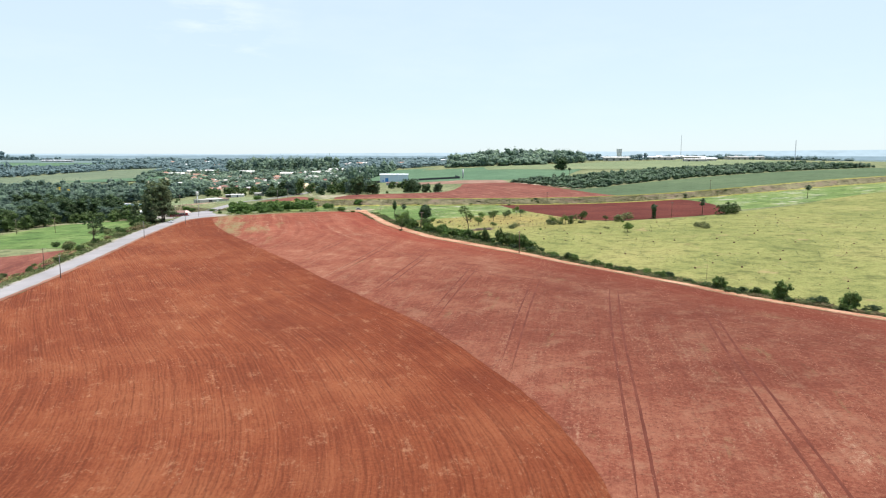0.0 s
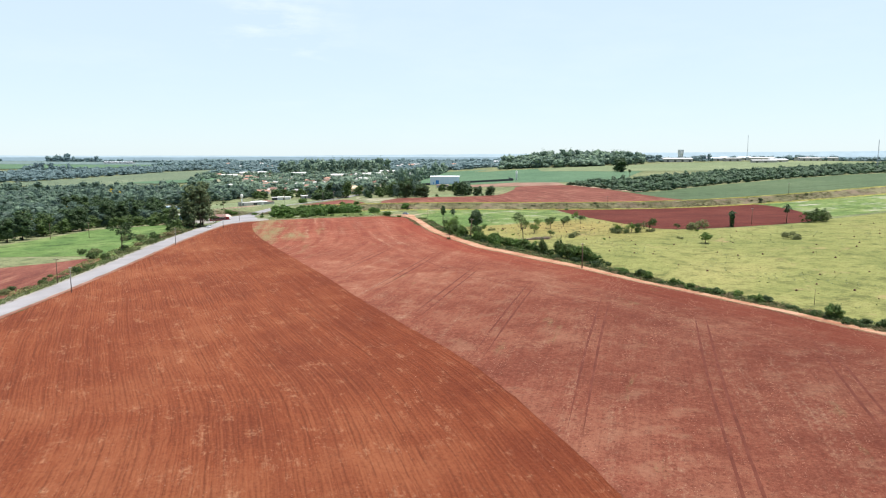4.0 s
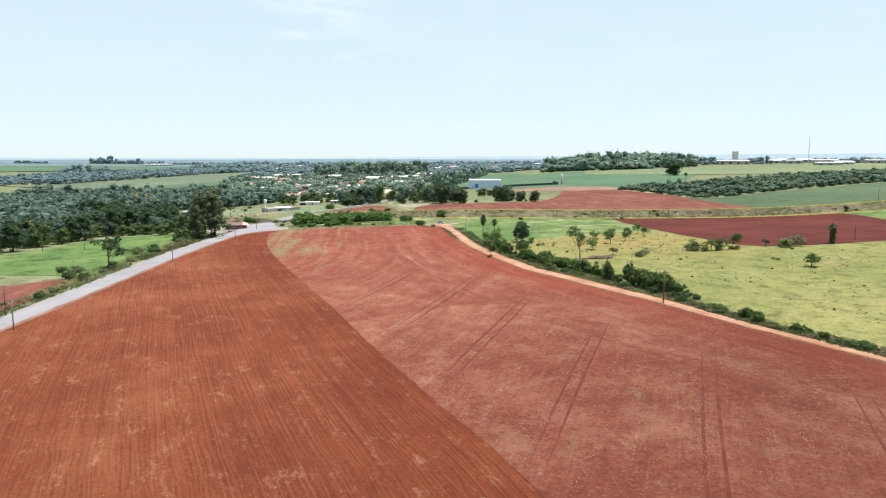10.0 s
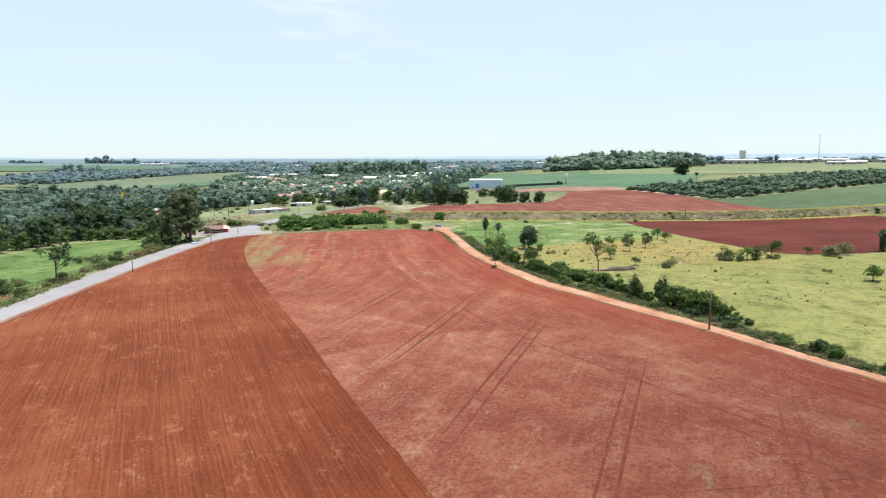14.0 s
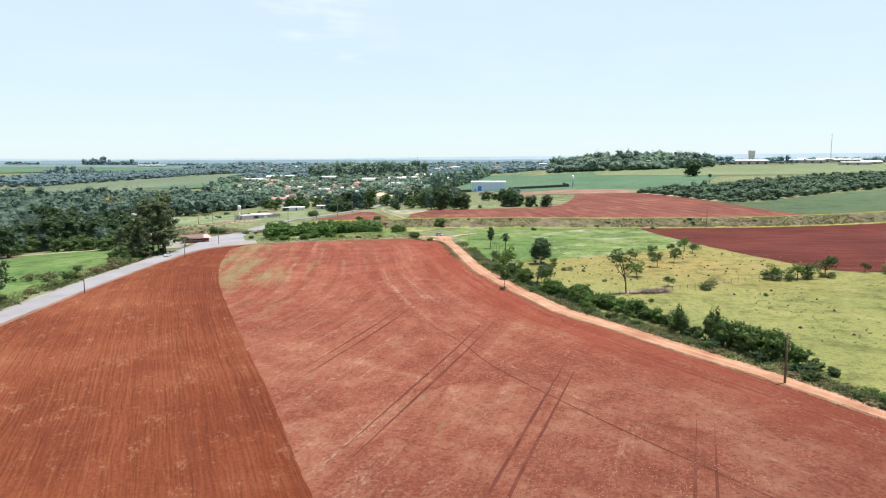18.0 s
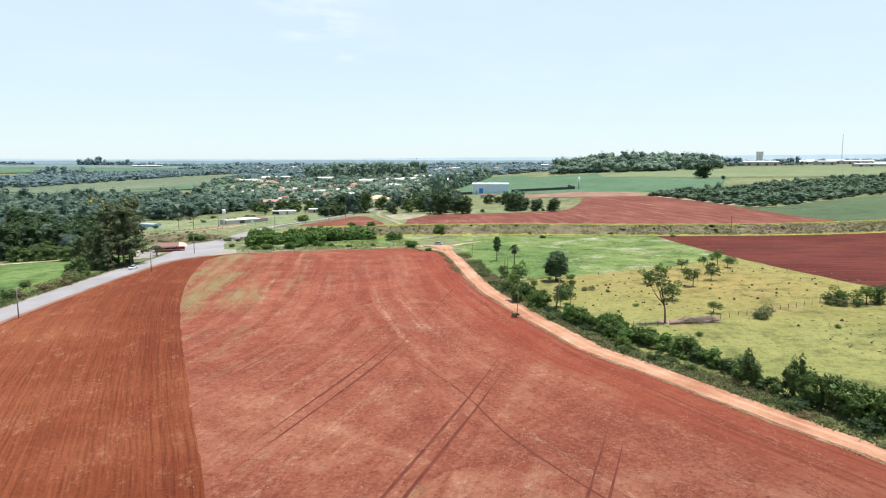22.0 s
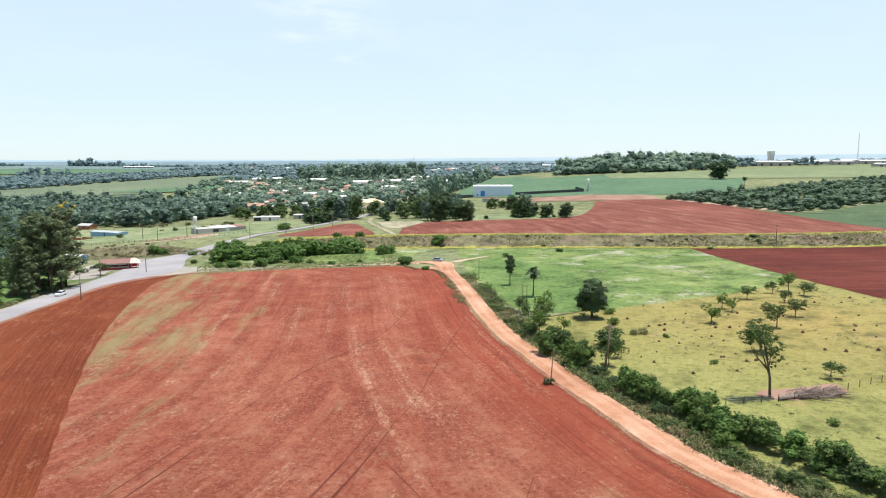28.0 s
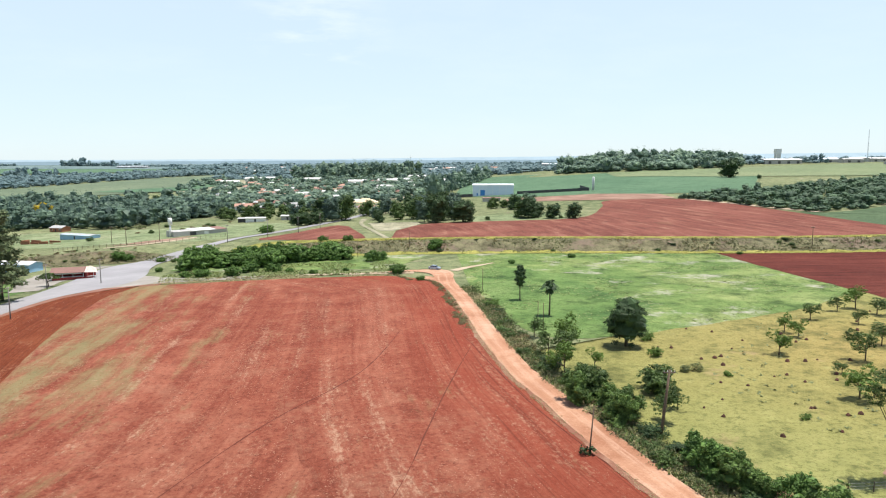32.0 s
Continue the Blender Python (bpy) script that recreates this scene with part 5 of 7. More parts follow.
# eucalyptus group and other trees by the paved road
euc = []
for k in range(3):
    r = np.random.default_rng(100 + k)
    lobes = [(r.uniform(-5, 5) * (1.15 - z / 36), r.uniform(-5, 5) * (1.15 - z / 36), z, r.uniform(1.3, 2.3), r.uniform(1.3, 2.3), r.uniform(1.0, 1.7)) for z in np.linspace(5.0, 22.5, 26)]
    euc.append(tree("eucalyptus_tree", "tall dark eucalyptus with ragged crown and slim trunk", "tree", 24, 6, 8, LEAF_EUC, 110 + k, 8000, 0.4, 0.32, lobes, 12, "roadside eucalyptus group", fill=0.6))
for k, (x, y, s) in enumerate(((-136.5, 191, 1.1), (-137, 197.5, 1.22), (-138.5, 203, 1.1), (-142, 193, 1.15), (-141.5, 186, 0.8), (-147, 190, 0.7), (-143.5, 201, 1.0), (-151, 184, 0.6), (-137.5, 180, 0.5), (-158, 207, 0.6), (-150, 205, 0.8))):
    stand(euc[k], x, y, 40 * k, s) if k < 3 else more(euc[k % 3], x, y, 67 * k, s)
r = np.random.default_rng(118)
lobes = [(r.uniform(-4.4, 4.4), r.uniform(-4.4, 4.4), r.uniform(5, 13), r.uniform(1.1, 1.9), r.uniform(1.1, 1.9), r.uniform(0.8, 1.3)) for _ in range(15)]
stand(tree("roadside_tree", "open spreading tree with clumped foliage beside the paved road", "tree", 13.5, 6, 4, LEAF_DARK, 119, 2000, 0.5, 0.26, lobes, 12), -138, 77)
rs = [bush("roadside_bush", "grey-green bush beside the paved road", 3.2, 4.2, LEAF_GREY, 120, 2800, 0.27, "roadside bushes"), bush("roadside_bush", "dark green bush beside the paved road", 3.0, 4.0, LEAF_MID, 121, 2800, 0.27, "roadside bushes"), bush("roadside_bush", "brown dry bush beside the paved road", 2.4, 3.6, LEAF_DRY, 122, 2200, 0.24, "roadside bushes")]
rl = (((-136, 53, 1, 0.9), (-142, 53, 1, 1.1), (-147, 122, 0, 1.2), (-139, 121, 1, 1.2), (-137, 137, 2, 1.2), (-154, 123, 0, 1.0), (-143, 163, 0, 1.1), (-138, 125, 2, 0.9), (-131, 17, 1, 0.8), (-146, 67, 0, 1.0), (-152, 68, 1, 0.9), (-139, 84, 1, 0.8), (-135, -17, 1, 0.6), (-134, -24, 0, 0.7), (-132, -6, 1, 0.6), (-152, 181, 2, 1.0)) + ((-137, 108, 0, 0.9), (-138, 95, 2, 0.8), (-136, 146, 2, 1.1), (-137, 155, 0, 1.1), (-135, 66, 0, 0.6), (-137, 72, 1, 0.7), (-133, 35, 2, 0.5), (-132, 28, 0, 0.6), (-133, -40, 1, 0.7), (-135, -60, 0, 0.7), (-136, -85, 1, 0.8), (-140, 166, 1, 1.0), (-150, 145, 1, 0.8), (-118, 281, 1, 0.5), (-160, 240, 0, 0.8), (-168, 262, 1, 1.0), (-140, 188, 1, 0.9), (-144, 197, 1, 1.1), (-149, 199, 0, 1.0), (-140, 201, 1, 0.8), (-153, 196, 1, 1.2), (-146, 185, 2, 0.9), (-138, 194, 0, 0.6), (-147, 207, 1, 1.0)))
for k, (x, y, v, s) in enumerate(rl):
    fresh = k in (0, 2, 4)
    stand(rs[v], x, y, 0, s) if fresh else more(rs[v], x, y, 53 * k, s)
for k in range(70):
    y = -120 + 4.4 * k
    more(rs[rngh.choice((0, 1, 2, 2))], -130.5 - 0.03 * max(0, y) - rngh.uniform(0.5, 5), y, rngh.uniform(0, 360), rngh.uniform(0.2, 0.5), 0.8)
bar_tree = [(-1.6, 0.4, 3.4, 1.9, 1.8, 0.7), (1.5, -0.3, 3.5, 2.0, 1.8, 0.7), (0, 0.8, 4.0, 1.8, 1.7, 0.7), (2.9, 0.4, 3.1, 1.2, 1.2, 0.5), (-2.9, -0.3, 3.0, 1.2, 1.2, 0.5)]
stand(tree("shade_tree", "spreading umbrella-shaped shade tree before the bar", "tree", 4.4, 4, 2.6, LEAF_MID, 125, 1300, 0.4, 0.16, bar_tree, 5), -139, 228)

# woodland: single trees along its edge, a mass of crowns behind
wt = [tree("woodland_tree", "dark green broadleaf tree at the edge of the wood", "tree", 12, 6.2, 0.8, LEAF_WOOD, 130, 3600, 0.5, group="trees along the wood", body=True, shell=0.75, lobe_count=8),
      tree("woodland_tree", "tall dark green broadleaf tree at the edge of the wood", "tree", 15, 5.6, 1.4, LEAF_DARK, 131, 4200, 0.52, group="trees along the wood", body=True, shell=0.75, lobe_count=10),
      tree("woodland_tree", "mid-green broadleaf tree at the edge of the wood", "tree", 10, 5.8, 0.6, LEAF_MID, 132, 3400, 0.48, group="trees along the wood", body=True, shell=0.75, lobe_count=8),
      tree("woodland_tree", "low spreading green tree at the edge of the wood", "tree", 7, 5.4, 0.4, LEAF_MID, 133, 2800, 0.46, group="trees along the wood", body=True, shell=0.75, lobe_count=7, squash=0.6),
      tree("mango_tree", "broad dark green mango tree with crown near the ground", "tree", 9.5, 6.8, 0.3, LEAF_DARK, 134, 5200, 0.45, 0.35, group="shade trees by the red field", body=True, shell=0.75, lobe_count=11)]
WOOD = [(-163, 246), (-176, 262), (-190, 300), (-205, 325), (-252, 378), (-312, 440), (-330, 492), (-299, 516), (-268, 498), (-236, 485), (-205, 535), (-190, 575), (-230, 680), (-330, 760), (-460, 800), (-620, 700), (-640, 420), (-520, 120), (-420, 20), (-330, 0), (-262, 30), (-228, 80), (-222, 150), (-216, 200), (-204, 238)]
EDGE = [(-160, 240), (-185, 285), (-203, 318), (-250, 374), (-310, 438), (-345, 430), (-300, 350), (-262, 250), (-268, 150), (-290, 90), (-262, 30), (-228, 80), (-222, 150), (-214, 205), (-195, 240)]
used = set()
for k, (x, y) in enumerate(scatter(EDGE, 12.8, 3)):
    v = rngh.choice((0, 0, 1, 1, 2, 3))
    if v in used:
        more(wt[v], x, y, rngh.uniform(0, 360), rngh.uniform(0.75, 1.2), rngh.uniform(0.85, 1.15))
    else:
        used.add(v)
        stand(wt[v], x, y)
canopy = [q for q in scatter(WOOD, 11.5, 4) if not inside(*q, EDGE) and math.hypot(q[0] + 276, q[1] - 474) > 26]
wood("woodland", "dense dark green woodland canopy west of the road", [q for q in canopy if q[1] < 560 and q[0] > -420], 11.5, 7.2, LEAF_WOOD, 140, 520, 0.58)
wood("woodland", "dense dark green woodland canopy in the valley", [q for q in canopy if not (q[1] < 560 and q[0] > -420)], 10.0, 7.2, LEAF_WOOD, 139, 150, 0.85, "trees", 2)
flower = tree("flowering_tree", "yellow-flowering tree among the dark woodland", "tree", 13, 5.0, 5, BLOOM, 141, 700, 0.7)
stand(flower, -258, 215)
for x, y, s in ((-378, 620, 0.9), (-384, 640, 1.0), (-372, 632, 0.8), (-262, 208, 0.8), (-330, 420, 0.6)):
    more(flower, x, y, x, s)

# low growth between the farm meadow and the wood
for k, (x, y) in enumerate(scatter([(-250, 398), (-205, 372), (-170, 420), (-128, 462), (-190, 500), (-240, 470)], 25, 33, 0.7)):
    if math.hypot(x + 232, y - 420) > 18:
        more(rs[k % 3], x, y, 53 * k, rngh.uniform(0.4, 1.1), rngh.uniform(0.6, 1.0), "scrubby bush scattered over the farm meadow")
for k, (x, y) in enumerate(scatter([(-205, 286), (-150, 288), (-142, 306), (-205, 316)], 6.5, 34, 0.5)):
    more(rs[(0, 2, 2, 1)[k % 4]], x, y, 53 * k, rngh.uniform(0.2, 0.5), 0.8, "low dry bush on the slope above the bar")

# shade trees by the town road and beside the red field
stand(wt[4], 4.3, 390, 0, 1.15, 0, 1.15)
for k, (x, y, v, s, tl) in enumerate((((-90, 411, 4, 0.8, 1.0), (-96, 415, 4, 0.75, 1.0), (-84, 414, 4, 0.8, 1.05), (-77, 430, 0, 1.15, 1.15), (-70, 438, 2, 1.4, 1.2), (-85, 437, 1, 1.1, 1.0), (-45, 406, 4, 0.62, 1.3), (-35, 422, 2, 0.85, 1.2), (-50, 432, 0, 0.8, 0.9), (-11, 391, 4, 1.1, 1.6), (-18, 399, 0, 0.95, 1.2), (-24, 424, 2, 1.1, 1.3), (-8, 404, 1, 1.05, 1.15), (-2, 410, 0, 1.1, 1.1), (43.5, 409, 4, 1.1, 1.2)) + ((40, 416, 2, 0.9, 1.1), (49, 415, 4, 0.75, 1.2), (57, 404.5, 4, 0.82, 1.1), (69.2, 403, 4, 0.84, 1.12), (41, 470, 4, 0.85, 1.25), (27, 484, 2, 0.8, 1.0), (52, 480, 0, 0.9, 1.0), (35, 490, 3, 0.8, 1.0), (18.8, 401, 3, 0.35, 0.9), (36.7, 412, 3, 0.35, 1.2), (62, 404, 3, 0.3, 0.8), (-178, 528, 2, 1.0, 0.9), (-185, 545, 0, 1.0, 1.0), (-20, 460, 0, 1.1, 1.0), (-12, 470, 2, 1.1, 1.0)) + ((0, 480, 0, 1.1, 1.0), (290, 737, 4, 1.55, 1.35), (-350, 812, 2, 0.9, 1.0), (-30, 455, 2, 1.0, 1.0), (-38, 448, 3, 1.0, 1.0), (8, 440, 2, 0.9, 1.0), (-100, 455, 2, 0.9, 1.0), (-108, 470, 0, 0.9, 1.0), (-120, 485, 2, 1.0, 1.0), (-135, 490, 3, 1.1, 1.0), (-150, 500, 2, 1.0, 1.0), (-165, 505, 3, 1.2, 1.0), (-60, 470, 2, 1.1, 1.0), (-48, 480, 0, 1.0, 1.0)))):
    more(wt[v], x, y, 47 * k, s, tl, "dark green shade tree standing near the fields")
for k, (x, y, v, s) in enumerate(((-203, 237, 3, 1.0), (-194, 240, 3, 0.9), (-190, 248, 0, 0.8), (-181, 250, 3, 0.9), (-210, 246, 1, 0.8), (-197, 259, 0, 0.9), (-242, 224, 0, 0.9), (-221, 217, 3, 0.9), (-220, 232, 3, 1.1), (-206, 228, 2, 0.75), (-199, 229, 3, 0.9), (-190, 228, 3, 1.0), (-178, 223, 3, 1.0), (-170, 228, 2, 0.8), (-145, 172, 2, 0.75), (-150, 176, 3, 0.6), (-163, 216, 2, 0.8))):
    more(wt[v], x, y, 61 * k, s, 0.95, "round green tree at the edge of the meadow")
TOWN = [(-250, 560), (-190, 560), (-120, 500), (-60, 470), (-20, 500), (-20, 640), (-30, 800), (20, 1050), (-60, 1250), (-480, 1350), (-420, 1050), (-330, 830)]
town_trees = [p for p in scatter(TOWN, 18, 6) if not (abs(p[0] + 75) < 18 and p[1] < 640) and (p[1] < 640 or noise.noise(Vector((p[0] * 0.017, p[1] * 0.012, 4))) > -0.2)]
for x, y in town_trees[:70]:
    more(wt[rngh.choice((0, 2, 3, 1))], x, y, rngh.uniform(0, 360), rngh.uniform(0.5, 0.8), rngh.uniform(0.75, 1.0), "green garden tree between the houses of the town")
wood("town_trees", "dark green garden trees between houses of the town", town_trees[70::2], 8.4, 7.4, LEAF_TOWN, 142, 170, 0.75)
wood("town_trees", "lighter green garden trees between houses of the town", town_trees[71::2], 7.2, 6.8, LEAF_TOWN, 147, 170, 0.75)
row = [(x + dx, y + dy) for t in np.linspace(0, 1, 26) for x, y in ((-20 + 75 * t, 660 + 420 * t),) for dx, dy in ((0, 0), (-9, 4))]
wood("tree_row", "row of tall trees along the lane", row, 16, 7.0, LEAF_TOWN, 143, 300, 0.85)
ORCHARD = [(168, 518), (186, 474), (204, 432), (217, 412), (248, 421), (294, 444), (420, 482), (660, 560), (660, 740), (420, 640), (300, 580), (225, 545)]
wood("orchard", "dense grove of low dark green fruit trees", scatter(ORCHARD, 8.6, 7, 0.3), 5.4, 4.9, LEAF_ORCHARD, 144, 130, 0.6, "trees", 2)
KNOLL = [(150, 992), (235, 960), (310, 948), (400, 962), (420, 1100), (300, 1150), (170, 1110)]
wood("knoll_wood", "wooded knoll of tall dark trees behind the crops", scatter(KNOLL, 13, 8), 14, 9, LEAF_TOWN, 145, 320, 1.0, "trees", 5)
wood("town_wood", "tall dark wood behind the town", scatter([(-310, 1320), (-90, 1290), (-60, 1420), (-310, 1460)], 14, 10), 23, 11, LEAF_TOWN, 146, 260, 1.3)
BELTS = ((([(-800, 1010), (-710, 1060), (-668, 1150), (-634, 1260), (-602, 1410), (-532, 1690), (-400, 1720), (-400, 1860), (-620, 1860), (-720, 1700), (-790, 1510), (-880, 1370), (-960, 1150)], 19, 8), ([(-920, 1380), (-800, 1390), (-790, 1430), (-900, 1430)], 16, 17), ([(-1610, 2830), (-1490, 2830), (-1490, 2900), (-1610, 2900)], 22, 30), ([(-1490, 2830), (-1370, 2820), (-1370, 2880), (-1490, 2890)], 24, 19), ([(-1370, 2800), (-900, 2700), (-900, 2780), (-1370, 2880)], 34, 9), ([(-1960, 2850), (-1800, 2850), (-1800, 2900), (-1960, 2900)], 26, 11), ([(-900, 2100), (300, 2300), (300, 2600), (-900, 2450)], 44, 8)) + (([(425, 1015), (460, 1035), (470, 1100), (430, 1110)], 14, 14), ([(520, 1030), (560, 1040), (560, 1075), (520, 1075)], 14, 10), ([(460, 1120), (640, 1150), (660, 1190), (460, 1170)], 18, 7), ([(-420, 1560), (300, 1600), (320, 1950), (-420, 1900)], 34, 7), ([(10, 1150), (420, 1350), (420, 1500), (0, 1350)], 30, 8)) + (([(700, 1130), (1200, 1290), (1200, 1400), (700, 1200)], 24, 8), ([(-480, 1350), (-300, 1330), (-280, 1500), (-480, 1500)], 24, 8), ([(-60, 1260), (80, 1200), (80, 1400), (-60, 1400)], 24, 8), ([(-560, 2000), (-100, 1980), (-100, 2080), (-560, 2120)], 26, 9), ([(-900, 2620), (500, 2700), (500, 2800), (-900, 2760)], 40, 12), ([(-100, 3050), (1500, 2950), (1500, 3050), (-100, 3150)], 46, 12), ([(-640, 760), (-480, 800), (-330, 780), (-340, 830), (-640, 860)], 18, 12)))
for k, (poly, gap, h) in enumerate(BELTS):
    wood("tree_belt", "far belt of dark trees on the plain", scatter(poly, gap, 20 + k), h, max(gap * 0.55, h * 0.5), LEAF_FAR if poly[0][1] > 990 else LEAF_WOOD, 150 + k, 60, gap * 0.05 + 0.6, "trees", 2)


# grass and weed tufts
def tufts(name, label, spots, h, w, mat, seed, blades=5):
    rng = np.random.default_rng(seed)
    p = np.array(spots)
    z = Z(p[:, 0], p[:, 1])
    n = len(p) * blades
    c = np.repeat(np.c_[p, z + 0.05], blades, 0) + np.c_[rng.normal(scale=w * 0.4, size=(n, 2)), np.zeros(n)]
    a = rng.uniform(0, 2 * math.pi, n)
    s = np.stack([np.cos(a), np.sin(a), 0 * a], 1) * w * rng.uniform(0.3, 0.8, (n, 1))
    lean = np.stack([-np.sin(a), np.cos(a)], 1) * w * rng.uniform(0.5, 1.0, (n, 1))
    up = np.c_[lean, h * rng.uniform(0.3, 1.0, n)]
    v = np.stack([c - s * 0.5, c + s * 0.5, c + s * 0.35 + up, c - s * 0.3 + up * 0.9], 1).reshape(-1, 3)
    return tagged(new(name, mesh_of(name, v, [(4 * i, 4 * i + 1, 4 * i + 2, 4 * i + 3) for i in range(n)], mat, False)), label, "grass", kind="stuff")


def patchy(poly, gap, seed, scale, cut):
    return [(x, y) for x, y in scatter(poly, gap, seed, 0.5) if noise.noise(Vector((x * scale, y * scale, seed))) > cut]


def scrub(name, label, spots, h, w, leaf, seed, n=70, size=0.16):
    """Low tangled growth that nobody could count: small heaped clumps of sprays on the ground."""
    rng = np.random.default_rng(seed)
    pieces = []
    for x, y in spots:
        a, b = w * rng.uniform(0.5, 1.3), h * rng.uniform(0.4, 1.3)
        z0 = z_at(x, y)
        lobes = [(x + rng.normal() * a * 0.5, y + rng.normal() * a * 0.5, z0 + b * rng.uniform(0.3, 0.7), a * rng.uniform(0.4, 0.8), a * rng.uniform(0.4, 0.8), b * 0.5) for _ in range(3)]
        pieces.append(sprays(lobes, n, size, rng, 0.3, 0.1, 0.4))
    return tagged(new(name, mesh_of(name, *joined(pieces), leaf, False)), label, "scrub", kind="stuff")


WEEDY = [(4, 232), (6, 200), (12, 160), (22, 142), (36, 142), (60, 153), (84, 166), (104, 184), (110, 194), (106, 279), (30, 279), (4, 279)]
tufts("weed_tufts", "tall green weeds scattered over the weedy field", patchy(WEEDY, 2.4, 1, 0.06, 0.1), 0.2, 0.8, TUFT, 1)


def along(line, lo, hi, gap, seed, scale, cut):
    """Spots strewn beside a line, from lo to hi metres off it, in patches."""
    rng = random.Random(seed)
    n = int(np.linalg.norm(np.diff(line, axis=0), axis=1).sum() / gap)
    line = spaced(line, n)
    out = []
    for off in np.arange(lo, hi, gap):
        for x, y in aside(line, -off):
            x, y = x + rng.uniform(-gap, gap) / 2, y + rng.uniform(-gap, gap) / 2
            if noise.noise(Vector((x * scale, y * scale, seed))) > cut:
                out.append((x, y))
    return out


hem_line = DIRT_EAST[(DIRT_EAST[:, 1] > -110) & (DIRT_EAST[:, 1] < 205)]
tufts("verge_grass", "rank dry grass along the dirt road hedge", along(hem_line, 0.2, 3.4, 0.75, 3, 0.09, -0.3), 0.55, 0.5, DRYTUFT, 3)
tufts("verge_grass", "rank green grass along the dirt road hedge", along(hem_line, 0.4, 3.8, 0.8, 4, 0.08, -0.15), 0.55, 0.5, TUFT, 4)
for n_, (label_, leaf_, cut_, h_) in enumerate((("dark olive scrub crowding the edge of the dirt road", LEAF_SCRUB, -0.25, 0.9), ("green weeds and saplings crowding the dirt road", LEAF_MID, 0.05, 1.1), ("dry brown scrub beside the dirt road", LEAF_DRY, 0.12, 0.8))):
    scrub("roadside_scrub", label_, along(hem_line, 0.9, 5.2 - n_ * 0.4, 1.15, 40 + n_, 0.07, cut_), h_, 0.95, leaf_, 60 + n_)
west_line = ROAD_W[(ROAD_W[:, 1] > -140) & (ROAD_W[:, 1] < 178)]
for n_, (label_, leaf_, cut_, h_) in enumerate((("tangled olive scrub along the paved road", LEAF_SCRUB, -0.05, 0.9), ("grey-green weeds along the paved road", LEAF_GREY, 0.0, 0.8), ("leafy green scrub along the paved road", LEAF_MID, 0.1, 1.3))):
    scrub("roadside_scrub", label_, [q for q in along(west_line, 2.4, 8.0 + n_, 1.7, 80 + n_, 0.06, cut_) if q[0] > -130.8 or q[1] > 50], h_, 1.2, leaf_, 90 + n_, 50, 0.24)
bank_line = np.array([(-195.0, 293.0), (330.0, 293.0)])
for n_, (label_, leaf_, cut_) in enumerate((("brownish tangled scrub over the old bank", LEAF_SCRUB, -0.15), ("dry straw-coloured scrub over the old bank", LEAF_DRY, 0.0), ("grey-green weeds over the old bank", LEAF_GREY, 0.1))):
    scrub("bank_scrub", label_, along(bank_line, -5.2, 4.6, 2.6, 50 + n_, 0.05, cut_), 0.9, 1.3, leaf_, 70 + n_, 34, 0.34)
lip = DIRT_WEST[(DIRT_WEST[:, 1] > -150) & (DIRT_WEST[:, 1] < 200)]
tufts("field_edge_grass", "broken line of dry straw along the field edge", along(lip, -0.35, 0.75, 0.34, 11, 0.09, -0.45), 0.26, 0.32, DRYTUFT, 11)
tufts("field_edge_grass", "green weeds along the field edge", along(lip, -0.3, 0.6, 0.5, 12, 0.12, -0.1), 0.26, 0.3, LEAF_GREY, 12)
tufts("headland_grass", "rank grass along the head of the field", patchy([(-100, 226), (-60, 228.5), (-18, 232), (-18, 238), (-24, 262), (-60, 262), (-100, 254), (-106, 240)], 1.2, 6, 0.07, -0.2), 0.5, 0.55, TUFT, 6)
tufts("headland_grass", "dry grass along the head of the field", patchy([(-104, 221), (-60, 225), (-16, 227), (-16, 230), (-48, 229), (-60, 234), (-100, 232)], 0.8, 7, 0.09, -0.2), 0.35, 0.5, DRYTUFT, 7)
tufts("roadside_grass", "rank grass along the paved road", patchy([(-126, -100), (-126, 0), (-134, 60), (-137, 120), (-138, 170), (-150, 170), (-146, 100), (-140, 40), (-134, 0), (-134, -100)], 1.1, 8, 0.08, -0.3), 0.5, 0.55, TUFT, 8)
tufts("pasture_tufts", "small rank tufts dotted over the pasture", patchy([(36, 100), (58, 40), (76, 0), (118, -72), (250, -60), (330, 100), (230, 118), (150, 100), (104, 175), (60, 145)], 3.8, 10, 0.05, 0.12), 0.3, 0.5, LEAF_GREY, 10)
GOLDTUFT = leafy("yellow_grass_tufts", (0.2, 0.19, 0.04), (0.46, 0.42, 0.1), (0.36, 0.33, 0.08), 0.3)
tufts("bank_grass", "yellow grass along the crest of the bank", patchy([(-60, 298.5), (330, 298.5), (330, 304), (-60, 304)], 0.95, 13, 0.03, -0.3), 0.4, 0.6, GOLDTUFT, 13)
tufts("bank_grass", "yellow grass along the foot of the bank", patchy([(0, 281.5), (330, 281.5), (330, 285.5), (0, 285.5)], 0.95, 14, 0.03, -0.15), 0.35, 0.6, GOLDTUFT, 14)
tufts("bank_grass", "tangled dry growth on the bank", patchy([(-200, 285), (330, 285), (330, 302), (-200, 300)], 1.4, 9, 0.06, -0.05), 0.5, 0.55, LEAF_GREY, 9)


# litter on the worked fields
def on_line(line, y):
    k = np.argsort(line[:, 1])
    return np.interp(y, line[k, 1], line[k, 0])


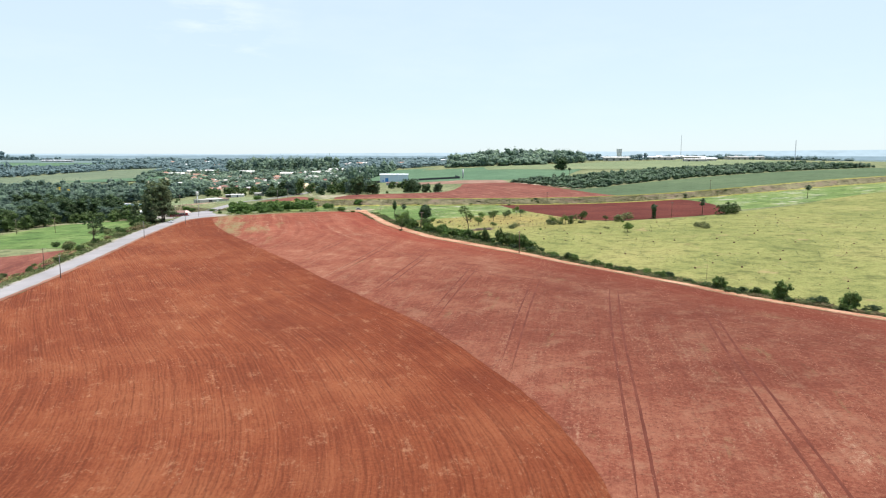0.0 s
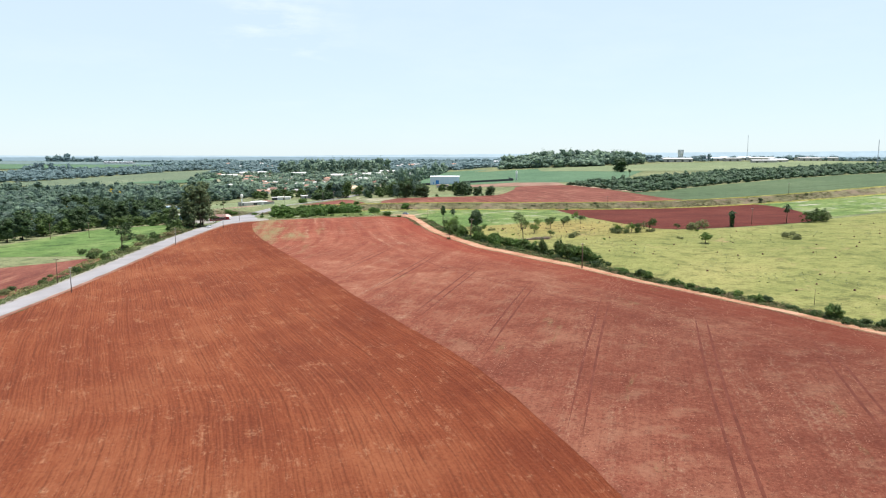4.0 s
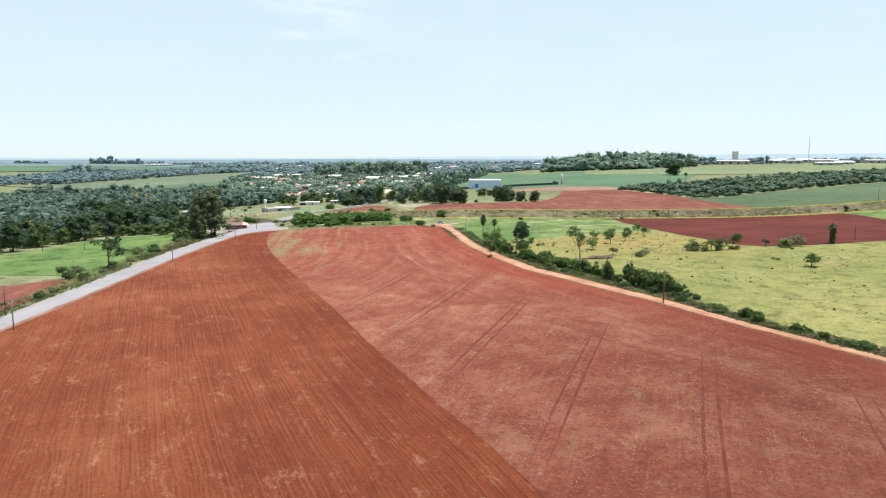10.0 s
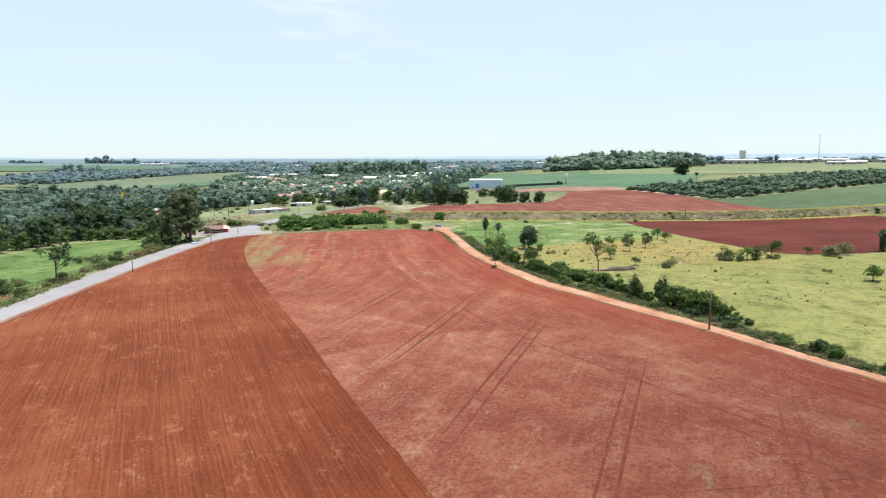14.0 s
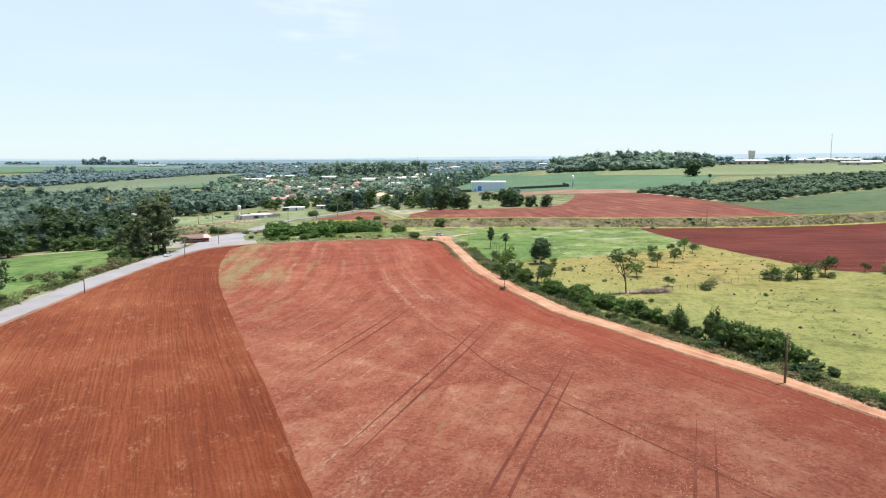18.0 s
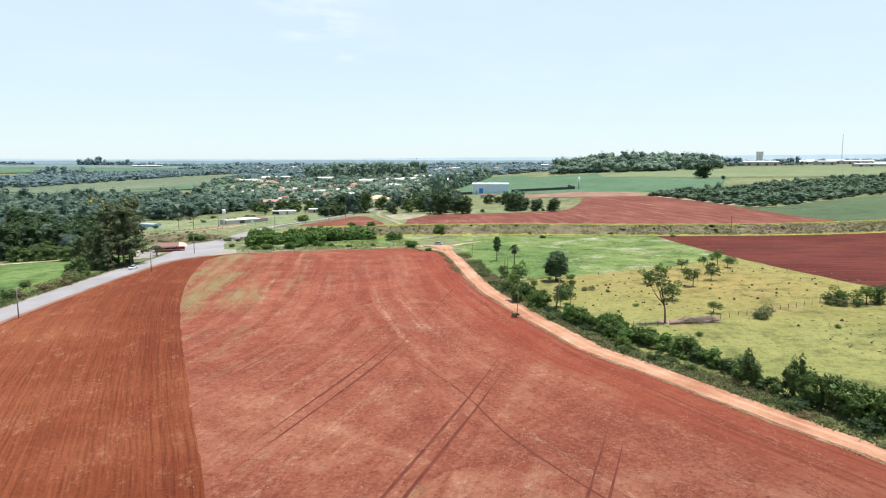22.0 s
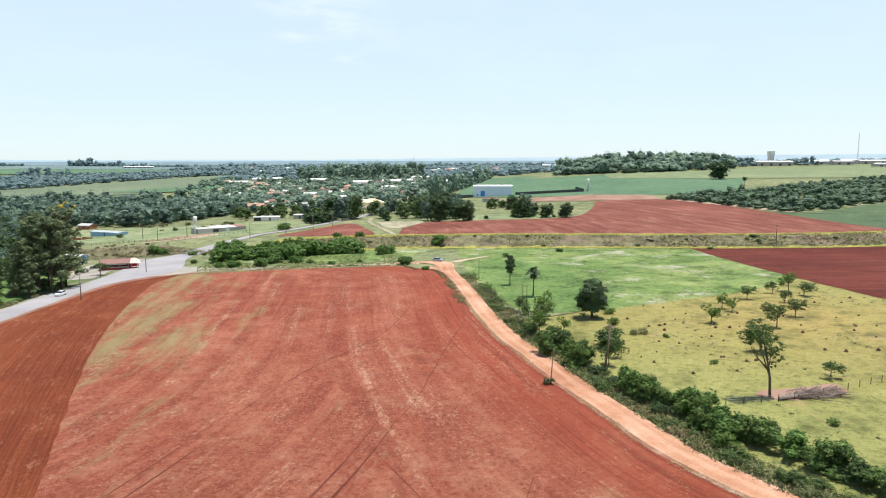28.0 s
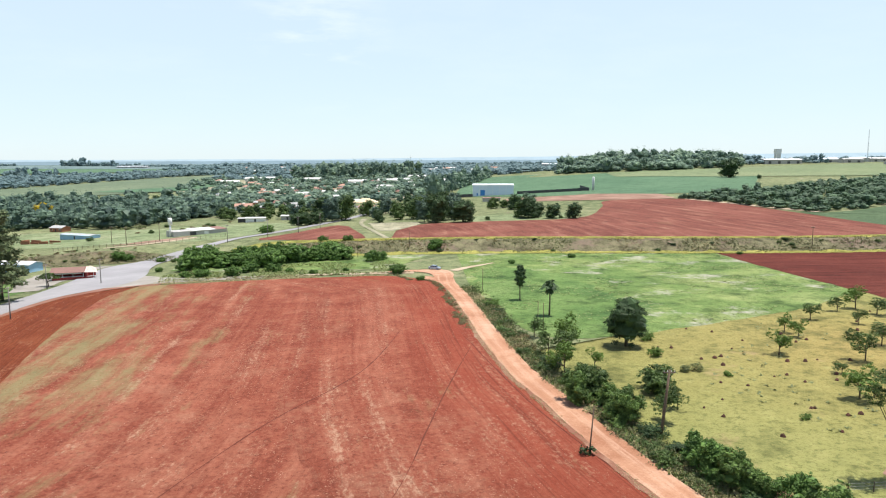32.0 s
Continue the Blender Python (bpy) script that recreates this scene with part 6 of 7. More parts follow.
def litter(name, label, category, n, west, east, lo, hi, size, mat, seed, cut, chunky=False, lanes=False):
    """Loose bits strewn between two lines, gathered in long drifts that follow the rows."""
    rng = np.random.default_rng(seed)
    y = rng.uniform(lo, hi, n)
    a, b = on_line(west, y) + 0.8, on_line(east, y) - 0.8
    t = rng.random(n)
    x = a + (b - a) * t
    u = x - lane_x(y) if lanes else x - a
    keep = np.array([noise.noise(Vector((p * 0.22, q * 0.02, seed))) + 0.7 * noise.noise(Vector((p * 0.9, q * 0.25, seed + 3))) > cut for p, q in zip(u, y)]) & (b - a > 2)
    x, y = x[keep], y[keep]
    k = len(x)
    c = np.c_[x, y, Z(x, y) + 0.2]
    r = size * rng.uniform(0.4, 1.5, (k, 1)) * np.array([[1.0, 1.0, 1.0 if chunky else 0.35]])
    ang = rng.uniform(0, 6.28, k)
    d0, d1 = np.c_[np.cos(ang), np.sin(ang), 0 * ang], np.c_[-np.sin(ang), np.cos(ang), 0 * ang]
    wide = 0.8 if chunky else 0.35
    up = np.c_[0 * ang, 0 * ang, np.ones(k)]
    v = np.stack([c - d0 * r, c - d1 * r * wide, c + d0 * r, c + d1 * r * wide, c + up * r[:, 2:3] * 0.8], 1).reshape(-1, 3)
    f = [(5 * i + q, 5 * i + (q + 1) % 4, 5 * i + 4) for i in range(k) for q in range(4)]
    tagged(new(name, mesh_of(name, v, f, mat, False)), label, category, kind="stuff")


litter("straw_litter", "pale straw bits in drifts over the harrowed field", "straw", 110000, FURROW, DIRT_WEST, -235, 215, 0.11, STRAW, 5, 0.22, False, True)
litter("straw_litter", "pale straw bits scattered over the ploughed field", "straw", 40000, FIELD_WEST, FURROW, -240, 200, 0.12, STRAW, 6, 0.38)
litter("soil_clods", "red earth clods over the harrowed field", "clods", 22000, FURROW, DIRT_WEST, -235, 215, 0.085, CLOD, 7, 0.05, True)
litter("soil_clods", "red earth clods over the ploughed field", "clods", 18000, FIELD_WEST, FURROW, -240, 200, 0.085, CLOD, 8, 0.1, True)

# ---- wheel ruts in the harrowed field ----
def x_on(line, y):
    k = np.argsort(line[:, 1])
    return float(np.interp(y, line[k, 1], line[k, 0]))


def rut(line, half, label):
    """One wheel's track: it fades to nothing at both ends."""
    line = spaced(line, max(6, int(np.linalg.norm(np.diff(line, axis=0), axis=1).sum() / 2)))
    wide = half * np.clip(np.minimum(np.arange(len(line)), np.arange(len(line))[::-1]) / 14, 0.12, 1)[:, None]
    t = np.gradient(line, axis=0)
    t /= np.linalg.norm(t, axis=1)[:, None]
    side = np.stack([t[:, 1], -t[:, 0]], 1) * wide
    land("wheel_rut", line - side, line + side, RUT, 0.2, label, "rut", 2.0, 0.09)


for x0 in (-90, -64, -37.5, -12, 14, 40, 66.5, 92.5):
    for side in (-1.4, 1.4):
        ys = np.arange(-300, 72, 4.0)
        base = x0 + side + 16 - float(lane_x(-50))
        pts = np.array([(base + lane_x(y) + 0.4 * math.sin(y / 23 + x0), y) for y in ys])
        road = np.abs(beside(pts, DIRT_WEST)[:, 0])
        keep = [p for p, r in zip(pts, road) if x_on(FURROW, p[1]) + 1.2 < p[0] and p[0] < x_on(DIRT_WEST, p[1]) and r > 15 + 6 * math.sin(x0)]
        if len(keep) > 5:
            rut(np.array(keep), 0.27, "faint dark tractor wheel rut across the soil")
for pts, w in (([(-13.6, 58), (1, 30), (9, 9), (25, -18.7), (37, -37), (52, -60), (66, -82), (88, -116)], 0.15), ([(56, -22), (63, -36), (71, -51), (80, -68), (90, -86)], 0.13), ([(-40, 60), (-30, 93), (-18, 120), (-12, 160)], 0.1), ([(2.8, 139), (-2.5, 110), (-5.5, 91), (-8.5, 73), (-14, 57)], 0.1), ([(-1, 150), (6, 118), (11, 98), (17, 80), (24, 62)], 0.1), ([(6, -80), (20, -77.5), (43, -74.5), (63, -72.5)], 0.1), ([(26, 44), (34, 30), (43, 12), (54, -5)], 0.14)):
    a = curve(pts, 3.0)
    rut(a, w, "curved tractor wheel rut in the soil")


# ---- things that were built ----
def box(x0, x1, y0, y1, z0, z1):
    v = [(x, y, z) for z in (z0, z1) for y in (y0, y1) for x in (x0, x1)]
    return np.array(v, float), [(0, 2, 3, 1), (4, 5, 7, 6), (0, 1, 5, 4), (2, 6, 7, 3), (0, 4, 6, 2), (1, 3, 7, 5)]


def slab(quad, thick):
    """A flat piece with thickness, from its upper corners."""
    q = np.array(quad, float)
    n = len(q)
    v = np.vstack([q, q - (0, 0, thick)])
    return v, [tuple(range(n)), tuple(range(2 * n - 1, n - 1, -1))] + [(i, i + n, (i + 1) % n + n, (i + 1) % n) for i in range(n)]


def piece(name, shapes, mat, parent, label="", smooth=False):
    return part(name, mesh_of(name, *joined(shapes), mat, smooth), parent, label)


def gable(w, d, h, rise, eave=0.5):
    a, b = w / 2 + eave, d / 2 + eave
    return [slab([(-a, -b, h - 0.1), (a, -b, h - 0.1), (a, 0, h + rise), (-a, 0, h + rise)], 0.18), slab([(a, b, h - 0.1), (-a, b, h - 0.1), (-a, 0, h + rise), (a, 0, h + rise)], 0.18)]


def hip(w, d, h, rise, eave=0.6):
    a, b, r = w / 2 + eave, d / 2 + eave, max(0.2, w / 2 - d / 2)
    return [slab([(-a, -b, h), (a, -b, h), (r, 0, h + rise), (-r, 0, h + rise)], 0.16), slab([(a, b, h), (-a, b, h), (-r, 0, h + rise), (r, 0, h + rise)], 0.16), slab([(a, -b, h), (a, b, h), (r, 0, h + rise)], 0.16), slab([(-a, b, h), (-a, -b, h), (-r, 0, h + rise)], 0.16)]


def walls(w, d, h, rise=0.0):
    v = [(-w / 2, -d / 2, -0.6), (w / 2, -d / 2, -0.6), (w / 2, d / 2, -0.6), (-w / 2, d / 2, -0.6), (-w / 2, -d / 2, h), (w / 2, -d / 2, h), (w / 2, d / 2, h), (-w / 2, d / 2, h), (-w / 2, 0, h + rise), (w / 2, 0, h + rise)]
    return np.array(v, float), [(0, 1, 5, 4), (2, 3, 7, 6), (1, 2, 6, 9, 5), (3, 0, 4, 8, 7), (3, 2, 1, 0), (4, 5, 9, 8), (8, 9, 6, 7)]


def openings(parent, w, d, count, door=True, y=None):
    """Windows with frame and pane, and a door, along the front."""
    y = -d / 2 if y is None else y
    for k in range(count):
        x = -w / 2 + w * (k + 0.5) / count
        if door and k == count // 2:
            piece("door", [box(x - 0.45, x + 0.45, y - 0.06, y, 0, 2.1)], DARKWALL, parent)
            continue
        win = piece("window", [box(x - 0.7, x + 0.7, y - 0.05, y, 1.0, 1.12), box(x - 0.7, x + 0.7, y - 0.05, y, 2.0, 2.12), box(x - 0.7, x - 0.6, y - 0.05, y, 1.12, 2.0), box(x + 0.6, x + 0.7, y - 0.05, y, 1.12, 2.0)], WHITE, parent)
        piece("pane", [box(x - 0.6, x + 0.6, y - 0.025, y - 0.01, 1.12, 2.0)], GLASS, win)


def house(label, w, d, h, rise, wall_mat, roof_mat, hipped=False, count=3):
    ob = thing("house", label, "house", "houses of the town")
    piece("wall", [walls(w, d, h, 0 if hipped else rise * 0.93)], wall_mat, ob)
    piece("roof", (hip if hipped else gable)(w, d, h, rise), roof_mat, ob)
    openings(ob, w, d, count)
    return ob


HOUSES = [house("low white house with terracotta gable roof", 13, 9, 3.0, 2.0, WHITE, TERRACOTTA), house("white house with hipped terracotta roof", 12, 10, 3.0, 2.3, WHITE, TERRACOTTA, True), house("long white building with pale sheet roof", 20, 10, 3.6, 1.4, WHITE, PALEROOF, False, 5), house("raw brick house with grey sheet roof", 11, 8, 3.0, 1.4, BRICK, GREYROOF), house("cream house with weathered rusty roof", 13, 9, 3.2, 2.0, painted("cream_wall_paint", (0.66, 0.55, 0.38)), RUSTROOF, True)]
place = (((-314, 1114, 1, 1.7), (-236, 886, 0, 1.6), (-246, 880, 1, 1.3), (-230, 790, 0, 1.4), (-240, 760, 1, 1.2), (-193, 632, 0, 1.25), (-168, 655, 4, 1.1), (-153, 735, 0, 1.2), (-225, 1160, 1, 1.7), (-336, 1300, 2, 2.2), (-370, 1290, 2, 1.6), (-151, 1100, 2, 2.0), (-125, 1100, 4, 2.0), (-102, 1090, 2, 1.8)) + ((-80, 1100, 2, 1.4), (-48, 868, 2, 1.25), (-95, 640, 2, 0.8), (-130, 880, 1, 1.2), (-76, 455, 4, 0.75), (-66, 520, 0, 0.9), (-300, 900, 2, 0.9), (-282, 488, 3, 1.0), (-291, 870, 3, 0.8), (-205, 700, 3, 1.0), (-180, 800, 1, 1.1), (-270, 960, 0, 1.3), (-290, 1000, 1, 1.3), (-210, 980, 1, 1.4)) + ((-180, 940, 4, 1.2), (-250, 1050, 0, 1.5), (-60, 760, 4, 1.0), (-110, 780, 3, 1.0), (-160, 1010, 1, 1.3), (-20, 900, 2, 1.3), (-10, 960, 2, 1.6), (-380, 1180, 2, 1.5), (-420, 1250, 1, 1.6), (-250, 1240, 2, 1.8), (-130, 1220, 0, 1.6), (-60, 1190, 2, 1.7), (-255, 700, 1, 1.0), (-140, 600, 3, 0.8)))
rngt = random.Random(5)
place += tuple((x, y, rngt.choice((0, 1, 2, 4, 3, 2, 3)), rngt.uniform(0.8, 1.15)) for x, y in scatter([(-260, 640), (-150, 600), (-110, 700), (-60, 900), (-40, 1080), (-300, 1280), (-400, 1250), (-330, 960)], 46, 12, 0.45) if x < 0)
for k, (x, y, v, s) in enumerate(place):
    ob = HOUSES[v] if k in (0, 1, 9, 21, 6) else copy_thing(HOUSES[v], Matrix.Identity(4))
    stand(ob, x, y, (17 * k) % 50 - 25, min(s, 1.5 if v == 2 else 1.15))
rngb = random.Random(31)
for k in range(90):
    d = rngb.uniform(1350, 2600)
    a = rngb.choice((rngb.uniform(-0.35, 0.1), rngb.uniform(-0.32, 0.0), rngb.uniform(-0.2, 0.08), rngb.uniform(0.34, 0.62)))
    if -0.5 < a < -0.26 and d < 1900:
        continue
    ob = copy_thing(HOUSES[rngb.choice((2, 2, 0, 1))], Matrix.Identity(4))
    ob["label"] = "distant low building with light walls among trees"
    stand(ob, d * math.sin(a), d * math.cos(a), rngb.uniform(-30, 30), rngb.uniform(1.0, 1.7), 0, rngb.uniform(0.8, 1.2))

# roadside bar
bar = thing("roadside_bar", "open roadside bar with rusty roof and dark red walls", "bar")
piece("floor_slab", [box(-8, 8, -4.5, 4.5, -0.5, 0.15)], CONCRETE, bar)
piece("back_wall", [box(-7.6, 7.6, 3.6, 3.85, 0.15, 3.3)], REDPAINT, bar)
piece("side_wall", [box(-7.6, -7.35, -2.5, 3.6, 0.15, 3.3)], REDPAINT, bar)
piece("side_wall", [box(4.4, 4.65, -2.5, 3.6, 0.15, 3.3)], REDPAINT, bar)
piece("counter", [box(-6.6, 3.8, -2.9, -2.4, 0.15, 1.25)], WHITE, bar)
piece("sign_board", [box(-6.5, 3.5, -4.05, -3.95, 2.3, 3.0)], WHITE, bar, "faded white fascia board")
piece("front_wall", [box(-7.6, 8.0, -4.4, -4.25, 0.15, 1.1)], REDPAINT, bar)
for x in (-7.5, -3.6, 0.3, 4.2, 8.0):
    piece("post", [tube([(x, -4.3, 0.1), (x, -4.3, 3.0)], [0.09, 0.09], 6)], WHITE, bar)
piece("roof", [slab([(-8.4, -5.0, 2.9), (4.6, -5.0, 2.9), (4.6, 0.2, 4.4), (-8.4, 0.2, 4.4)], 0.15), slab([(4.6, 4.6, 3.2), (-8.4, 4.6, 3.2), (-8.4, 0.2, 4.4), (4.6, 0.2, 4.4)], 0.15)], RUSTROOF, bar)
piece("awning", [slab([(4.7, -5.2, 2.9), (9.6, -4.6, 2.7), (8.2, 1.2, 3.6), (6.4, 0.6, 4.5), (4.7, 0.6, 4.3)], 0.1)], PEACHROOF, bar, "pale peach canopy")
stand(bar, -139.9, 246, 18, 0.87, 0, 1.12)
# blue hut
hut = thing("blue_hut", "pale blue hut with white patched sheet roof", "hut")
piece("wall", [walls(11, 6, 2.9, 0.5)], PALEBLUE, hut)
piece("roof", gable(11, 6, 2.9, 0.6, 0.4), PALEROOF, hut)
openings(hut, 11, 6, 3)
stand(hut, -178, 274.8, -8, 1.32)
# farm shed with water tank
shed = thing("farm_shed", "grey block farm shed with pale roof", "shed")
piece("wall", [walls(30, 11, 3.4, 0.2)], CONCRETE, shed)
piece("roof", [slab([(-4, -5.9, 3.5), (9, -5.9, 3.5), (9, 5.9, 4.0), (-4, 5.9, 4.0)], 0.15)], PALEROOF, shed)
piece("roof", [slab([(9.05, -5.9, 3.5), (15.4, -5.9, 3.5), (15.4, 5.9, 4.1), (9.05, 5.9, 4.1)], 0.15)], RUSTROOF, shed, "rust-red sheet roof")
piece("gate", [box(-6, -2.6, -5.6, -5.52, 0, 2.8)], DARKWALL, shed)
piece("gate", [box(2, 4.4, -5.6, -5.52, 0, 2.6)], WHITE, shed, "white door")
stand(shed, -145, 383, 42, 1.0, 0.0, 0.8)
tank = thing("water_tank", "white water tank on a tall column", "water tank")
piece("column", [tube([(0, 0, -0.5), (0, 0, 6.8)], [0.55, 0.5], 10)], WHITE, tank, "", True)
piece("tank", [tube([(0, 0, 6.6), (0, 0, 7.0), (0, 0, 10.2), (0, 0, 10.5)], [0.6, 1.15, 1.15, 0.9], 14)], WHITE, tank, "", True)
stand(tank, -155, 371)
# sheds by the town road
for label, x, y, w, d, roof, turn in (("low shed with pale sheet roof by the meadow", -137, 473, 13, 6, PALEROOF, 4), ("dark open shed by the meadow", -147, 475, 5, 5, GREYROOF, 4), ("small farm shed with grey roof among trees", -115, 476, 9, 6, PALEROOF, -6), ("long low grey-blue walled barn in the meadow", -232, 421.5, 26, 8, GREYROOF, -24), ("low rust-roofed annex before the warehouse", 30, 560, 14, 6, RUSTROOF, 0)):
    s = thing("shed", label, "shed")
    piece("wall", [walls(w, d, 2.8, 0.4)], WHITE if "pale" in label else (BRICK if "brick" in label else DARKWALL if "dark" in label else PALEBLUE if "blue" in label else CONCRETE), s)
    piece("roof", gable(w, d, 2.8, 0.5, 0.5), roof, s)
    piece("door", [box(-0.6, 0.6, -d / 2 - 0.06, -d / 2, 0, 2.1)], DARKWALL, s)
    stand(s, x, y, turn)
ruin = thing("brick_ruin", "roofless low brick walls in the farm meadow", "ruin")
for x0, x1, y0, y1, h in ((-13, -6, 0, 0.3, 1.6), (-5.4, 1, 0.2, 0.5, 1.0), (2, 9, 0, 0.3, 1.9), (9.7, 13, 0.1, 0.4, 1.2), (-13.35, -13.05, 0, 6, 1.7), (1.35, 1.65, 0.6, 6, 1.4), (-12, -4, 6, 6.3, 1.5), (3, 12, 6, 6.3, 1.8)):
    piece("wall", [box(x0, x1, y0, y1, -0.6, h)], BRICK, ruin)
stand(ruin, -247, 401, -20)
pav = thing("pavilion", "large cream hipped roof pavilion", "pavilion")
piece("roof", hip(19, 14, 3.2, 3.2, 1.2), CREAMROOF, pav)
for x in (-9, -3, 3, 9):
    for y in (-6.5, 6.5):
        piece("post", [tube([(x, y, -0.5), (x, y, 3.2)], [0.2, 0.2], 6)], WHITE, pav)
stand(pav, -76, 592, 5)
# white warehouse with a blue door
ware = thing("warehouse", "white and pale blue sheet-metal warehouse with blue door", "warehouse")
piece("wall", [walls(37, 20, 9.6, 0.6)], painted("pale_blue_white_sheet", (0.62, 0.69, 0.78), (0.45, 0.45, 0.45), 0.25, 0.5), ware)
piece("roof", gable(37, 20, 9.6, 0.9, 0.4), WHITEMETAL, ware)
piece("fascia", [box(-18.8, 18.8, -10.12, -10.02, 8.7, 9.7)], WHITEMETAL, ware)
piece("door", [box(-11.5, -7.5, -10.14, -10.02, 0, 5)], BLUEPAINT, ware, "bright blue roller door")
piece("side_door", [box(-15.0, -13.8, -10.12, -10.02, 0, 2.2)], BLUEPAINT, ware, "narrow blue door")
for k in range(7):
    piece("pilaster", [box(-18.5 + 6 * k, -18.1 + 6 * k, -10.2, -10.0, 0, 8.7)], WHITEMETAL, ware)
stand(ware, 36, 640, -3)
yardwall = thing("compound_wall", "dark panel wall round the warehouse yard", "wall")
for k in range(26):
    x0, x1 = -8 + 5 * k, -3.05 + 5 * k
    if 16 < x0 < 54:
        continue
    za = z_at(x0, 628)
    piece("panel", [box(x0, x1, 627.9, 628.15, za - 0.8, za + 2.9)], DARKWALL, yardwall)
for k in range(9):
    y0 = 628.3 + 5 * k
    za = z_at(122.1, y0)
    piece("panel", [box(122.0, 122.25, y0, y0 + 4.95, za - 0.8, za + 2.9)], DARKWALL, yardwall)
tower = thing("water_cylinder", "slim white cylindrical water tower", "water tower")
piece("shaft", [tube([(0, 0, -0.5), (0, 0, 11.6), (0, 0, 12.2)], [1.05, 1.05, 0.5], 14)], WHITE, tower, "", True)
piece("ladder", [tube([(0.25 * s, -1.2, 0), (0.25 * s, -1.2, 11.8)], [0.04, 0.04], 4) for s in (-1, 1)] + [box(-0.25, 0.25, -1.23, -1.18, 0.5 * k, 0.5 * k + 0.05) for k in range(1, 23)], WIRE, tower)
stand(tower, 127, 634)
wt_big = thing("water_tower", "large pale concrete water tower on the ridge", "water tower")
for x in (-4.5, 4.5):
    for y in (-4.5, 4.5):
        piece("leg", [box(x - 0.9, x + 0.9, y - 0.9, y + 0.9, -2, 16)], WHITE, wt_big)
piece("core", [box(-4.4, 4.4, -4.0, 4.0, -2, 16)], WHITE, wt_big)
piece("reservoir", [box(-6.2, 6.2, -6.2, 6.2, 16, 24)], WHITE, wt_big)
piece("cap", [box(-6.7, 6.7, -6.7, 6.7, 24.02, 24.8)], WHITE, wt_big)
stand(wt_big, 553, 1198, 0, 0.74, 0, 1.25)
for x, y, w, d, h, roof in ((487, 1046, 56, 20, 6, PALEROOF), (600, 1060, 30, 16, 5, GREYROOF), (690, 1130, 50, 20, 5, PALEROOF), (770, 1100, 45, 20, 5, GREYROOF), (850, 1190, 60, 22, 6, GREYROOF), (240, 1640, 60, 22, 14, WHITEMETAL), (579, 1108, 50, 18, 5, WHITEMETAL), (663, 1185, 60, 18, 6, WHITEMETAL), (600, 940, 40, 14, 4, GREYROOF), (648, 985, 34, 14, 4, WHITEMETAL), (640, 960, 18, 10, 4, PALEROOF), (-1150, 2500, 110, 24, 7, WHITEMETAL)):
    s = thing("industrial_shed", "long low industrial shed with pale roof", "warehouse")
    piece("wall", [walls(w, d, h, 1.2)], CONCRETE, s)
    piece("roof", gable(w, d, h, 1.6, 0.6), roof, s)
    for k in range(max(2, int(w / 14))):
        x0 = -w / 2 + 6 + 14 * k
        if x0 + 4 < w / 2:
            piece("gate", [box(x0, x0 + min(4, w / 5), -d / 2 - 0.1, -d / 2, 0, h * 0.6)], DARKWALL, s)
    stand(s, x, y, (w * 7) % 20 - 10)


def mast(label, x, y, h):
    ob = thing("lattice_mast", label, "mast")
    shapes = []
    for k in range(3):
        a = 2.1 * k
        piece("leg", [tube([(1.0 * math.cos(a), 1.0 * math.sin(a), -0.5), (0.25 * math.cos(a), 0.25 * math.sin(a), h)], [0.16, 0.1], 4)], MASTSTEEL, ob)
    for k in range(int(h / 3)):
        r0, r1 = 1.0 - 0.75 * 3 * k / h, 1.0 - 0.75 * 3 * (k + 1) / h
        for j in range(3):
            a, b = 2.1 * j, 2.1 * (j + 1)
            shapes.append(tube([(r0 * math.cos(a), r0 * math.sin(a), 3 * k), (r1 * math.cos(b), r1 * math.sin(b), 3 * k + 3)], [0.06, 0.06], 3))
    piece("bracing", shapes, MASTSTEEL, ob)
    stand(ob, x, y)


mast("tall thin lattice radio mast on the ridge", 650, 1104, 50)
mast("tall thin lattice radio mast beyond the crops", 574, 600, 38)

# ---- poles, fences, small things ----
def pole(label, h, r, arm=True, mat=None):
    ob = thing("utility_pole", label, "utility pole", "utility poles")
    piece("shaft", [tube([(0, 0, -0.6), (0, 0, h * 0.5), (0, 0, h)], [r * 1.2, r, r * 0.75], 8)], mat or POLEWOOD, ob, "", True)
    if arm:
        piece("crossarm", [box(-0.95, 0.95, -0.08, 0.08, h - 0.45, h - 0.3)], POLEWOOD, ob)
        for x in (-0.85, -0.3, 0.3, 0.85):
            piece("insulator", [tube([(x, 0, h - 0.3), (x, 0, h - 0.1)], [0.05, 0.035], 6)], WHITE, ob)
    return ob


P1 = pole("tall weathered utility pole with crossarm", 9.4, 0.19)
stand(P1, 26.1, 87, 20).matrix_basis @= Matrix.Rotation(radians(6), 4, "Y")
more(P1, 60, -3.3, 35)
P2 = pole("thin wooden pole beside the dirt road", 6.6, 0.09, False)
stand(P2, 15.6, 82.3).matrix_basis @= Matrix.Rotation(radians(4), 4, "Y")
for x, y, s in ((7, 196, 1.0), (18, 146, 0.95), (17.2, 149, 0.9), (-20, 292, 1.0), (-40, 275, 1.0), (110, -66, 0.7)):
    more(P2, x, y, 0, s)
P3 = pole("grey concrete utility pole beside the paved road", 8.6, 0.14, True, painted("weathered_pole_concrete", (0.2, 0.185, 0.17), (0.1, 0.09, 0.08)))
stand(P3, -117.6, 174, 80)
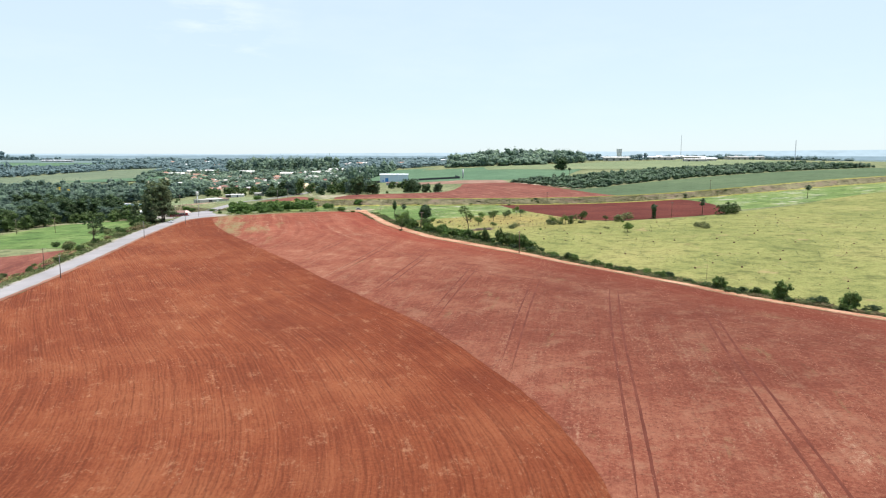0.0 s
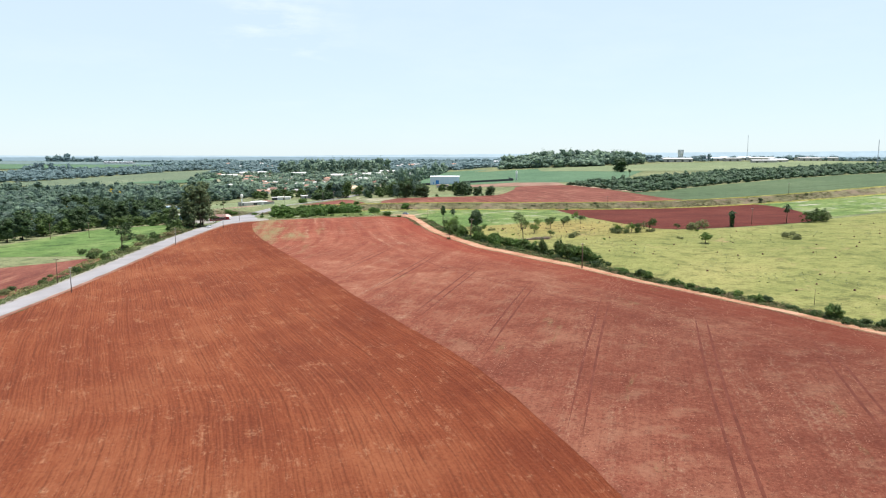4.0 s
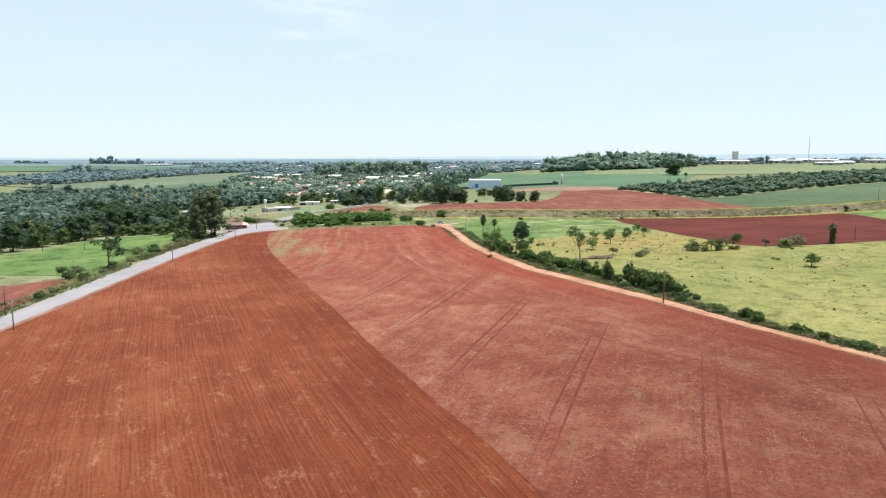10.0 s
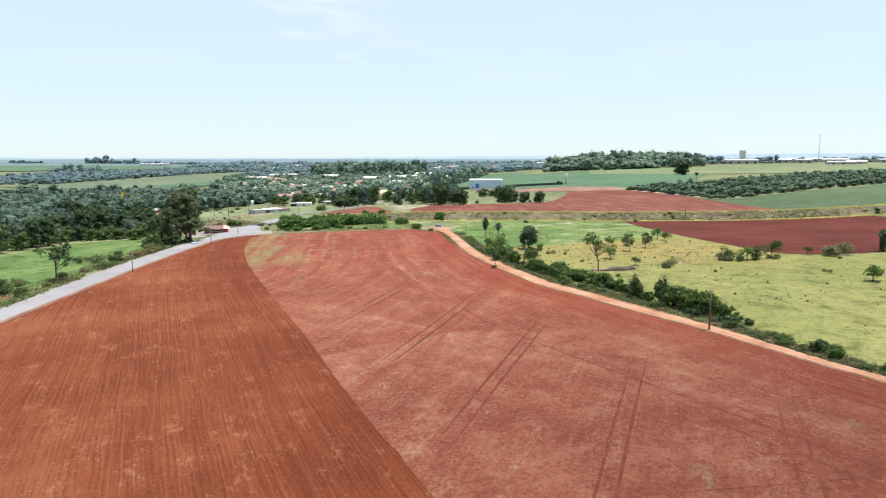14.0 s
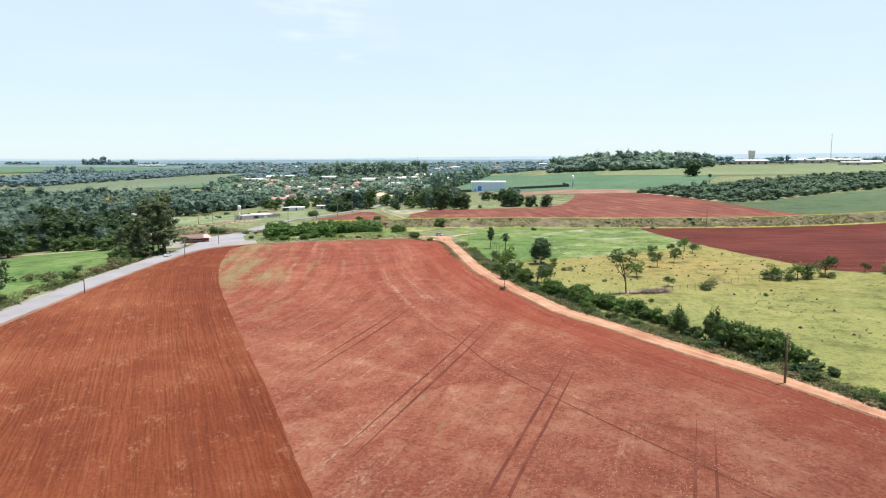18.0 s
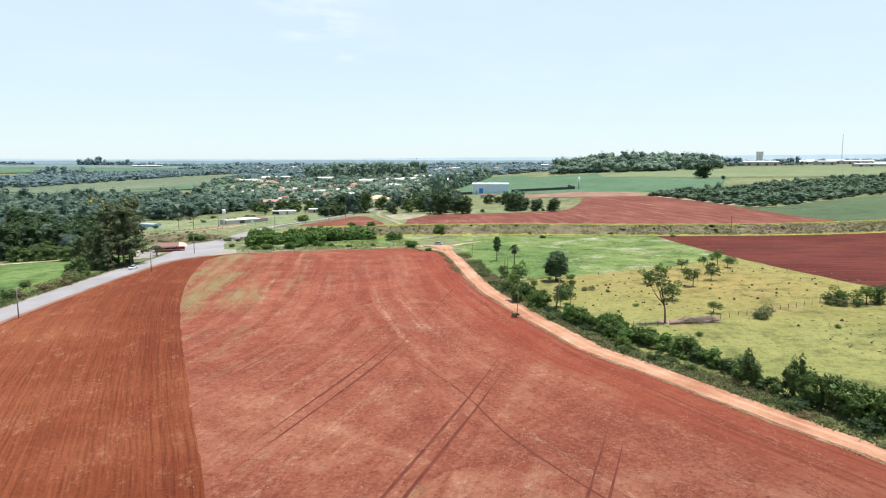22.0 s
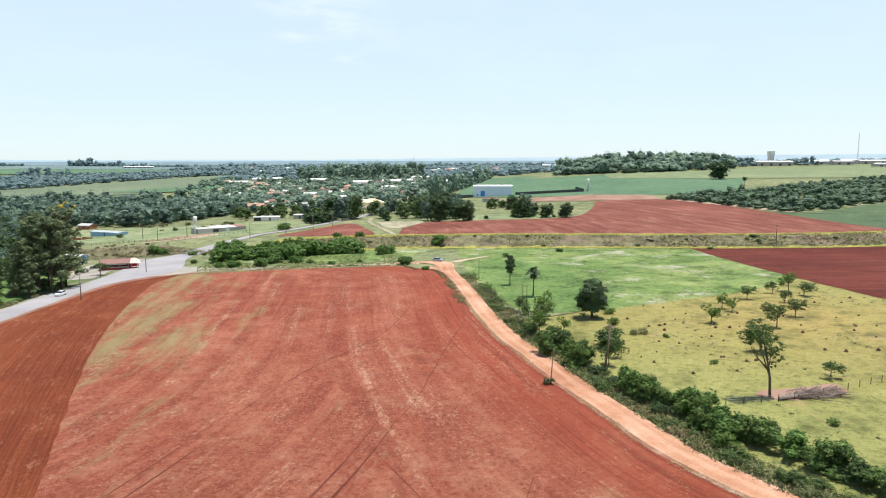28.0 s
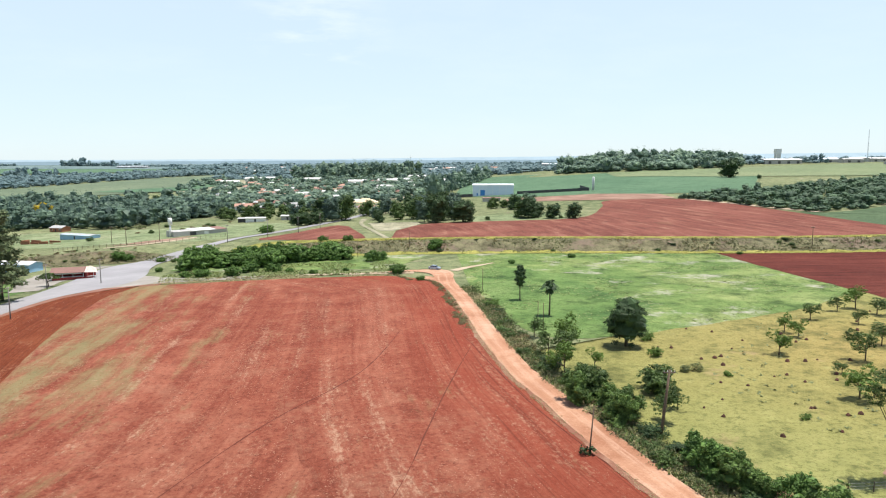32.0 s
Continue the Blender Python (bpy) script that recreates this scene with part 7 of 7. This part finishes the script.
for x, y, t in ((-119, 94, 80), (-113.5, -22, 85), (-122, 230, 60), (-136, 222, 60), (-108, 322, 40), (-81, 352, 30), (-75, 380, 20), (-112, -110, 85), (-92, 334, 30)):
    more(P3, x, y, t)
P4 = pole("dark wooden utility pole in the meadow", 9.0, 0.14, True)
stand(P4, -185, 146, 10)
for x, y in ((-207, 147), (-126, -6), (182, 119), (150, 290), (300, 300), (-178, 352), (-150, 345), (-160, 330)):
    more(P4, x, y, 15)

fence = thing("wire_fence", "old post and wire fence across the pasture", "fence")
fl = curve([(42, 71), (50, 71.5), (59, 74), (72, 80), (93, 90), (98, 92), (112, 97)], 3.0)
posts = spaced(fl, 27)
for x, y in posts:
    piece("post", [tube([(x, y, z_at(x, y) - 0.3), (x + 0.03, y, z_at(x, y) + 1.3)], [0.07, 0.06], 5)], POLEWOOD, fence)
for h in (0.45, 0.8, 1.15):
    piece("wire", [tube([(x, y, z_at(x, y) + h) for x, y in posts], [0.012] * len(posts), 3)], WIRE, fence)
farm_fence = thing("wire_fence", "post and wire fence along the farm meadow", "fence")
posts = spaced(curve([(-196, 330), (-170, 322), (-150, 326), (-132, 338), (-120, 356)], 4.0), 30)
for x, y in posts:
    piece("post", [tube([(x, y, z_at(x, y) - 0.3), (x + 0.03, y, z_at(x, y) + 1.6)], [0.09, 0.08], 5)], POLEWOOD, farm_fence)
for h in (0.5, 0.95, 1.4):
    piece("wire", [tube([(x, y, z_at(x, y) + h) for x, y in posts], [0.012] * len(posts), 3)], WIRE, farm_fence)

# termite mounds
MOUND = earthy("mound_earth", (0.05, 0.028, 0.02), (0.09, 0.045, 0.032), (0.14, 0.065, 0.045), 5)


def mound(seed):
    rng = np.random.default_rng(seed)
    v, f = tube([(0, 0, -0.15), (0, 0, 0.1), (0.03, 0, 0.38), (0.02, 0.03, 0.6), (0.02, 0.03, 0.72)], [0.62, 0.55, 0.42, 0.24, 0.06], 9)
    v = v * (1 + rng.normal(scale=0.09, size=(len(v), 1)))
    ob = new("termite_mound", mesh_of("termite_mound", v, f, MOUND))
    return tagged(ob, "small dark red termite mound in the grass", "mound", "termite mounds")


mounds = [mound(s) for s in (1, 2, 3)]
spots = ([(35.6, 97.4), (51.3, 96.2), (54.5, 93.2), (42.1, 86.4), (46.3, 118), (52.2, 111), (55.8, 108), (43.9, 122), (69.6, 119.5), (58.4, 119.5), (77, 129.5), (48.8, 145), (53.2, 142), (40.9, 130), (46.5, 122.5), (52.1, 128.6), (50.8, 96.2), (87.2, 115), (93.9, 112), (91.1, 106), (101.3, 124.6), (96.8, 130), (114, 130)] + [(79.1, 68.4), (91.1, 72.3), (94.5, 88), (90, 120), (97.7, 60), (95.4, 47), (79.8, 32), (79.4, 21.5), (87, 53.6), (88.3, 25.5), (94.6, 21.5), (111, 43), (109.6, 16), (95.6, -3), (152, -26), (184, -34), (131, -51), (131, -62), (135, -73), (150, -81), (182, -4), (157, 1.5), (139, -83)])
spots += [p for p in scatter([(100, -60), (150, -110), (260, -60), (330, 90), (230, 115), (140, 90), (95, 30)], 22, 77, 0.48)]
spots += [p for p in scatter([(35, 95), (48, 85), (75, 95), (120, 110), (105, 170), (60, 140), (36, 130)], 11, 78, 0.48)]
for k, (x, y) in enumerate(spots):
    ob = mounds[k] if k < 3 else copy_thing(mounds[k % 3], Matrix.Identity(4))
    stand(ob, x, y, 71 * k, 0.45 + 0.09 * (k % 5))

# heap of felled branches
heap = thing("branch_heap", "large heap of bleached grey dead branches beside the tree", "branches")
rngd = np.random.default_rng(17)
for k in range(4):
    piece("log", [tube([(-5.5 + k, 0.5 * k - 0.6, 0.3), (-1, 0.4 * k - 0.4, 0.45), (3.5 + k, -0.5 * k, 0.6)], [0.26, 0.2, 0.1], 7)], DEADWOOD, heap)
for k in range(210):
    s = np.array([rngd.uniform(-2.5, 4), rngd.normal(scale=0.7), rngd.uniform(0.1, 0.6)])
    e = s + (rngd.uniform(1.5, 4.5), rngd.normal(scale=1.5), rngd.uniform(-0.1, 0.8))
    m = (s + e) / 2 + rngd.normal(scale=0.25, size=3)
    piece("branch", [tube([s, m, e], [0.08, 0.055, 0.02], 4)], DEADWOOD, heap)
stand(heap, 56.2, 73.6, 10)
land("bare_patch", curve([(48.5, 75), (52, 77), (57, 78.2), (64, 79)]), curve([(48.5, 73.4), (52, 72.3), (57, 73), (64, 75)]), YARDSOIL, 0.12, "bare trampled red earth under the tree", "bare ground", 1.0, 0.9)
land("bare_patch", curve([(32.8, 71.6), (34.2, 72.3), (35.8, 71.4)]), curve([(32.8, 70.2), (34.2, 68.9), (35.8, 69.8)]), MARGINSOIL, 0.16, "bare red earth in a gap of the hedge", "bare ground", 0.6, 0.4)


# cars
def car(label, paint):
    ob = thing("car", label, "car")
    body = [(-2.0, 0.3), (-2.05, 0.62), (-1.95, 0.86), (-0.95, 0.95), (1.35, 0.98), (2.0, 0.9), (2.05, 0.6), (2.0, 0.3)]
    cab = [(-1.05, 0.95), (-0.45, 1.4), (0.9, 1.43), (1.55, 1.0)]

    def loft(profile, w0, w1):
        n = len(profile)
        v = [(x, -(w0 if z < 1.1 else w1), z) for x, z in profile] + [(x, (w0 if z < 1.1 else w1), z) for x, z in profile]
        return np.array(v), [tuple(range(n))[::-1], tuple(range(n, 2 * n))] + [(i, (i + 1) % n, (i + 1) % n + n, i + n) for i in range(n)]

    piece("body", [loft(body, 0.84, 0.84)], paint, ob)
    piece("cabin_glass", [loft(cab, 0.76, 0.6)], GLASS, ob)
    piece("roof", [slab([(-0.5, -0.62, 1.47), (0.95, -0.62, 1.49), (0.95, 0.62, 1.49), (-0.5, 0.62, 1.47)], 0.07)], paint, ob)
    for x in (-1.28, 1.28):
        for y in (-0.84, 0.84):
            w = piece("wheel", [tube([(x, y - 0.1, 0.31), (x, y + 0.1, 0.31)], [0.31, 0.31], 14)], RUBBER, ob)
            piece("rim", [tube([(x, y - 0.11, 0.31), (x, y + 0.11, 0.31)], [0.18, 0.18], 10)], WHITEMETAL, w)
    for y in (-0.6, 0.6):
        piece("headlight", [box(-2.08, -2.0, y - 0.16, y + 0.16, 0.62, 0.78)], WHITE, ob)
        piece("tail_light", [box(2.0, 2.08, y - 0.14, y + 0.14, 0.66, 0.86)], REDPAINT, ob)
    return ob


c = stand(car("silver-blue hatchback parked on the dirt turning area", CARBLUE), -8, 238, 155, 1.0, -0.26)
c = stand(car("small white hatchback on the paved road", CARPAINT), -128.6, 182, 85, 1.0, -0.27)

# hazy rims of the plain, one behind the other: haze painted as glowing colour
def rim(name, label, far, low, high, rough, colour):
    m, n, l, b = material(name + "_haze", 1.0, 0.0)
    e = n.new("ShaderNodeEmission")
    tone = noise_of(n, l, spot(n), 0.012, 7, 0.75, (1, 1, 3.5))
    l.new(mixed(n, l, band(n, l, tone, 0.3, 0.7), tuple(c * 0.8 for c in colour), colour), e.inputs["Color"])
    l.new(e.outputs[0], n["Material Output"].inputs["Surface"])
    v = []
    for k in range(241):
        a = math.pi * (k / 240 - 0.5) * 1.1
        crest = low + (high - low) * max(0, math.sin(a + 0.2)) + rough * noise.noise(Vector((k * 0.06, far, 0))) + rough * 0.5 * noise.noise(Vector((k * 0.4, far, 3)))
        v += [(far * math.sin(a), far * math.cos(a), -40), (far * math.sin(a), far * math.cos(a), crest)]
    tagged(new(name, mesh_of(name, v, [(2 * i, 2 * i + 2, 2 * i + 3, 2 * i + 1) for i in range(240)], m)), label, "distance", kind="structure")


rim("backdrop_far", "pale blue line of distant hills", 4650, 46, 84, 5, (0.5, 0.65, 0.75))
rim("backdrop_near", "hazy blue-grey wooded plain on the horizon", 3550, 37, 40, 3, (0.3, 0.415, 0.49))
